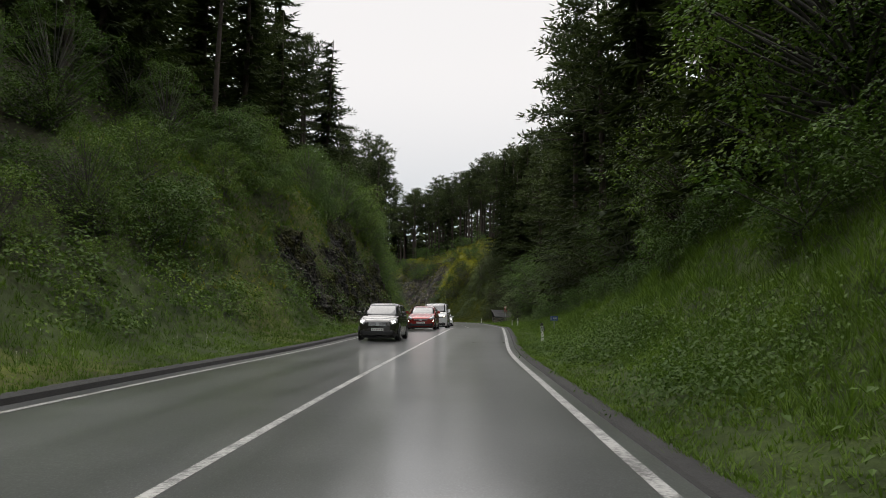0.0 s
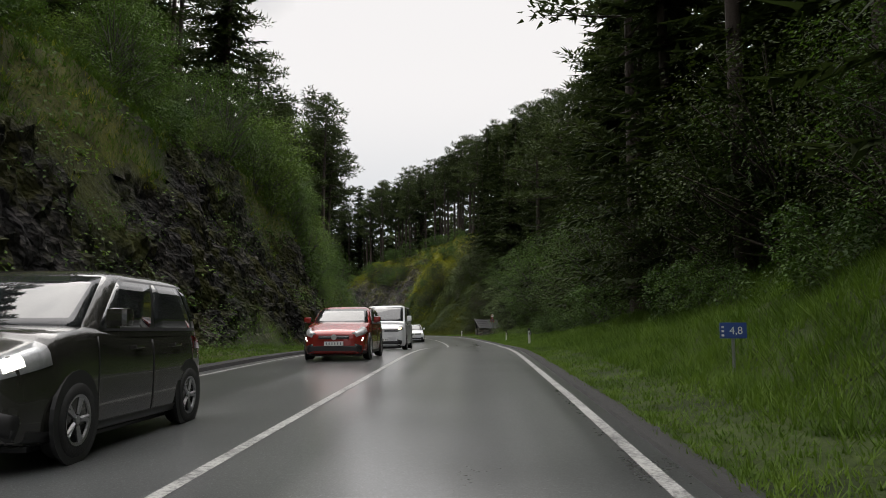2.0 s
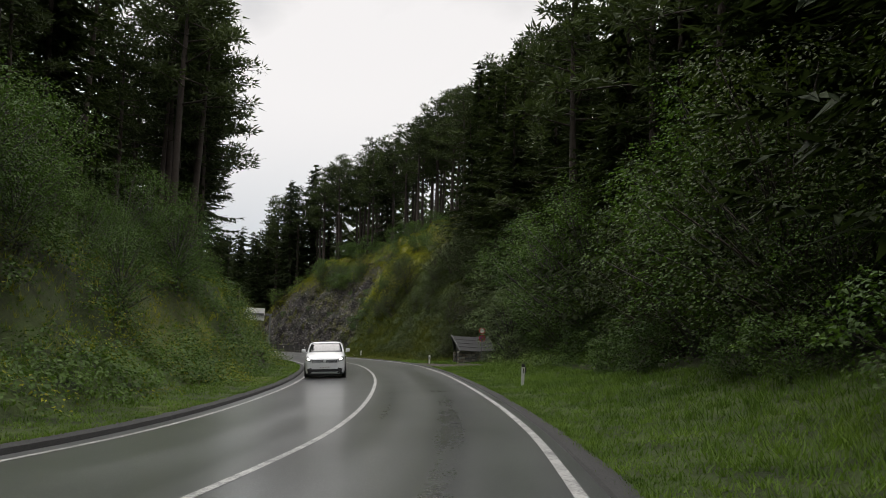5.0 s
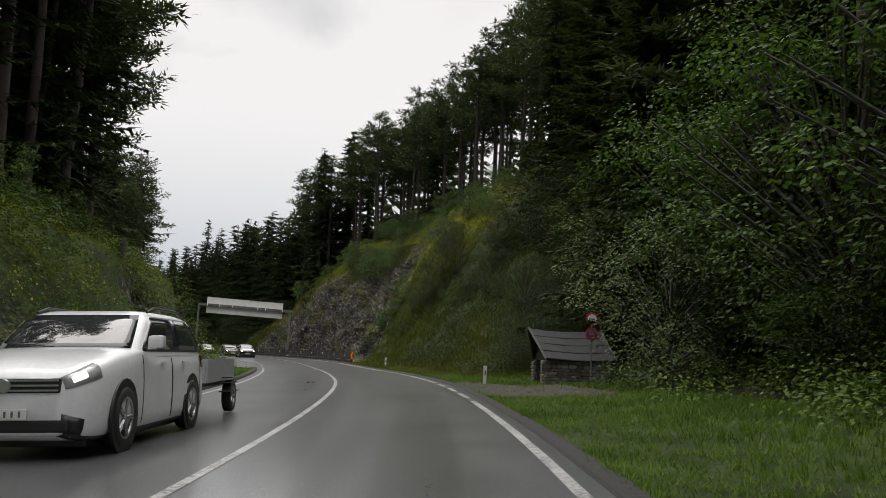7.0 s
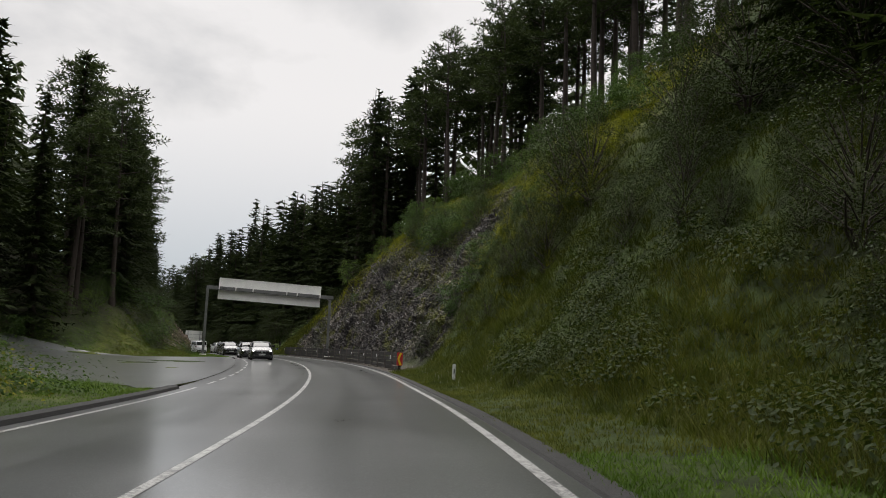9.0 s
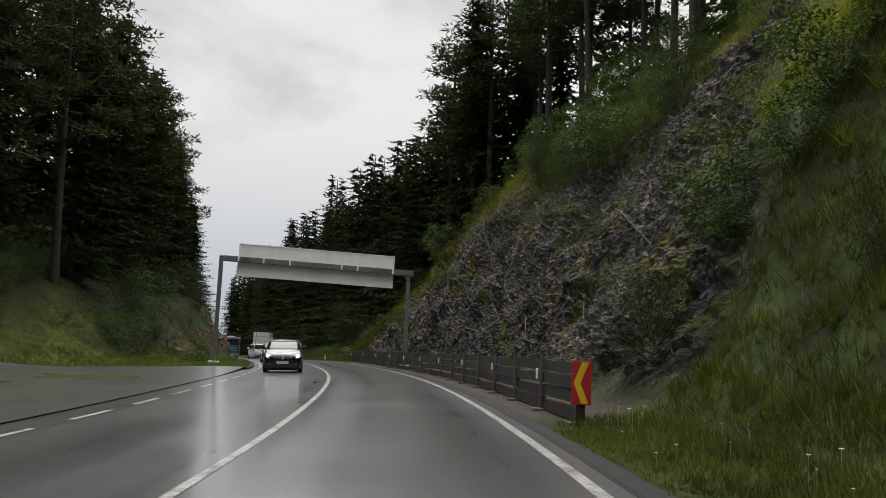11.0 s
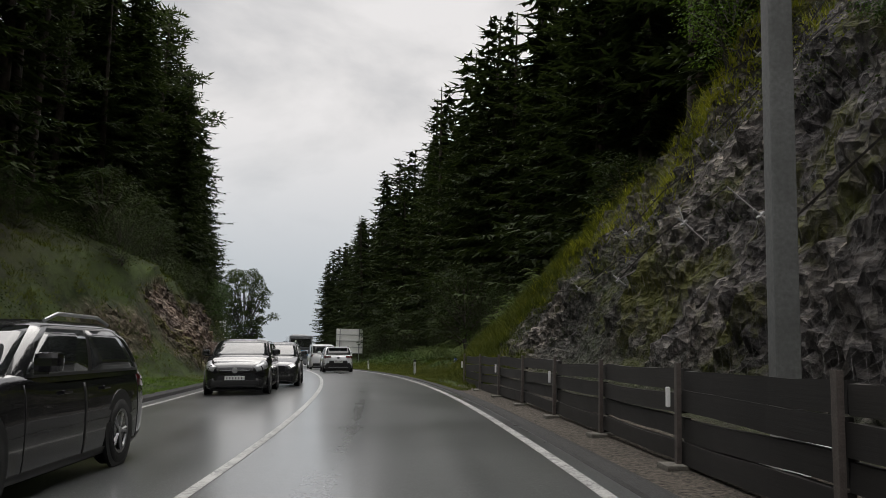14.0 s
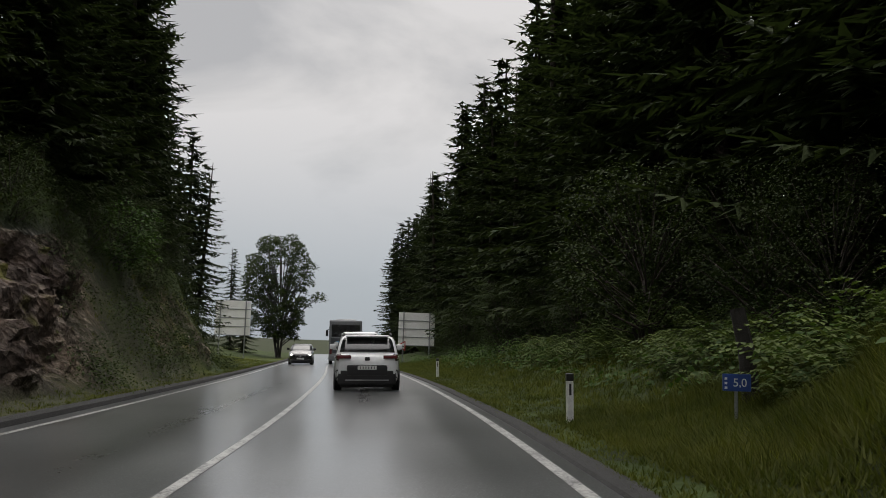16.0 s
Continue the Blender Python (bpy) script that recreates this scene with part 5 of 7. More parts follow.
    if style == "kidney":
        for x in (-0.27, 0.27):
            box(bm, x - 0.24, x + 0.24, f + 0.004, f + 0.03, gz0, gz1, 0.05)
        part("kidney_grille", bm, M_BLACK, ob, "twin black grille openings")
    else:
        bmesh.ops.create_cone(bm, cap_ends=True, segments=20, radius1=0.075, radius2=0.068, depth=0.03, matrix=Matrix.Translation((0, f + 0.02, (gz0 + gz1) / 2)) @ Matrix.Rotation(radians(-90), 4, "X"))
        part("badge", bm, M_CHROME, ob, "round chrome badge")
    bm = bmesh.new()
    box(bm, -W * 0.72, W * 0.72, f - 0.10, f + 0.006, g + 0.11, g + 0.25, 0.03)
    part("air_intake", bm, M_BLACK, ob, "black lower air intake")
    for sgn in (1, -1):
        pane("fog_surround", 0.12, 1.05, sgn * 4.9, sgn * 6.0, 3, 2, material=c.get("fog", M_BLACK), fn=sh.body)
    plate(ob, f + 0.02, g + 0.31, 1)
    # rear
    r = -L / 2
    plate(ob, r - 0.02, c.get("plate_r", 0.62), -1)
    bm = bmesh.new()
    box(bm, -W * 0.80, W * 0.80, r - 0.012, r + 0.10, g + 0.13, g + 0.34, 0.03)
    part("rear_bumper_trim", bm, M_BLACK, ob, "black plastic rear bumper")
    # mirrors, handles, wipers
    for sgn in (1, -1):
        bm = bmesh.new()
        y = c["y_cowl"] - 0.45
        z = c["belt"] + 0.06
        box(bm, sgn * (W - 0.02) - 0.02, sgn * (W + 0.12) + 0.02, y - 0.02, y + 0.03, z - 0.03, z + 0.01)
        box(bm, sgn * (W + 0.11) - 0.10, sgn * (W + 0.11) + 0.10, y - 0.07, y + 0.09, z - 0.01, z + c.get("mirror", 0.15), 0.05)
        part("mirror", bm, c.get("mirror_paint", body_paint), ob)
        for y in c.get("handles", (0.05, -0.95)):
            bm = bmesh.new()
            box(bm, sgn * (W + 0.006) - 0.015, sgn * (W + 0.006) + 0.015, y - 0.09, y + 0.09, c["belt"] - 0.16, c["belt"] - 0.125, 0.008)
            part("door_handle", bm, body_paint, ob)
    if c.get("rails"):
        for sgn in (1, -1):
            bm = bmesh.new()
            tp = c.get("taper", 0.78)
            pts = [(W * (tp - 0.02) * sgn, c["y_roof_f"] - 0.25, H - 0.01), (W * (tp - 0.03) * sgn, c["y_roof_f"] - 0.55, H + 0.06), (W * (tp - 0.03) * sgn, c["y_roof_r"] + 0.5, H + 0.06), (W * (tp - 0.02) * sgn, c["y_roof_r"] + 0.2, H - 0.01)]
            for a, b in zip(pts, pts[1:]):
                rod(bm, a, b, 0.018)
            part("roof_rail", bm, c["rails"], ob)
    bm = bmesh.new()
    a, b = sh.cabin(-1.6, 0.10), sh.cabin(0.4, 0.13)
    rod(bm, a + Vector((0, 0.02, 0.01)), b + Vector((0, 0.025, 0.01)), 0.012)
    part("wiper", bm, M_BLACK, ob)
    # wheels and arches
    R = c.get("wheel", 0.32)
    for y in (c["axle_f"], c["axle_r"]):
        for sgn in (1, -1):
            v, fcs = lathe([(R + 0.075, -0.02), (R + 0.075, 0.014), (R - 0.03, 0.014)], 24)
            v = [(sgn * (W - 0.012) + sgn * q[0], q[1] + y, q[2] + R + 0.02) for q in v if True]
            put("wheel_arch", mesh_of("wheel_arch", v, fcs, M_BLACK), ob)
            add_wheel(ob, sgn * (W - 0.085), y, R, 0.21, c.get("spokes", 5))
    return ob


COMPACT = dict(clear=0.15, L=3.88, W=1.76, H=1.59, hood=0.96, cowl=1.05, belt=1.02, tail=1.0, y_cowl=1.18, y_roof_f=0.42, y_tail=-1.80, y_roof_r=-1.55, axle_f=1.22, axle_r=-1.35, wheel=0.31,
               lamp=(1.75, 3.5, 0.25, 2.1), lit=M_LAMP, gsize=(0.40, 0.60, 0.76), slats=4)
HATCH = dict(clear=0.13, L=4.30, W=1.78, H=1.47, hood=0.86, cowl=1.0, belt=0.97, tail=0.95, y_cowl=1.10, y_roof_f=0.25, y_tail=-2.02, y_roof_r=-1.45, axle_f=1.30, axle_r=-1.35, wheel=0.32,
             lamp=(1.7, 3.3, 0.35, 2.35), gsize=(0.42, 0.56, 0.66), slats=1)
SMALL = dict(clear=0.14, L=3.99, W=1.74, H=1.49, hood=0.90, cowl=1.03, belt=1.0, tail=0.98, y_cowl=1.10, y_roof_f=0.35, y_tail=-1.85, y_roof_r=-1.50, axle_f=1.22, axle_r=-1.28, wheel=0.31,
             lamp=(1.7, 3.55, 0.25, 2.3), gsize=(0.42, 0.62, 0.68), slats=1)
WAGON = dict(clear=0.12, L=4.93, W=1.87, H=1.47, hood=0.84, cowl=0.98, belt=0.96, tail=0.95, y_cowl=1.15, y_roof_f=0.30, y_tail=-2.30, y_roof_r=-1.75, axle_f=1.50, axle_r=-1.42, wheel=0.34,
             lamp=(1.9, 3.3, 0.30, 1.9), lit=M_LAMP, gsize=(0.46, 0.42, 0.70), slats=6, rails=M_CHROME)
SUV = dict(L=4.80, W=1.94, H=1.70, hood=1.06, cowl=1.18, belt=1.15, tail=1.12, y_cowl=1.15, y_roof_f=0.35, y_tail=-2.18, y_roof_r=-1.75, axle_f=1.45, axle_r=-1.45, wheel=0.37, clear=0.17,
           lamp=(1.95, 3.4, 0.30, 1.95), lit=M_LAMP, gsize=(0.60, 0.70, 0.86), slats=3, rails=M_BLACK, clad=6.0)
CROSSOVER = dict(L=4.23, W=1.82, H=1.55, hood=0.98, cowl=1.10, belt=1.07, tail=1.02, y_cowl=1.05, y_roof_f=0.30, y_tail=-1.92, y_roof_r=-1.55, axle_f=1.28, axle_r=-1.30, wheel=0.345, clear=0.24,
                 gsize=(0.5, 0.66, 0.78), clad=4.7, plate_r=0.66, rw0=0.10, rails=M_BLACK)
VAN = dict(clear=0.16, L=4.90, W=1.90, H=1.95, hood=1.10, cowl=1.24, belt=1.20, tail=1.20, y_cowl=1.75, y_roof_f=1.05, y_tail=-2.40, y_roof_r=-2.32, axle_f=1.55, axle_r=-1.45, wheel=0.34, taper=0.86,
           lamp=(1.8, 3.2, 0.25, 1.7), lit=M_LAMP_WARM, gsize=(0.62, 0.80, 0.92), slats=2, side=[(3.3, 4.5), (4.6, 6.7)], mirror=0.22, handles=(0.75,), clad=6.3, spokes=7)

make_car("dark olive grey compact car with lit headlights", OLIVE_PAINT, COMPACT, 28.4, -1.95)
red_car = make_car("red hatchback with white daytime running lights", RED_PAINT, HATCH, 41.0, -1.6)
for sgn_ in (1, -1):
    bm = bmesh.new()
    rod(bm, (sgn_ * 0.62, 2.10, 0.50), (sgn_ * 0.74, 2.04, 0.52), 0.022)
    rod(bm, (sgn_ * 0.74, 2.04, 0.52), (sgn_ * 0.78, 2.02, 0.60), 0.022)
    part("running_light", bm, M_LAMP, red_car, "white running light")
make_car("white passenger van with tinted rear windows", WHITE_PAINT, VAN, 51.2, -1.6, category="van", name="van")
make_car("white large off-road car towing a trailer", WHITE_PAINT, SUV, 86.8, -2.3)
make_car("black compact car with lit headlights", BLACK_PAINT, dict(SMALL, lit=M_LAMP), 154.6, -1.95)
make_car("black estate car with chrome-framed grille", BLACK_PAINT, dict(WAGON, H=1.46), 163.4, -2.05)
make_car("black small hatchback, headlights off", BLACK_PAINT, SMALL, 176.5, -2.1)
make_car("dark grey estate car with silver roof rails", GREY_PAINT, dict(WAGON, grille="kidney", slats=0, gsize=(0.50, 0.50, 0.70), lamp=(1.9, 3.2, 0.25, 1.6)), 180.6, -1.6)
make_car("small black car with lit headlights", BLACK_PAINT, dict(SMALL, lit=M_LAMP), 228.0, -1.95)
lead = make_car("white crossover car with black lower cladding", WHITE_PAINT, CROSSOVER, 198.4, 1.6, away=True)
bm = bmesh.new()
box(bm, -0.56, 0.56, -2.132, -2.08, 0.44, 0.73, 0.06)
part("tailgate_recess", bm, M_BLACK, lead, "black plate recess")
bm = bmesh.new()
box(bm, -0.80, 0.80, -2.128, -2.02, 0.20, 0.50, 0.05)
part("rear_cladding", bm, M_BLACK, lead, "black plastic lower bumper")
bm = bmesh.new()
box(bm, -0.60, 0.60, -2.15, -2.10, 0.30, 0.335, 0.012)
part("skid_strip", bm, M_RIM, lead, "silver skid strip")
for sgn_ in (1, -1):
    bm = bmesh.new()
    box(bm, sgn_ * 0.64 - 0.20, sgn_ * 0.64 + 0.20, -2.145, -2.06, 0.90, 1.00, 0.03)
    part("tail_light", bm, M_TAIL, lead, "dark red tail light")
bm = bmesh.new()
box(bm, -0.07, 0.07, -2.14, -2.10, 0.85, 0.95, 0.03)
part("badge", bm, M_BLACK, lead)
bm = bmesh.new()
box(bm, -0.60, 0.60, -1.86, -1.55, 1.50, 1.535, 0.012)
part("roof_spoiler", bm, WHITE_PAINT, lead)
make_car("white delivery van in the queue", WHITE_PAINT, VAN, 210.0, 1.6, away=True, category="van", name="van")


def make_trailer(s, u):
    p = at(s, u, 0.016)
    ob = thing("trailer", "grey open box trailer with a red load", "trailer", "", pose(p.x, p.y, p.z, 0, bank(s), heading(s) + 180))
    grey = plain("trailer_panel_grey", (0.40, 0.41, 0.42), 0.45, 0.3, grain=0.3)
    bm = bmesh.new()
    box(bm, -0.72, 0.72, -1.2, 1.2, 0.52, 0.58)
    part("floor", bm, M_BLACK, ob)
    for x in (-0.72, 0.72):
        bm = bmesh.new()
        box(bm, x - 0.015, x + 0.015, -1.2, 1.2, 0.585, 1.0)
        part("side_board", bm, grey, ob)
    for y in (-1.2, 1.2):
        bm = bmesh.new()
        box(bm, -0.70, 0.70, y - 0.015, y + 0.015, 0.585, 1.0)
        part("end_board", bm, grey, ob)
    bm = bmesh.new()
    rod(bm, (0, 1.2, 0.5), (0, 2.3, 0.45), 0.04)
    part("drawbar", bm, M_STEEL, ob)
    bm = bmesh.new()
    box(bm, -0.3, 0.4, -0.3, 0.5, 0.585, 1.08, 0.08)
    part("load", bm, RED_PAINT, ob, "red load")
    for x in (-0.86, 0.86):
        add_wheel(ob, x, -0.1, 0.30, 0.17, 5)
        bm = bmesh.new()
        for a in range(6):
            t0, t1 = math.pi * a / 6, math.pi * (a + 1) / 6
            box(bm, x - 0.1, x + 0.1, -0.1 + 0.36 * math.cos((t0 + t1) / 2) - 0.1, -0.1 + 0.36 * math.cos((t0 + t1) / 2) + 0.1, 0.30 + 0.36 * math.sin((t0 + t1) / 2) - 0.01, 0.30 + 0.36 * math.sin((t0 + t1) / 2) + 0.01)
        part("mudguard", bm, M_BLACK, ob)


make_trailer(90.4, -2.3)


def make_bus(s, u):
    p = at(s, u, 0.016)
    ob = thing("coach", "grey coach with dark windows and a blue rear motif", "bus", "", pose(p.x, p.y, p.z, 0, -bank(s), heading(s)))
    grey = paint("silver_grey_paint", (0.20, 0.21, 0.22), 0.3)
    L, W, H = 12.0, 1.25, 3.45
    bm = bmesh.new()
    box(bm, -W, W, -L / 2, L / 2, 0.35, H, 0.12)
    part("body", bm, grey, ob)
    bm = bmesh.new()
    box(bm, -W * 0.86, W * 0.86, -L / 2 - 0.015, -L / 2 + 0.05, 2.15, 3.15, 0.05)
    part("rear_window", bm, M_GLASS, ob)
    bm = bmesh.new()
    box(bm, -W * 0.9, W * 0.9, -L / 2 - 0.02, -L / 2 + 0.05, 0.95, 2.10, 0.04)
    lid = part("engine_cover", bm, plain("dark_rear_panel", (0.05, 0.055, 0.06), 0.35), ob)
    blue = plain("blue_motif", (0.05, 0.25, 0.48), 0.4)
    for x0, x1, z0, z1 in ((-0.72, 0.75, 1.72, 1.84), (-0.55, 0.62, 1.50, 1.64), (-0.3, 0.8, 1.30, 1.42)):
        bm = bmesh.new()
        box(bm, x0, x1, -L / 2 - 0.03, -L / 2, z0, z1, 0.03)
        part("stripe", bm, blue, lid, "blue stripe")
    bm = bmesh.new()
    box(bm, -W, W, -L / 2 - 0.05, -L / 2 + 0.1, 0.42, 0.80, 0.06)
    part("rear_bumper", bm, grey, ob)
    plate(ob, -L / 2 - 0.07, 0.62, -1)
    for sgn in (1, -1):
        for i in range(6):
            y = -L / 2 + 0.6 + i * 1.85
            bm = bmesh.new()
            box(bm, sgn * W - 0.02, sgn * W + 0.012, y, y + 1.75, 1.75, 2.95, 0.01)
            part("side_window", bm, M_GLASS, ob)
        bm = bmesh.new()
        box(bm, sgn * 1.10 - 0.09, sgn * 1.10 + 0.09, -L / 2 - 0.04, -L / 2 + 0.05, 0.85, 1.25, 0.03)
        part("tail_light", bm, M_TAIL, ob)
        for y in (-3.2, 3.6):
            add_wheel(ob, sgn * (W - 0.14), y, 0.5, 0.28, 8)
        bm = bmesh.new()
        rod(bm, (sgn * W, L / 2 - 0.3, 2.9), (sgn * (W + 0.3), L / 2, 2.75), 0.03)
        box(bm, sgn * (W + 0.3) - 0.11, sgn * (W + 0.3) + 0.11, L / 2 - 0.06, L / 2 + 0.06, 2.2, 2.75, 0.04)
        part("mirror", bm, M_BLACK, ob)
    bm = bmesh.new()
    box(bm, -0.8, 0.8, -3.0, 0.5, H - 0.02, H + 0.16, 0.06)
    part("roof_unit", bm, WHITE_PAINT, ob)


make_bus(233.0, 1.3)


# road furniture
def guide_post(s, u, reflector=True):
    p = spot(s, u, 0.0 if reflector else 0.14)
    ob = thing("guide_post", "white plastic guide post with black cap" if reflector else "plain white plastic guide post in the grass", "guide post", "guide posts", Matrix.Translation(p) @ pose(0, 0, 0, rng.uniform(-2, 2), rng.uniform(-3, 3), heading(s)))
    bm = bmesh.new()
    v = box(bm, -0.055, 0.055, -0.045, 0.045, -0.1, 0.66, 0.02)
    part("post", bm, M_WHITE, ob)
    bm = bmesh.new()
    box(bm, -0.058, 0.058, -0.048, 0.048, 0.66, 0.78, 0.02)
    part("cap", bm, M_BLACK if reflector else M_WHITE, ob, "black cap" if reflector else "white slanted cap")
    bm = bmesh.new()
    box(bm, -0.018, 0.018, -0.053, -0.044, 0.44, 0.62, 0.004)
    part("reflector", bm, M_BLACK, ob, "dark upright reflector")
    if reflector is True:
        bm = bmesh.new()
        box(bm, 0.058, 0.105, -0.04, 0.06, 0.47, 0.66, 0.012)
        part("game_warner", bm, M_BLACK, ob, "black box on the side")


for s_, u_, k_ in ((26.6, 5.0, True), (53.1, 4.95, True), (77.3, 5.4, True), (100.3, 5.3, False), (123.8, 5.3, False), (189.0, 4.75, "cap"), (205.0, 4.7, "cap"), (228.0, 4.8, "cap")):
    guide_post(s_, u_, k_)

M_BLUE = plain("blue_sign_face", (0.028, 0.068, 0.26), 0.4, grain=0.15)
M_SIGNWHITE = plain("sign_white", (0.75, 0.75, 0.74), 0.4, grain=0.1)
M_SIGNRED = plain("sign_red", (0.42, 0.02, 0.025), 0.4, grain=0.15)
M_SIGNYELLOW = plain("sign_yellow", (0.72, 0.48, 0.01), 0.4, grain=0.15)


def text_part(body, size, place, parent, material, face=180):
    cu = bpy.data.curves.new("characters", "FONT")
    cu.body, cu.size, cu.extrude, cu.align_x, cu.align_y = body, size, 0.002, "CENTER", "CENTER"
    tmp = bpy.data.objects.new("characters", cu)
    me = bpy.data.meshes.new_from_object(tmp)
    bpy.data.objects.remove(tmp)
    me.materials.append(material)
    ob = put("characters", me, parent)
    ob.matrix_basis = Matrix.Translation(place) @ pose(0, 0, 0, 90, 0, 0)
    return ob


def km_sign(s, u, words, h=0.95):
    p = spot(s, u)
    ob = thing("kilometre_sign", "blue kilometre board on a thin grey post", "road sign", "kilometre signs", Matrix.Translation(p) @ pose(0, 0, 0, 0, 0, heading(s) - 4))
    bm = bmesh.new()
    rod(bm, (0, 0, -0.2), (0, 0, h - 0.05), 0.025)
    part("post", bm, M_STEEL, ob)
    bm = bmesh.new()
    box(bm, -0.19, 0.19, -0.035, -0.02, h - 0.12, h + 0.11, 0.012)
    pl = part("board", bm, M_BLUE, ob, "blue board")
    if words:
        text_part(words, 0.155, (0.04, -0.037, h - 0.01), pl, M_SIGNWHITE)
    bm = bmesh.new()
    for i in range(3):
        box(bm, -0.165, -0.13, -0.039, -0.034, h - 0.09 + 0.06 * i, h - 0.06 + 0.06 * i)
    part("small_marks", bm, M_SIGNWHITE, pl)


km_sign(31.7, 5.9, "4,8", 0.72)
km_sign(187.4, 6.5, "5,0", 0.66)

bm = bmesh.new()
rod(bm, (0, 0, -0.4), (0.02, 0, 0.8), 0.14, 0.12, 10)
rod(bm, (0.02, 0, 0.8), (-0.04, 0, 1.45), 0.12, 0.11, 10)
ob_ = thing("old_post", "dark weathered wooden post among ferns", "post", m=Matrix.Translation(spot(188.2, 7.2)) @ pose(0, 0, 0, 0, -6, 0))
part("stake", bm, plain("black_timber", (0.018, 0.015, 0.012), 0.9, grain=0.5, bumpy=0.8), ob_)

def timber(name, color, worn):
    m, nt, p = mat(name)
    grain = noise_fac(nt, 7.0, 6.0, 0.65, "Object", (0.5, 4.0, 7.0))
    blot = noise_fac(nt, 2.4, 4.0, 0.6)
    f = math_(nt, "ADD", math_(nt, "MULTIPLY", grain, 0.6), math_(nt, "MULTIPLY", blot, 0.4))
    nt.links.new(ramp(nt, f, [(0.32, tuple(c * 0.4 for c in color)), (0.55, color), (0.70, worn)]), p.inputs["Base Color"])
    p.inputs["Roughness"].default_value = 0.7
    bump(nt, p, grain, 0.35, 0.006)
    return m


M_TIMBER = timber("tarred_timber", (0.010, 0.0085, 0.0075), (0.024, 0.020, 0.018))
M_TIMBER2 = timber("weathered_tarred_timber", (0.014, 0.012, 0.010), (0.050, 0.045, 0.040))

# chevron board at the start of the guard fence
ob_ = thing("chevron_board", "red and yellow chevron board on a dark post", "road sign", m=Matrix.Translation(at(133.60, 4.64, 0.0)) @ pose(0, 0, 0, 0, 0, heading(134.1) - 4))
bm = bmesh.new()
box(bm, -0.07, 0.07, 0.02, 0.12, -0.2, 0.95, 0.01)
part("post", bm, M_TIMBER, ob_)
bm = bmesh.new()
box(bm, -0.155, 0.155, -0.012, 0.012, 0.33, 1.00, 0.012)
brd_ = part("board", bm, M_SIGNRED, ob_, "red board with a pale rim")
bm = bmesh.new()
pts_ = ((0.0, 0.98), (0.11, 0.98), (-0.02, 0.665), (0.11, 0.35), (0.0, 0.35), (-0.125, 0.665))
f0 = [bm.faces.new([bm.verts.new((pts_[k][0], -0.016, pts_[k][1])) for k in q]) for q in ((0, 1, 2, 5), (5, 2, 3, 4))]
r = bmesh.ops.extrude_face_region(bm, geom=f0)
for v in r["geom"]:
    if isinstance(v, bmesh.types.BMVert):
        v.co.y -= 0.003
part("arrow", bm, M_SIGNYELLOW, brd_, "yellow arrow")

# two round signs by the hut
ob_ = thing("round_signs", "two round road signs on one grey post", "road sign", m=Matrix.Translation((10.06, 130.75, spot(100.4, 9.3).z)) @ pose(0, 0, 0, 0, 0, 12))
h_ = 3.09 - spot(100.4, 9.3).z
bm = bmesh.new()
rod(bm, (0, 0, -0.3), (0, 0, h_), 0.03)
part("post", bm, M_STEEL, ob_)


def disc(bm, r, y0, y1, z, seg=28):
    bmesh.ops.create_cone(bm, cap_ends=True, segments=seg, radius1=r, radius2=r, depth=y1 - y0, matrix=Matrix.Translation((0, (y0 + y1) / 2, z)) @ Matrix.Rotation(radians(90), 4, "X"))


z_ = h_ - 0.27
bm = bmesh.new(); disc(bm, 0.24, -0.05, -0.035, z_)
d_ = part("disc", bm, M_SIGNRED, ob_, "red-rimmed disc")
bm = bmesh.new(); disc(bm, 0.175, -0.055, -0.05, z_)
part("field", bm, M_SIGNWHITE, d_, "white field")
bm = bmesh.new()
for i_ in range(5):
    box(bm, -0.12 + 0.05 * i_, -0.085 + 0.05 * i_, -0.06, -0.054, z_ - 0.025, z_ + 0.02)
part("marks", bm, M_BLACK, d_)
z_ = h_ - 0.82
bm = bmesh.new(); disc(bm, 0.24, -0.05, -0.035, z_)
d_ = part("disc", bm, M_SIGNRED, ob_, "red-rimmed disc")
bm = bmesh.new(); disc(bm, 0.185, -0.055, -0.05, z_)
part("field", bm, M_BLUE, d_, "blue field")
bm = bmesh.new()
for a_ in (45, -45):
    for v in box(bm, -0.19, 0.19, -0.061, -0.055, -0.028, 0.028):
        v.co = Matrix.Rotation(radians(a_), 4, "Y") @ v.co + Vector((0, 0, z_))
part("cross", bm, M_SIGNRED, d_, "red cross")

# gantry over the road, seen from behind
ob_ = thing("sign_gantry", "white back of a large overhead sign on a steel gantry", "sign gantry", m=pose(-19.145, 208.81, 0, 0, 0, 19.3))
LEFT_POLE, RIGHT_POLE = -10.45, 1.24
tilt_ = Matrix.Rotation(radians(1.85), 4, "Y")
panels_ = [-9.63, -8.05, -6.43, -4.82, -3.20, -2.20, -1.12, 0.05]
for z0_, z1_ in ((6.52, 7.36), (5.38, 6.22)):
    for a_, b_ in zip(panels_, panels_[1:]):
        bm = bmesh.new()
        box(bm, a_ + 0.012, b_ - 0.012, 0.10, 0.14, z0_, z1_, 0.008)
        part("panel", bm, M_SIGNBACK, ob_).matrix_basis = tilt_
        bm = bmesh.new()
        box(bm, a_ - 0.03, a_ + 0.03, 0.05, 0.10, z0_, z1_, 0.006)
        part("stiffener", bm, M_SIGNBACK, ob_).matrix_basis = tilt_
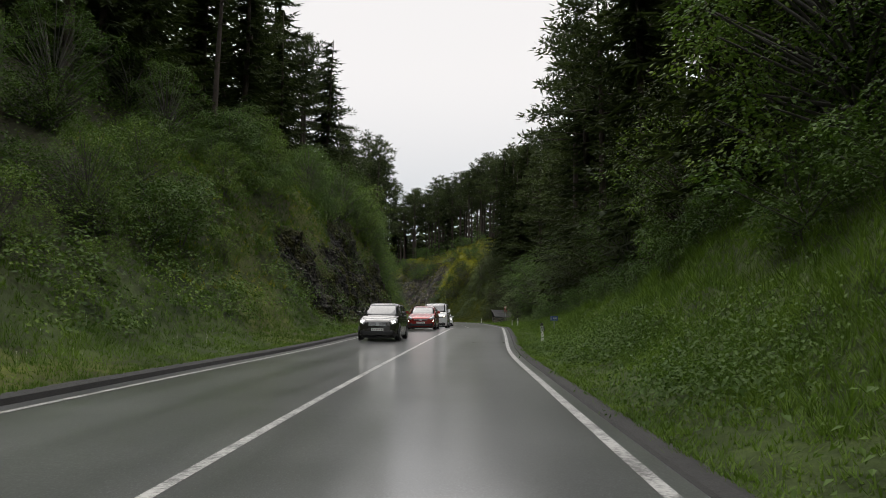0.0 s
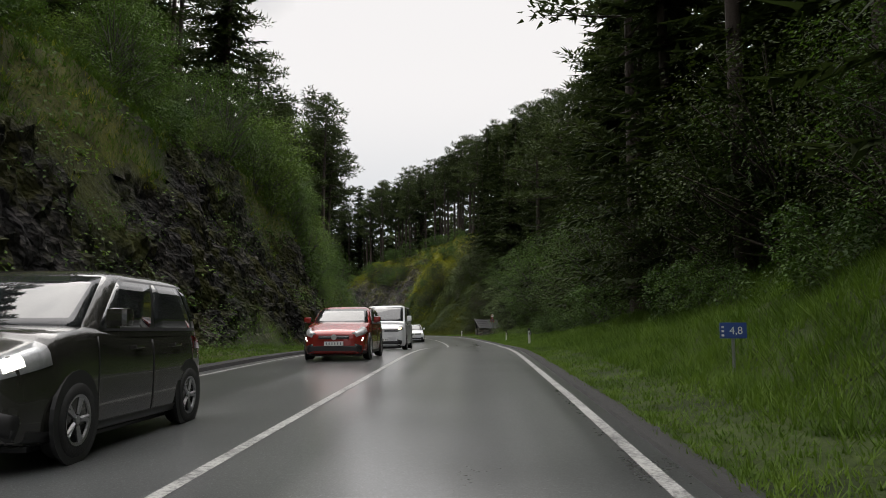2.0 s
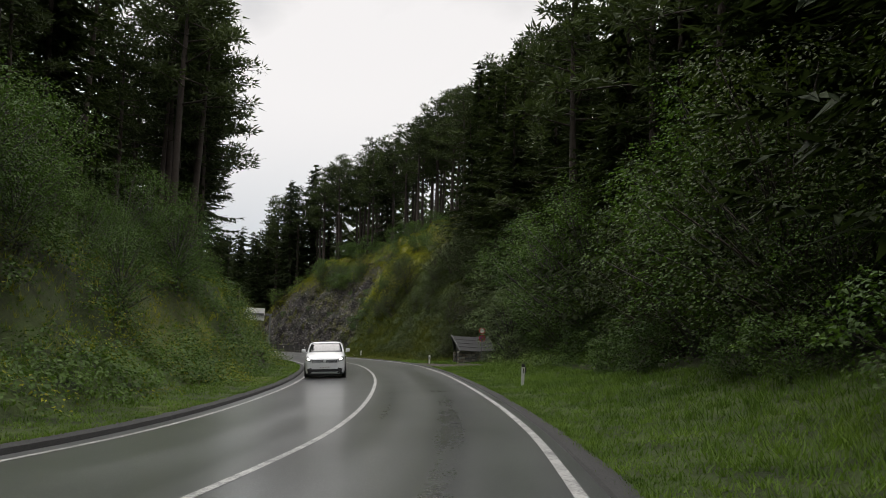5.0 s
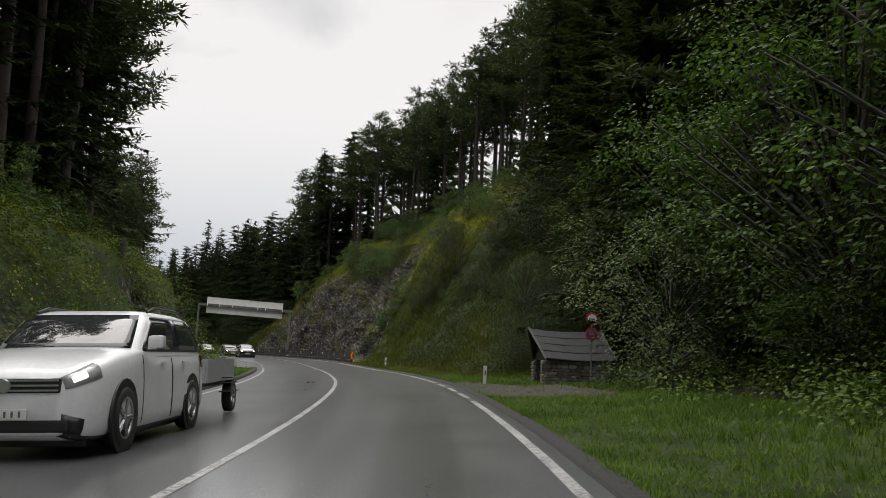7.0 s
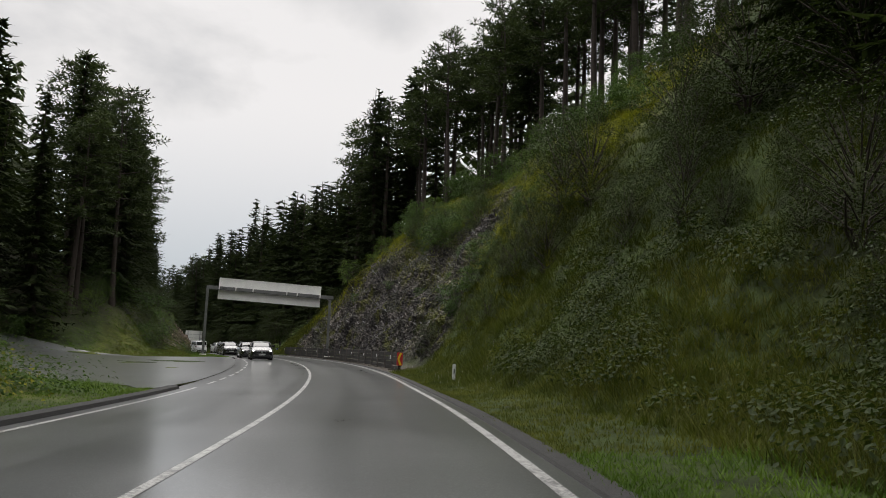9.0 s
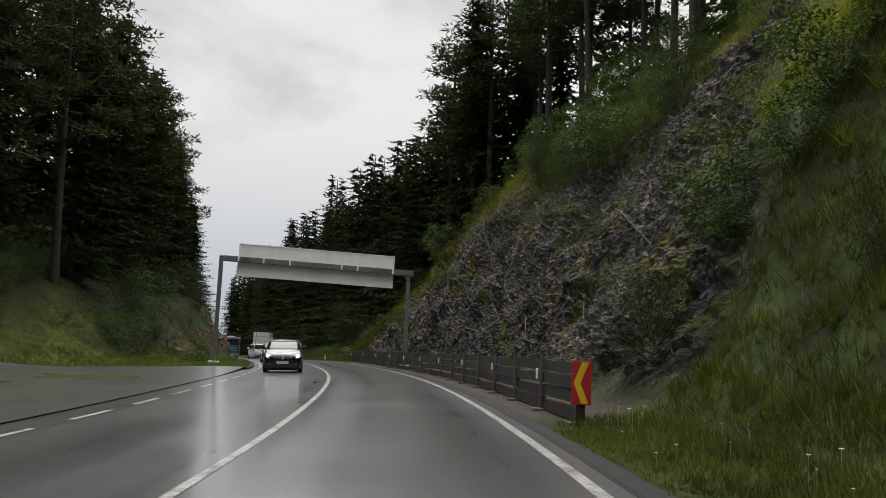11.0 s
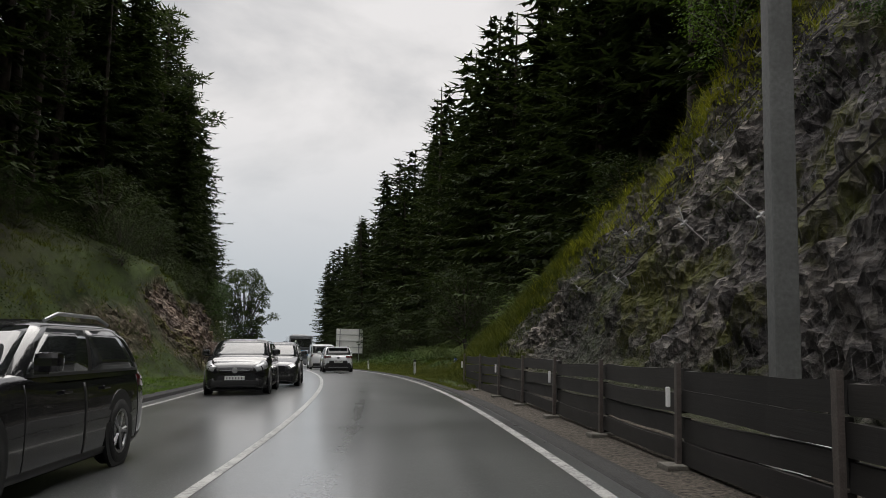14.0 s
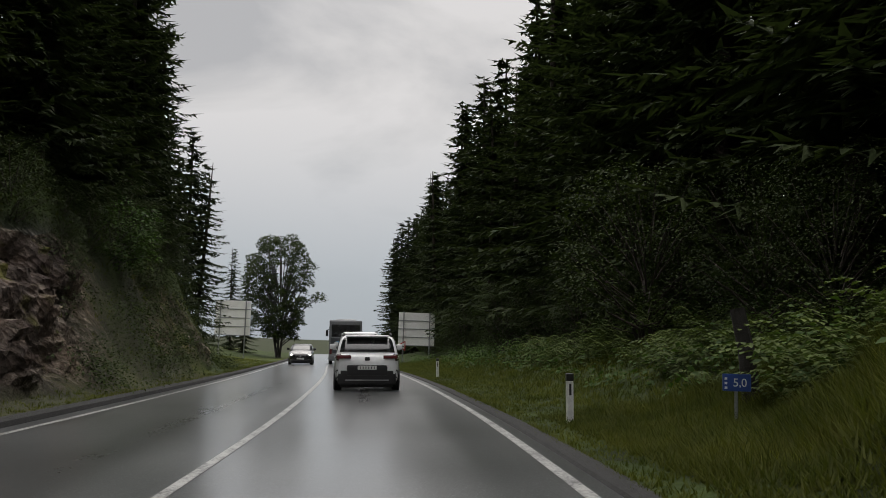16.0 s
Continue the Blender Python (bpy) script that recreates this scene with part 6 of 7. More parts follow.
for z_ in (7.37, 6.21, 6.51, 5.37):
    bm = bmesh.new()
    box(bm, -9.65, 0.07, 0.06, 0.15, z_ - 0.025, z_ + 0.025, 0.008)
    part("rim", bm, M_SIGNBACK, ob_).matrix_basis = tilt_
for x_ in (-9.65, 0.07):
    for z0_, z1_ in ((6.50, 7.38), (5.36, 6.23)):
        bm = bmesh.new()
        box(bm, x_ - 0.025, x_ + 0.025, 0.055, 0.15, z0_, z1_, 0.008)
        part("rim", bm, M_SIGNBACK, ob_).matrix_basis = tilt_
bm = bmesh.new()
box(bm, LEFT_POLE - 0.1, RIGHT_POLE + 0.1, -0.22, 0.02, 6.20, 6.54, 0.02)
part("beam", bm, M_STEEL_DARK, ob_, "grey steel box beam").matrix_basis = tilt_
for x_ in panels_[1:3] + panels_[4:6] + [-9.6, 0.03]:
    bm = bmesh.new()
    box(bm, x_ - 0.05, x_ + 0.05, -0.26, 0.09, 6.20, 6.58, 0.01)
    part("clamp", bm, M_SIGNBACK, ob_).matrix_basis = tilt_
M_BOLT = plain("dark_bolt_heads", (0.05, 0.05, 0.05), 0.5, 0.4)
for x0_ in (-9.35, -0.62):
    for k_ in range(4):
        bm = bmesh.new()
        box(bm, x0_ + 0.12 * k_, x0_ + 0.12 * k_ + 0.06, -0.255, -0.215, 6.29, 6.46, 0.008)
        part("splice_bolt", bm, M_BOLT, ob_).matrix_basis = tilt_
bm = bmesh.new()
box(bm, LEFT_POLE - 0.1, RIGHT_POLE + 0.1, -0.27, -0.225, 6.17, 6.23, 0.008)
part("beam_flange", bm, M_BOLT, ob_, "dark lower edge of the beam").matrix_basis = tilt_
bm = bmesh.new()
rod(bm, (RIGHT_POLE - 0.02, -0.25, 5.85), (RIGHT_POLE - 0.42, -0.25, 6.30), 0.035, 0.035, 4)
part("gusset", bm, M_STEEL_DARK, ob_)
for x_, zt_ in ((LEFT_POLE, 6.86), (RIGHT_POLE, 6.48)):
    bm = bmesh.new()
    box(bm, x_ - 0.115, x_ + 0.115, -0.22, 0.02, -0.1, zt_, 0.025)
    part("column", bm, M_STEEL_DARK, ob_, "grey steel column")
    bm = bmesh.new()
    box(bm, x_ - 0.3, x_ + 0.3, -0.4, 0.2, -0.1, 0.36 if x_ < 0 else 0.7, 0.03)
    part("footing", bm, M_SIGNBACK, ob_, "concrete footing")

# timber guard fence under the crag
fence = thing("guard_fence", "dark timber plank fence with steel posts", "fence")
F0, FSTEP, FN = 133.75, 2.32, 20
FENCE_U = 4.62
bm0 = bmesh.new()
box(bm0, -0.024, 0.024, -0.04, 0.04, -0.3, 1.03, 0.005)
post_me = bpy.data.meshes.new("post")
bm0.to_mesh(post_me); bm0.free()
post_me.materials.append(plain("rusty_steel_post", (0.13, 0.11, 0.10), 0.6, 0.3, grain=0.5))
bm0 = bmesh.new()
box(bm0, -0.17, 0.17, -0.17, 0.17, -0.35, 0.03, 0.03)
foot_me = bpy.data.meshes.new("footing")
bm0.to_mesh(foot_me); bm0.free()
foot_me.materials.append(plain("mossy_concrete", (0.14, 0.13, 0.11), 0.9, grain=0.5, bumpy=0.6))
plank_me = []
for i_ in range(4):
    bm0 = bmesh.new()
    r_ = random.Random(300 + i_)
    vs_ = box(bm0, 0, 1.0, -0.035, 0.035, -0.104, 0.104, 0.0)
    bmesh.ops.subdivide_edges(bm0, edges=[e for e in bm0.edges if abs(e.verts[0].co.x - e.verts[1].co.x) > 0.5], cuts=7)
    for v in bm0.verts:
        v.co.z += r_.uniform(-0.005, 0.005) + (0.008 * math.sin(v.co.x * 5 + i_))
        v.co.y += r_.uniform(-0.006, 0.006)
    me_ = bpy.data.meshes.new("plank")
    bm0.to_mesh(me_); bm0.free()
    me_.materials.append(M_TIMBER if i_ % 2 else M_TIMBER2)
    plank_me.append(me_)
M_REFL = plain("white_reflector", (0.75, 0.75, 0.75), 0.3)
for i_ in range(FN):
    s_ = F0 + i_ * FSTEP
    a_ = at(s_, FENCE_U, 0.03)
    put("post", post_me, fence, "", Matrix.Translation(a_) @ pose(0, 0, 0, 0, 0, heading(s_)))
    put("footing", foot_me, fence, "", Matrix.Translation(a_) @ pose(0, 0, 0, 0, 0, heading(s_)))
    if i_ % 2:
        bm = bmesh.new()
        box(bm, -0.075, -0.04, 0.10, 0.16, 0.58, 0.78, 0.01)
        part("reflector", bm, M_REFL, fence, "white reflector").matrix_basis = Matrix.Translation(a_) @ pose(0, 0, 0, 0, 0, heading(s_))
    if i_ < FN - 1:
        b_ = at(s_ + FSTEP, FENCE_U, 0.03)
        d_ = b_ - a_
        for k_ in range(4):
            z_ = 0.14 + 0.24 * k_ + rng.uniform(-0.01, 0.01)
            m_ = Matrix.Translation(a_ + Vector((0, 0, z_))) @ Matrix.Rotation(math.atan2(d_.y, d_.x), 4, "Z") @ Matrix.Rotation(-math.atan2(d_.z, d_.xy.length) + rng.uniform(-0.011, 0.011), 4, "Y") @ Matrix.Translation((0, -0.075 - 0.022 * (k_ % 2), 0)) @ Matrix.Diagonal((d_.length * 0.998, 1, rng.uniform(0.92, 1.06), 1))
            put("plank", plank_me[rng.randrange(4)], fence, "", m_)


# the stone hut
def hut():
    z0 = 0.12
    ob = thing("stone_hut", "small roadside hut of rubble stone with a sagging dark roof", "hut", m=pose(8.45, 131.45, z0, 0, 0, 4))
    W, D, E, Hh = 2.45, 2.7, 1.18, 2.32
    core = plain("dark_mortar", (0.10, 0.095, 0.085), 0.95, grain=0.5, bumpy=0.5)
    wood_ = plain("dark_old_boards", (0.020, 0.017, 0.014), 0.9, grain=0.5, scale=4, bumpy=0.6)
    for nm, q in (("wall", (0.0, W, 0.0, 0.22)), ("wall", (0.0, W, D - 0.22, D)), ("wall", (W - 0.22, W, 0.225, D - 0.225)), ("wall", (0.0, 0.22, 0.225, 0.42)), ("wall", (0.0, 0.22, D - 0.5, D - 0.225))):
        bm = bmesh.new()
        box(bm, q[0], q[1], q[2], q[3], -0.3, E - 0.05)
        part(nm, bm, core, ob)
    bm = bmesh.new()
    vs = [bm.verts.new(p) for p in ((0.06, 0.0, E - 0.02), (0.06, D, E - 0.02), (0.06, D / 2 + 0.1, Hh - 0.12), (0.12, 0.0, E - 0.02), (0.12, D, E - 0.02), (0.12, D / 2 + 0.1, Hh - 0.12))]
    for f in ((0, 1, 2), (5, 4, 3), (0, 3, 4, 1), (1, 4, 5, 2), (2, 5, 3, 0)):
        bm.faces.new([vs[i] for i in f])
    part("gable", bm, wood_, ob, "dark boarded gable")
    bm = bmesh.new()
    for i in range(5):
        box(bm, 0.09, 0.13, 0.44 + i * 0.21, 0.64 + i * 0.21, -0.1, E + 0.15)
    part("door", bm, wood_, ob, "dark plank door")
    roofm = plain("grey_roof_boards", (0.026, 0.027, 0.028), 0.85, grain=0.5, scale=2, bumpy=0.5)
    for sgn in (0, 1):
        ye, yr = (-0.28, D / 2 + 0.1) if sgn == 0 else (D + 0.28, D / 2 + 0.1)
        ze = E + 0.02
        for i in range(4):
            t0, t1 = i / 4, (i + 1) / 4 + 0.03
            bm = bmesh.new()
            nx = 9
            tv = []
            for k in range(nx + 1):
                sag = -0.07 * math.sin(math.pi * k / nx) + rng.uniform(-0.01, 0.01)
                for t, up in ((t0, 0.045), (min(t1, 1.0), 0.02)):
                    xl, xr = 0.02 - 0.44 * t, W + 0.18 - 0.2 * t
                    x = xl + (xr - xl) * k / nx
                    tv.append((x, ye + (yr - ye) * t, ze + (Hh - ze) * t + sag + up))
            top = [bm.verts.new(p) for p in tv]
            low = [bm.verts.new((p[0], p[1], p[2] - 0.035)) for p in tv]
            for k in range(nx):
                a, b, c, d = 2 * k, 2 * k + 1, 2 * k + 3, 2 * k + 2
                bm.faces.new([top[j] for j in (a, d, c, b)])
                bm.faces.new([low[j] for j in (a, b, c, d)])
                bm.faces.new([top[a], low[a], low[d], top[d]])
                bm.faces.new([top[b], top[c], low[c], low[b]])
            bm.faces.new([top[0], top[1], low[1], low[0]])
            bm.faces.new([top[-2], low[-2], low[-1], top[-1]])
            bmesh.ops.recalc_face_normals(bm, faces=bm.faces)
            part("roof_board", bm, roofm, ob, "grey roof course")
    for x, dx in ((0.01, -0.43), (W + 0.19, -0.2)):
        bm = bmesh.new()
        for y0 in (-0.30, D + 0.30):
            rod(bm, (x, y0, E + 0.0), (x + dx, D / 2 + 0.1, Hh + 0.05), 0.05, 0.05, 4)
        part("barge_board", bm, plain("pale_barge_board", (0.085, 0.082, 0.078), 0.8, grain=0.4), ob, "pale barge board")
    stone_mats = [plain("stone_%s" % n, c, 0.85, grain=0.45, scale=6, bumpy=0.6) for n, c in (("grey", (0.26, 0.25, 0.23)), ("pale", (0.36, 0.34, 0.30)), ("brown", (0.24, 0.20, 0.16)), ("dark", (0.15, 0.145, 0.14)))]
    shapes = []
    for i in range(8):
        bm = bmesh.new()
        bmesh.ops.create_cube(bm, size=1.0)
        bmesh.ops.bevel(bm, geom=list(bm.edges), offset=0.16, segments=1, affect="EDGES")
        r = random.Random(90 + i)
        for v in bm.verts:
            v.co += Vector((r.uniform(-0.07, 0.07), r.uniform(-0.07, 0.07), r.uniform(-0.07, 0.07)))
        me = bpy.data.meshes.new("stone")
        bm.to_mesh(me)
        bm.free()
        me.materials.append(stone_mats[i % 4])
        shapes.append(me)
    r = random.Random(4)

    def lay(x0, x1, place):
        z = -0.12
        while z < E - 0.1:
            hgt = r.uniform(0.09, 0.15)
            x = x0 + r.uniform(-0.03, 0.0)
            while x < x1 - 0.05:
                w = min(r.uniform(0.12, 0.34), x1 - x + 0.02)
                place(x + w / 2, z + hgt / 2, w, hgt)
                x += w + 0.012
            z += hgt + 0.01

    lay(0.0, W, lambda x, z, w, h: put("stone", shapes[r.randrange(8)], ob, "", pose(x, -0.02 + r.uniform(-0.02, 0.02), z) @ Matrix.Diagonal((w, 0.16, h, 1))))
    lay(0.0, 0.42, lambda x, z, w, h: put("stone", shapes[r.randrange(8)], ob, "", pose(-0.02 + r.uniform(-0.02, 0.02), x, z) @ Matrix.Diagonal((0.16, w, h, 1))))
    lay(D - 0.5, D, lambda x, z, w, h: put("stone", shapes[r.randrange(8)], ob, "", pose(-0.02 + r.uniform(-0.02, 0.02), x, z) @ Matrix.Diagonal((0.16, w, h, 1))))


hut()


# billboards seen from behind, past the bend
def billboard(place, rz, w, z0, z1, label):
    ob = thing("billboard", label, "billboard", "billboards", pose(*place, 0, 0, rz))
    n = 4
    for i in range(n):
        bm = bmesh.new()
        a = z0 + (z1 - z0) * i / n
        box(bm, -w / 2, w / 2, 0.03, 0.06, a + 0.01, a + (z1 - z0) / n - 0.01, 0.006)
        part("panel", bm, M_SIGNBACK, ob)
        bm = bmesh.new()
        box(bm, -w / 2, w / 2, -0.01, 0.03, a - 0.03, a + 0.03, 0.006)
        part("batten", bm, M_STEEL, ob)
    for x in (-w * 0.36, w * 0.36):
        bm = bmesh.new()
        box(bm, x - 0.05, x + 0.05, -0.09, -0.012, -0.6, z1 + 0.05, 0.01)
        part("post", bm, M_STEEL, ob)


g_ = spot(237.0, 7.8)
billboard((g_.x, g_.y, g_.z), 30, 3.3, 1.35, 4.35, "grey back of a roadside board on two posts")
g_ = spot(237.5, -8.7)
billboard((g_.x, g_.y, g_.z), 34, 3.1, 1.85, 4.95, "grey back of a roadside board on two posts")

# warning triangle in front of the board
g_ = spot(233.5, 6.2)
ob_ = thing("warning_sign", "red triangular warning sign on a grey post", "road sign", m=Matrix.Translation(g_) @ pose(0, 0, 0, 0, 0, heading(220)))
bm = bmesh.new()
rod(bm, (0, 0, -0.2), (0, 0, 1.75), 0.03)
part("post", bm, M_STEEL, ob_)
for nm_, r_, y_, m_ in (("plate", 0.50, -0.05, M_SIGNRED), ("field", 0.34, -0.06, M_SIGNWHITE)):
    bm = bmesh.new()
    bmesh.ops.create_cone(bm, cap_ends=True, segments=3, radius1=r_, radius2=r_, depth=0.012, matrix=Matrix.Translation((0, y_, 1.45)) @ Matrix.Rotation(radians(90), 4, "X") @ Matrix.Rotation(radians(90), 4, "Z"))
    if nm_ == "plate":
        tri_ = part(nm_, bm, m_, ob_, "red-rimmed triangle")
    else:
        part(nm_, bm, m_, tri_, "white field")
bm = bmesh.new()
box(bm, -0.10, 0.10, -0.072, -0.066, 1.36, 1.46)
part("symbol", bm, M_BLACK, tri_)

# birch beyond the crest on the left, and a dead stump on the bank
bgeo_ = leafy(501, 13.4, 3.9, 19000, 0.20, 90, 3, 0.16, 1.1, False, 0.62)
b_ = plant_thing("birch_tree", "slender birch tree with dark drooping foliage", "tree", "", bgeo_, M_BARKGREY, M_LEAF_SHADED, Matrix.Translation(spot(245.5, -5.2)))
ob_ = thing("stump", "broken grey tree stump on the bank", "stump", m=Matrix.Translation(spot(104, -8.6)))
bm = bmesh.new()
rod(bm, (0, 0, -0.3), (0.05, 0, 0.7), 0.17, 0.13, 9)
rod(bm, (0.05, 0, 0.7), (0.12, 0.03, 0.95), 0.13, 0.05, 7)
part("trunk", bm, M_BARKGREY, ob_)

# cables and rock bolts on the netted slope
M_CABLE = plain("rusty_steel_cable", (0.09, 0.08, 0.075), 0.5, 0.6, grain=0.4)
bolt_me = bpy.data.meshes.new("rock_bolt")
bm0 = bmesh.new()
box(bm0, -0.07, 0.07, -0.06, 0.06, -0.02, 0.02, 0.01)
rod(bm0, (0, 0, -0.2), (0, 0, 0.14), 0.022, None, 6)
bm0.to_mesh(bolt_me); bm0.free()
bolt_me.materials.append(plain("galvanised_bolt", (0.36, 0.36, 0.36), 0.5, 0.3, grain=0.3))
for k_, (s0_, s1_, u0_, u1_) in enumerate(((138, 176, 7.6, 7.4), (137, 174, 8.9, 8.6), (138, 172, 10.3, 9.6), (140, 168, 11.8, 10.6), (141, 162, 13.2, 12.6), (143, 149, 6.8, 13.6), (152, 157, 6.8, 13.0), (161, 165, 6.8, 11.2), (168, 171, 6.8, 9.8))):
    ob_ = thing("net_cable", "slack steel cable with rock bolts across the slope", "cable", "net cables")
    bm = bmesh.new()
    n_ = max(5, int((abs(s1_ - s0_) + abs(u1_ - u0_)) / 1.3))
    prev_ = None
    for i_ in range(n_ + 1):
        t_ = i_ / n_
        s_, u_ = s0_ + (s1_ - s0_) * t_, u0_ + (u1_ - u0_) * t_ + 0.35 * math.sin(i_ * 1.7 + k_)
        q_, _r = surface(s_, u_)
        q_ = q_ + (at(s_, u_ - 1) - at(s_, u_)).normalized() * 0.24 + Vector((0, 0, 0.20))
        ring_ = [bm.verts.new(q_ + Vector((0.014 * math.cos(1.2566 * j), 0.006 * math.sin(2.5 * j), 0.014 * math.sin(1.2566 * j)))) for j in range(5)]
        if prev_ is not None:
            for j in range(5):
                bm.faces.new((prev_[j], prev_[(j + 1) % 5], ring_[(j + 1) % 5], ring_[j]))
        if i_ % 3 == 1:
            d_ = (at(s_, u_ - 1) - at(s_, u_)) + Vector((0, 0, 0.8))
            put("rock_bolt", bolt_me, ob_, "", Matrix.Translation(q_) @ d_.to_track_quat("Z", "Y").to_matrix().to_4x4())
        prev_ = ring_
    part("cable", bm, M_CABLE, ob_)


# wire netting laid over the rock slope
def netting():
    verts, faces = [], []
    cols, rows = np.arange(137.5, 176.5, 0.19), np.arange(6.3, 13.6, 0.13)
    grid = {}
    for i, s in enumerate(cols):
        top = np.interp(s, [137, 150, 164, 177], [13.4, 13.4, 11.2, 8.6])
        for j, u in enumerate(rows):
            if u > top:
                break
            q, r = surface(s, u)
            out = (at(s, u - 1) - at(s, u)) + Vector((0, 0, 0.75))
            grid[i, j] = q + out.normalized() * 0.30, out.normalized()
    for (i, j), (p, n) in grid.items():
        for a, b in (((i, j), (i + 1, j + 1)), ((i, j + 1), (i + 1, j))):
            if a in grid and b in grid:
                p0, p1 = grid[a][0], grid[b][0]
                w = (p1 - p0).cross(n).normalized() * 0.0018
                k = len(verts)
                verts += [p0 - w, p0 + w, p1 + w, p1 - w]
                faces.append((k, k + 1, k + 2, k + 3))
    return mesh_of("rock_netting", verts, faces, plain("dull_wire", (0.11, 0.11, 0.105), 0.6, 0.4, grain=0.4))


tagged(new("rock_netting", netting()), "grey wire netting laid over the rock slope", "netting", kind="stuff")

# grass, weeds and ferns
def blades(n, place, material, hlo, hhi, seed, width=0.010, per=7, name="grass", label="", cat="grass"):
    """Tufts of grass, each a few bent blades."""
    rr = random.Random(seed)
    verts, faces = [], []
    made = 0
    while made < n * 0.5:
        q = place(rr)
        made += 1
        if q is None:
            continue
        p, k = q
        for _ in range(per):
            a = rr.uniform(0, 6.28)
            h = rr.uniform(hlo, hhi) * k
            lean = rr.uniform(0.2, 1.3) * h
            w = width * rr.uniform(0.7, 1.5)
            d = Vector((math.cos(a), math.sin(a), 0))
            sd = Vector((-d.y, d.x, 0)) * w
            o = p + Vector((rr.gauss(0, 0.05), rr.gauss(0, 0.05), -0.02))
            t = o + d * lean + Vector((0, 0, h * rr.uniform(0.75, 1.0)))
            b = len(verts)
            verts += [o + sd, t, o - sd]
            faces.append((b, b + 1, b + 2))
    ob = new(name, mesh_of(name, verts, faces, material))
    return tagged(ob, label, cat, kind="stuff")


def verge(side, s0, s1, ulo, uhi, bias=1.6):
    def f(rr):
        s = rr.uniform(s0, s1)
        lo, hi = ulo, (uhi(s) if callable(uhi) else uhi)
        u = lo + (hi - lo) * rr.random() ** bias
        if side > 0 and 93.5 < s < 100.5 and u < 7.8 and rr.random() < 0.97:
            return None
        if side > 0 and 7.8 < u < 11.2 and 100.4 < s < 104:
            return None
        if side < 0 and 120 < s < 158 and u < np.interp(s, [120, 122, 126, 130, 147, 150, 152, 155, 158, 159.1], [4.6, 5.6, 9.2, 26, 26.2, 14.2, 10.2, 7.8, 5.7, 4.6]):
            return None
        p, r = surface(s, side * u)
        if r > 0.35 + 0.4 * rr.random():
            return None
        k = 0.55 + 0.6 * soft(u, 4.6, 6.5) + 0.35 * noise.noise(Vector((s * 0.5, u * 0.6, 2)))
        return p, k
    return f


blades(34000, verge(1, 1, 60, 4.0, 9.5), M_GRASS, 0.08, 0.22, 1, label="long wet verge grass")
blades(30000, verge(1, 60, 108, 4.0, 9.0), M_GRASS, 0.08, 0.21, 2, label="long wet verge grass")
blades(32000, verge(1, 176, 232, 4.0, 9.5), M_GRASS_DARK, 0.08, 0.21, 3, label="long wet verge grass")
blades(26000, verge(-1, 2, 60, 4.05, 10.5, 1.3), M_GRASS, 0.08, 0.26, 4, label="long wet grass on the bank")
blades(20000, verge(-1, 60, 124, 4.05, 9.5), M_GRASS, 0.07, 0.20, 5, label="long wet grass on the bank")
blades(16000, verge(-1, 181, 232, 4.05, 12), M_GRASS_DARK, 0.06, 0.18, 11, label="dull verge grass")
blades(11000, verge(-1, 146, 183, 4.05, 7.6), M_GRASS, 0.06, 0.18, 6, label="short verge grass")
blades(9000, verge(-1, 150, 183, 7.4, 13, 1.0), M_GRASS_DARK, 0.08, 0.22, 21, label="dull tufted grass on the bank")
blades(22000, verge(1, 126, 178, 8.0, lambda s: np.interp(s, [126, 130, 160, 178], [18, 19.5, 16.5, 12.5]), 0.7), M_GRASS_YELLOW, 0.18, 0.42, 7, 0.012, label="long yellow-green grass on the crag", per=8)
blades(11000, verge(1, 127, 137.5, 9.6, 15, 1.0), M_GRASS_YELLOW, 0.12, 0.30, 17, label="bright yellow-green grass beside the crag")
blades(16000, verge(-1, 22, 58, 8.5, 14, 1.0), M_GRASS, 0.16, 0.40, 18, label="long bright grass over the cliff")
blades(9000, verge(-1, 22, 120, 7.5, 13, 1.0), M_GRASS_YELLOW, 0.12, 0.30, 19, label="yellow-green grass tufts on the bank")


blades(22000, verge(1, 0, 48, 5.2, 11, 1.0), M_GRASS, 0.18, 0.40, 20, label="long lying grass on the slope")


def rim_place(rr):
    s = rr.uniform(136, 179)
    u = np.interp(s, [136, 150, 164, 174, 179], [14.6, 14.4, 12.0, 9.3, 8.2]) + rr.gauss(0, 0.55)
    return surface(s, u)[0], 0.8 + 0.5 * rr.random()


blades(9000, rim_place, M_GRASS_YELLOW, 0.2, 0.42, 12, 0.012, label="bright yellow-green grass along the crag's rim")
blades(14000, verge(1, 108, 133, 4.0, 9.0), M_GRASS_DARK, 0.08, 0.21, 10, label="dull wet verge grass")
blades(16000, verge(-1, 146, 168, 4.1, 20, 1.0), M_GRASS, 0.05, 0.14, 9, label="short green grass by the junction")
blades(14000, verge(1, 121, 134, 4.4, 11, 1.0), M_GRASS_DARK, 0.14, 0.36, 14, label="tufted dull green grass at the foot of the slope")
blades(18000, verge(1, 106, 128, 6.0, 14, 1.0), M_GRASS_DARK, 0.12, 0.34, 8, label="tufted grass on the slope")


blades(34000, verge(1, 176, 190, 4.6, 9.5, 1.0), M_GRASS_BROWN, 0.12, 0.34, 15, label="rough brown-green grass on the bank")
blades(5000, verge(1, 176, 188, 5.0, 9.5, 0.9), M_GRASS_DARK, 0.14, 0.36, 16, label="dull green tussocks on the bank")


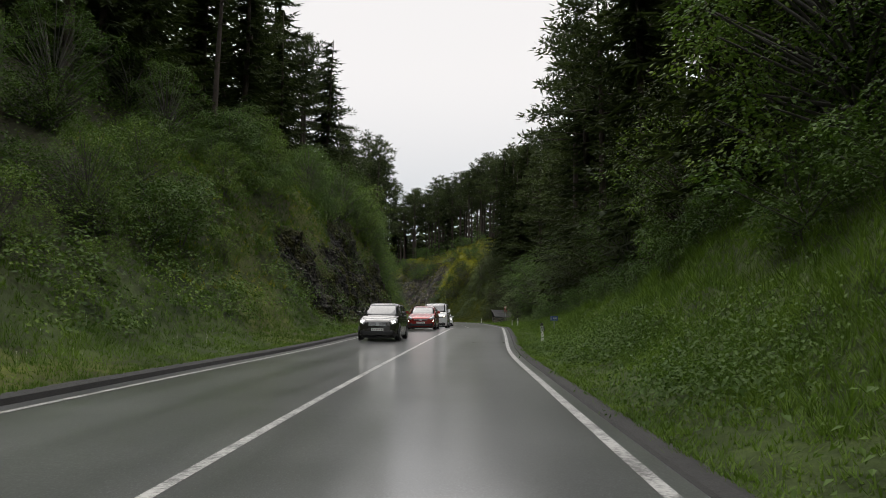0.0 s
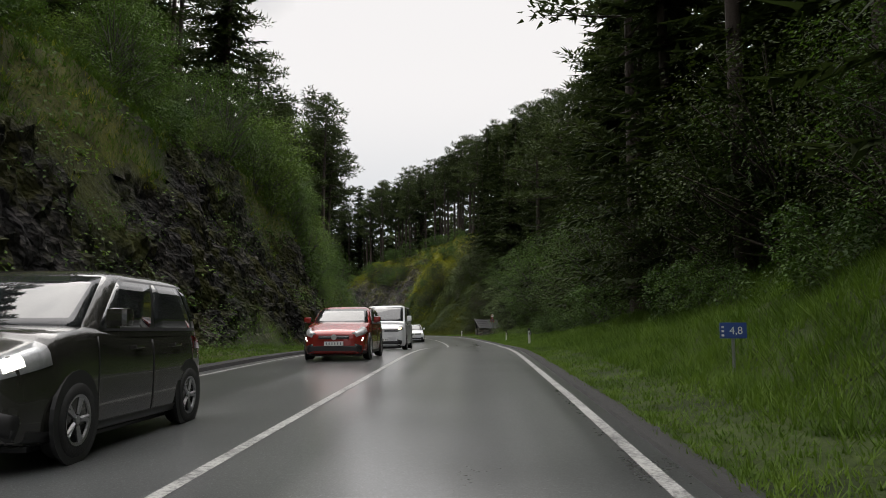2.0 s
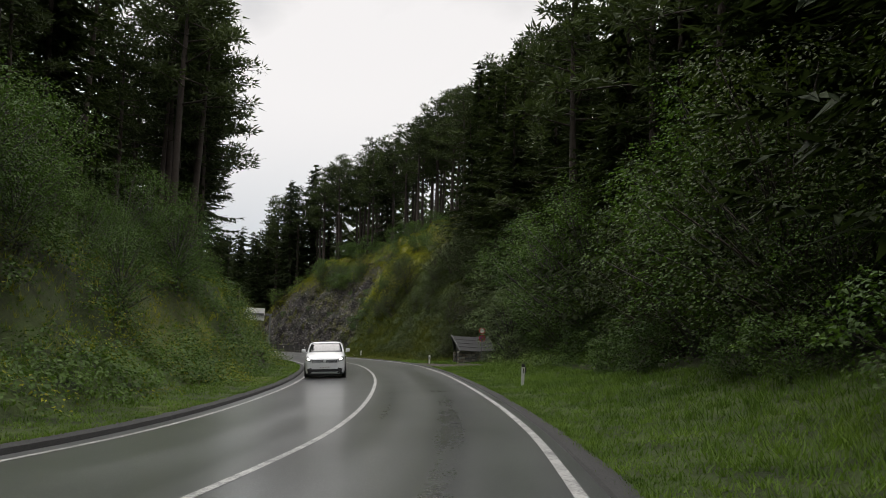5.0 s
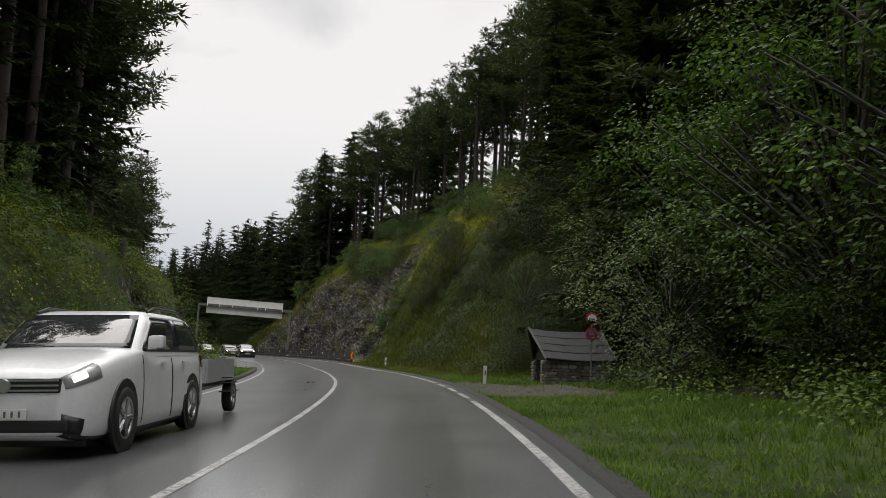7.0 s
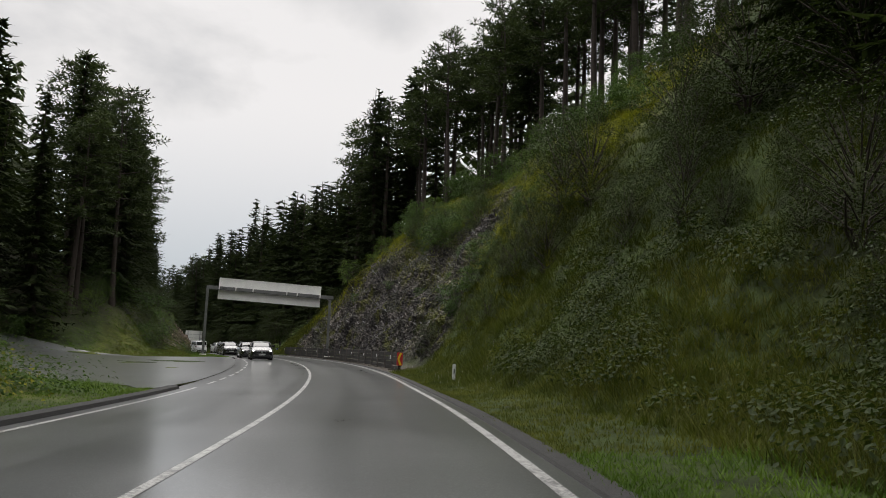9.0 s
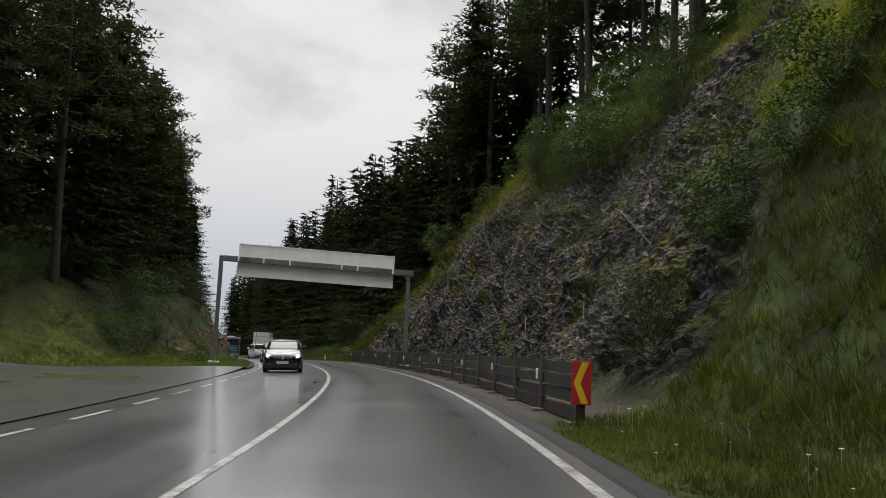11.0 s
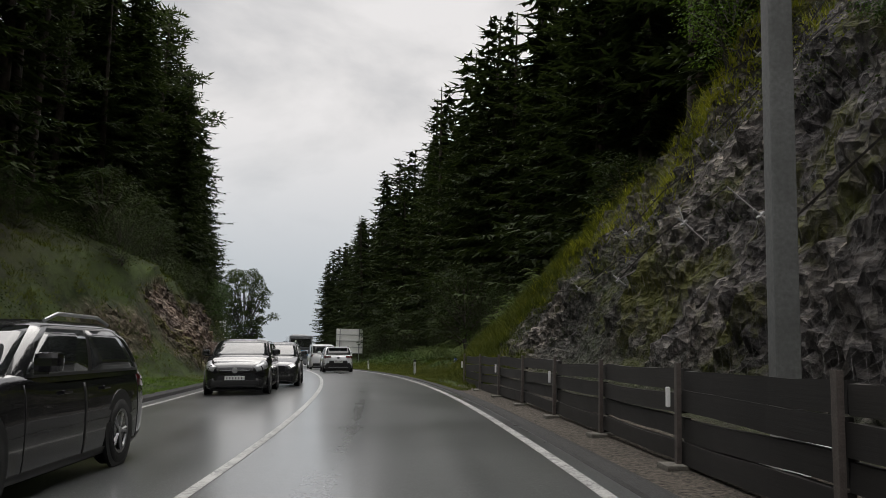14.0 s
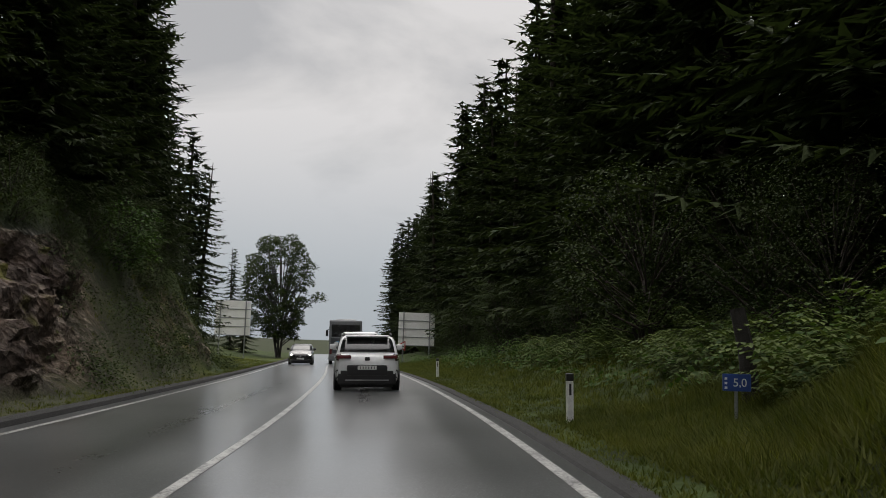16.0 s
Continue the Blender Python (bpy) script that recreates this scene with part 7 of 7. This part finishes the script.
def mossy_patch(rr):
    q = verge(1, 177, 187.5, 5.2, 9.4, 0.8)(rr)
    if q is None or noise.noise(q[0] * 0.8) < 0.05:
        return None
    return q


blades(9000, mossy_patch, M_GRASS_YELLOW, 0.08, 0.22, 23, label="yellowish grass patches on the bank")


def weeds(n, place, material, size, seed, label, per=9):
    rr = random.Random(seed)
    verts, faces = [], []
    for _ in range(n):
        q = place(rr)
        if q is None:
            continue
        p, k = q
        R = rr.uniform(0.35, 1.0) * (0.6 + 0.8 * rr.random())
        tall = R * rr.uniform(0.7, 1.2)
        for _ in range(int(per * (0.4 + 5 * R * R))):
            g = Vector((rr.gauss(0, 1), rr.gauss(0, 1), abs(rr.gauss(0.2, 0.8)))).normalized()
            o = p + Vector((g.x * R, g.y * R, g.z * tall)) * rr.triangular(0.5, 1.2, 1.0)
            n_ = g * 0.7 + Vector((rr.gauss(0, 0.35), rr.gauss(0, 0.35), rr.gauss(0.8, 0.3)))
            d = Vector((rr.gauss(0, 1), rr.gauss(0, 1), rr.gauss(-0.2, 0.5))) + g * 0.5
            n_.normalize()
            d -= n_ * d.dot(n_) * 0.8
            spray(verts, faces, o, d, size * rr.uniform(0.6, 1.4), size * 0.34, 0.02, n_)
    return tagged(new("undergrowth", mesh_of("undergrowth", verts, faces, material)), label, "undergrowth", kind="stuff")


def bank_place(side, s0, s1, ulo, uhi, rock=0.35):
    def f(rr):
        s, u = rr.uniform(s0, s1), rr.uniform(ulo, uhi)
        if noise.noise(Vector((s * 0.3, u * 0.4, 5.0 * side))) < -0.12:
            return None
        if side > 0 and ((u < 8.4 and 91 < s < 105.5) or (u < 11.8 and 98 < s < 105.5)):
            return None
        if side < 0 and 118 < s < 161 and u < np.interp(s, [118, 122, 128, 150, 156, 161], [7, 9, 27, 20, 13, 9]):
            return None
        p, r = surface(s, side * u)
        if r > rock and rr.random() < 0.8:
            return None
        return p, 1.0
    return f


weeds(1100, bank_place(-1, 0, 66, 6.4, 17), M_LEAF, 0.125, 31, "dense leafy weeds on the bank", 22)
weeds(600, bank_place(-1, 0, 66, 6.6, 16), M_LEAF_LIGHT, 0.115, 32, "light green weeds on the bank", 20)
weeds(550, bank_place(-1, 62, 121, 7.0, 15), M_LEAF, 0.11, 33, "leafy weeds on the bank", 20)
weeds(900, bank_place(-1, 30, 121, 5.4, 11, 1.1), M_LEAF, 0.10, 34, "plants rooted in the rock", 18)
weeds(420, bank_place(1, 4, 100, 8.4, 13), M_LEAF, 0.11, 35, "weeds at the forest edge", 20)
weeds(260, bank_place(1, 80, 99, 7.6, 12.5), M_LEAF_LIGHT, 0.10, 43, "light green weeds beside the hut", 24)
weeds(260, bank_place(-1, 82, 121, 5.5, 10.5, 1.1), M_LEAF, 0.10, 44, "leafy plants over the low rock cutting", 22)
weeds(240, bank_place(-1, 66, 121, 5.6, 10.5, 1.1), M_GRASS_YELLOW, 0.09, 45, "yellow-green plants over the low rock cutting", 20)
weeds(400, bank_place(-1, 60, 92, 6.4, 12), M_LEAF, 0.12, 46, "dense weeds on the bank", 24)
weeds(520, bank_place(1, 2, 24, 4.6, 6.8), M_LEAF, 0.065, 36, "low broad-leaved weeds on the verge", 18)
weeds(620, bank_place(1, 104, 123, 6.6, 16), M_LEAF_SHADED, 0.10, 37, "dark weeds on the slope", 32)
weeds(420, bank_place(1, 134, 178, 6.6, 15, 1.1), M_LEAF_SHADED, 0.05, 38, "plants rooted in the rock slope", 34)
weeds(420, bank_place(1, 136, 178, 8.5, 15.5, 1.1), M_GRASS_YELLOW, 0.06, 41, "yellow-green tufts on the rock slope", 26)
weeds(380, bank_place(-1, 193, 213, 4.6, 8.5, 1.1), M_LEAF_SHADED, 0.085, 42, "dark plants hanging on the rock", 34)
weeds(420, bank_place(-1, 148, 208, 7.0, 14), M_LEAF_SHADED, 0.085, 39, "weeds on the bank", 40)
weeds(420, bank_place(1, 180, 232, 6.8, 13), M_LEAF, 0.13, 40, "weeds at the forest edge", 20)


def fern_mesh(seed):
    rr = random.Random(seed)
    verts, faces = [], []
    for i in range(9):
        a = i * 0.70 + rr.uniform(-0.2, 0.2)
        out = Vector((math.cos(a), math.sin(a), 0))
        L = rr.uniform(0.6, 1.0)
        sd = Vector((-out.y, out.x, 0))
        for k in range(12):
            t = (k + 1) / 12
            p = out * (L * t) + Vector((0, 0, 0.75 * math.sin(t * 2.2) * L))
            w = 0.24 * L * (1 - t) ** 0.7 + 0.02
            for sgn in (-1, 1):
                spray(verts, faces, p, sd * sgn + out * 0.35 + Vector((0, 0, -0.15)), w, 0.035, 0.02)
    return mesh_of("fronds", verts, faces, M_FERN)


fern_me = [fern_mesh(i) for i in range(3)]
for i_ in range(150):
    s_ = rng.uniform(181, 206)
    u_ = rng.uniform(7.2, 10.5) if s_ < 192 else rng.uniform(8.0, 11)
    ob_ = thing("fern", "light green fern on the bank", "fern", "ferns", Matrix.Translation(spot(s_, u_, 0.05)) @ pose(0, 0, 0, rng.uniform(-8, 8), rng.uniform(-8, 8), rng.uniform(0, 360)))
    put("fronds", fern_me[i_ % 3], ob_)
    k_ = rng.uniform(0.7, 1.25)
    ob_.scale = (k_, k_, k_)


def flowers(n, place, seed):
    """Small white flower heads on thin stalks among the grass."""
    rr = random.Random(seed)
    verts, faces = [], []
    for _ in range(n):
        q = place(rr)
        if q is None:
            continue
        c = q[0] + Vector((0, 0, rr.uniform(0.15, 0.4)))
        r = rr.uniform(0.012, 0.03)
        k = len(verts)
        verts += [c + Vector((r * math.cos(i * 1.047), r * math.sin(i * 1.047), 0.3 * r)) for i in range(6)] + [c - Vector((0.0008, 0, 0)), c + Vector((0.0008, 0, 0)), Vector((c.x, c.y, q[0].z - 0.02))]
        faces += [(k, k + 1, k + 2, k + 3, k + 4, k + 5), (k + 6, k + 7, k + 8)]
    tagged(new("flowers", mesh_of("flowers", verts, faces, M_WHITE)), "small white flowers in the verge grass", "flowers", kind="stuff")


blades(6000, verge(1, 105, 117, 6.2, 10.5, 1.0), M_GRASS_BROWN, 0.12, 0.34, 22, label="brownish grass and stalks on the slope")


def pebbles(n, seed):
    """Loose stones on the pull-out beside the road."""
    rr = random.Random(seed)
    verts, faces = [], []
    for _ in range(n):
        s, u = rr.uniform(93.2, 100.6), 4.45 + 3.5 * rr.random() ** 1.3
        c = surface(s, u)[0]
        r = 0.012 + 0.035 * rr.random() ** 4
        k = len(verts)
        a = rr.uniform(0, 6.28)
        verts += [c + Vector((r * rr.uniform(0.7, 1.3) * math.cos(a + i * 1.257), r * rr.uniform(0.7, 1.3) * math.sin(a + i * 1.257), rr.uniform(-0.2, 0.3) * r)) for i in range(5)]
        verts.append(c + Vector((rr.uniform(-0.3, 0.3) * r, rr.uniform(-0.3, 0.3) * r, r * rr.uniform(0.6, 1.1))))
        faces += [(k + i, k + (i + 1) % 5, k + 5) for i in range(5)]
    tagged(new("gravel", mesh_of("gravel", verts, faces, M_PEBBLE)), "loose grey-brown gravel on the pull-out beside the road", "gravel", kind="stuff")


M_PEBBLE = plain("loose_gravel", (0.105, 0.092, 0.076), 0.85, grain=0.6, scale=9)
pebbles(5200, 71)
flowers(160, verge(1, 116, 134, 4.3, 7.5, 1.0), 61)
flowers(120, verge(-1, 6, 26, 5.0, 9.0, 1.0), 62)
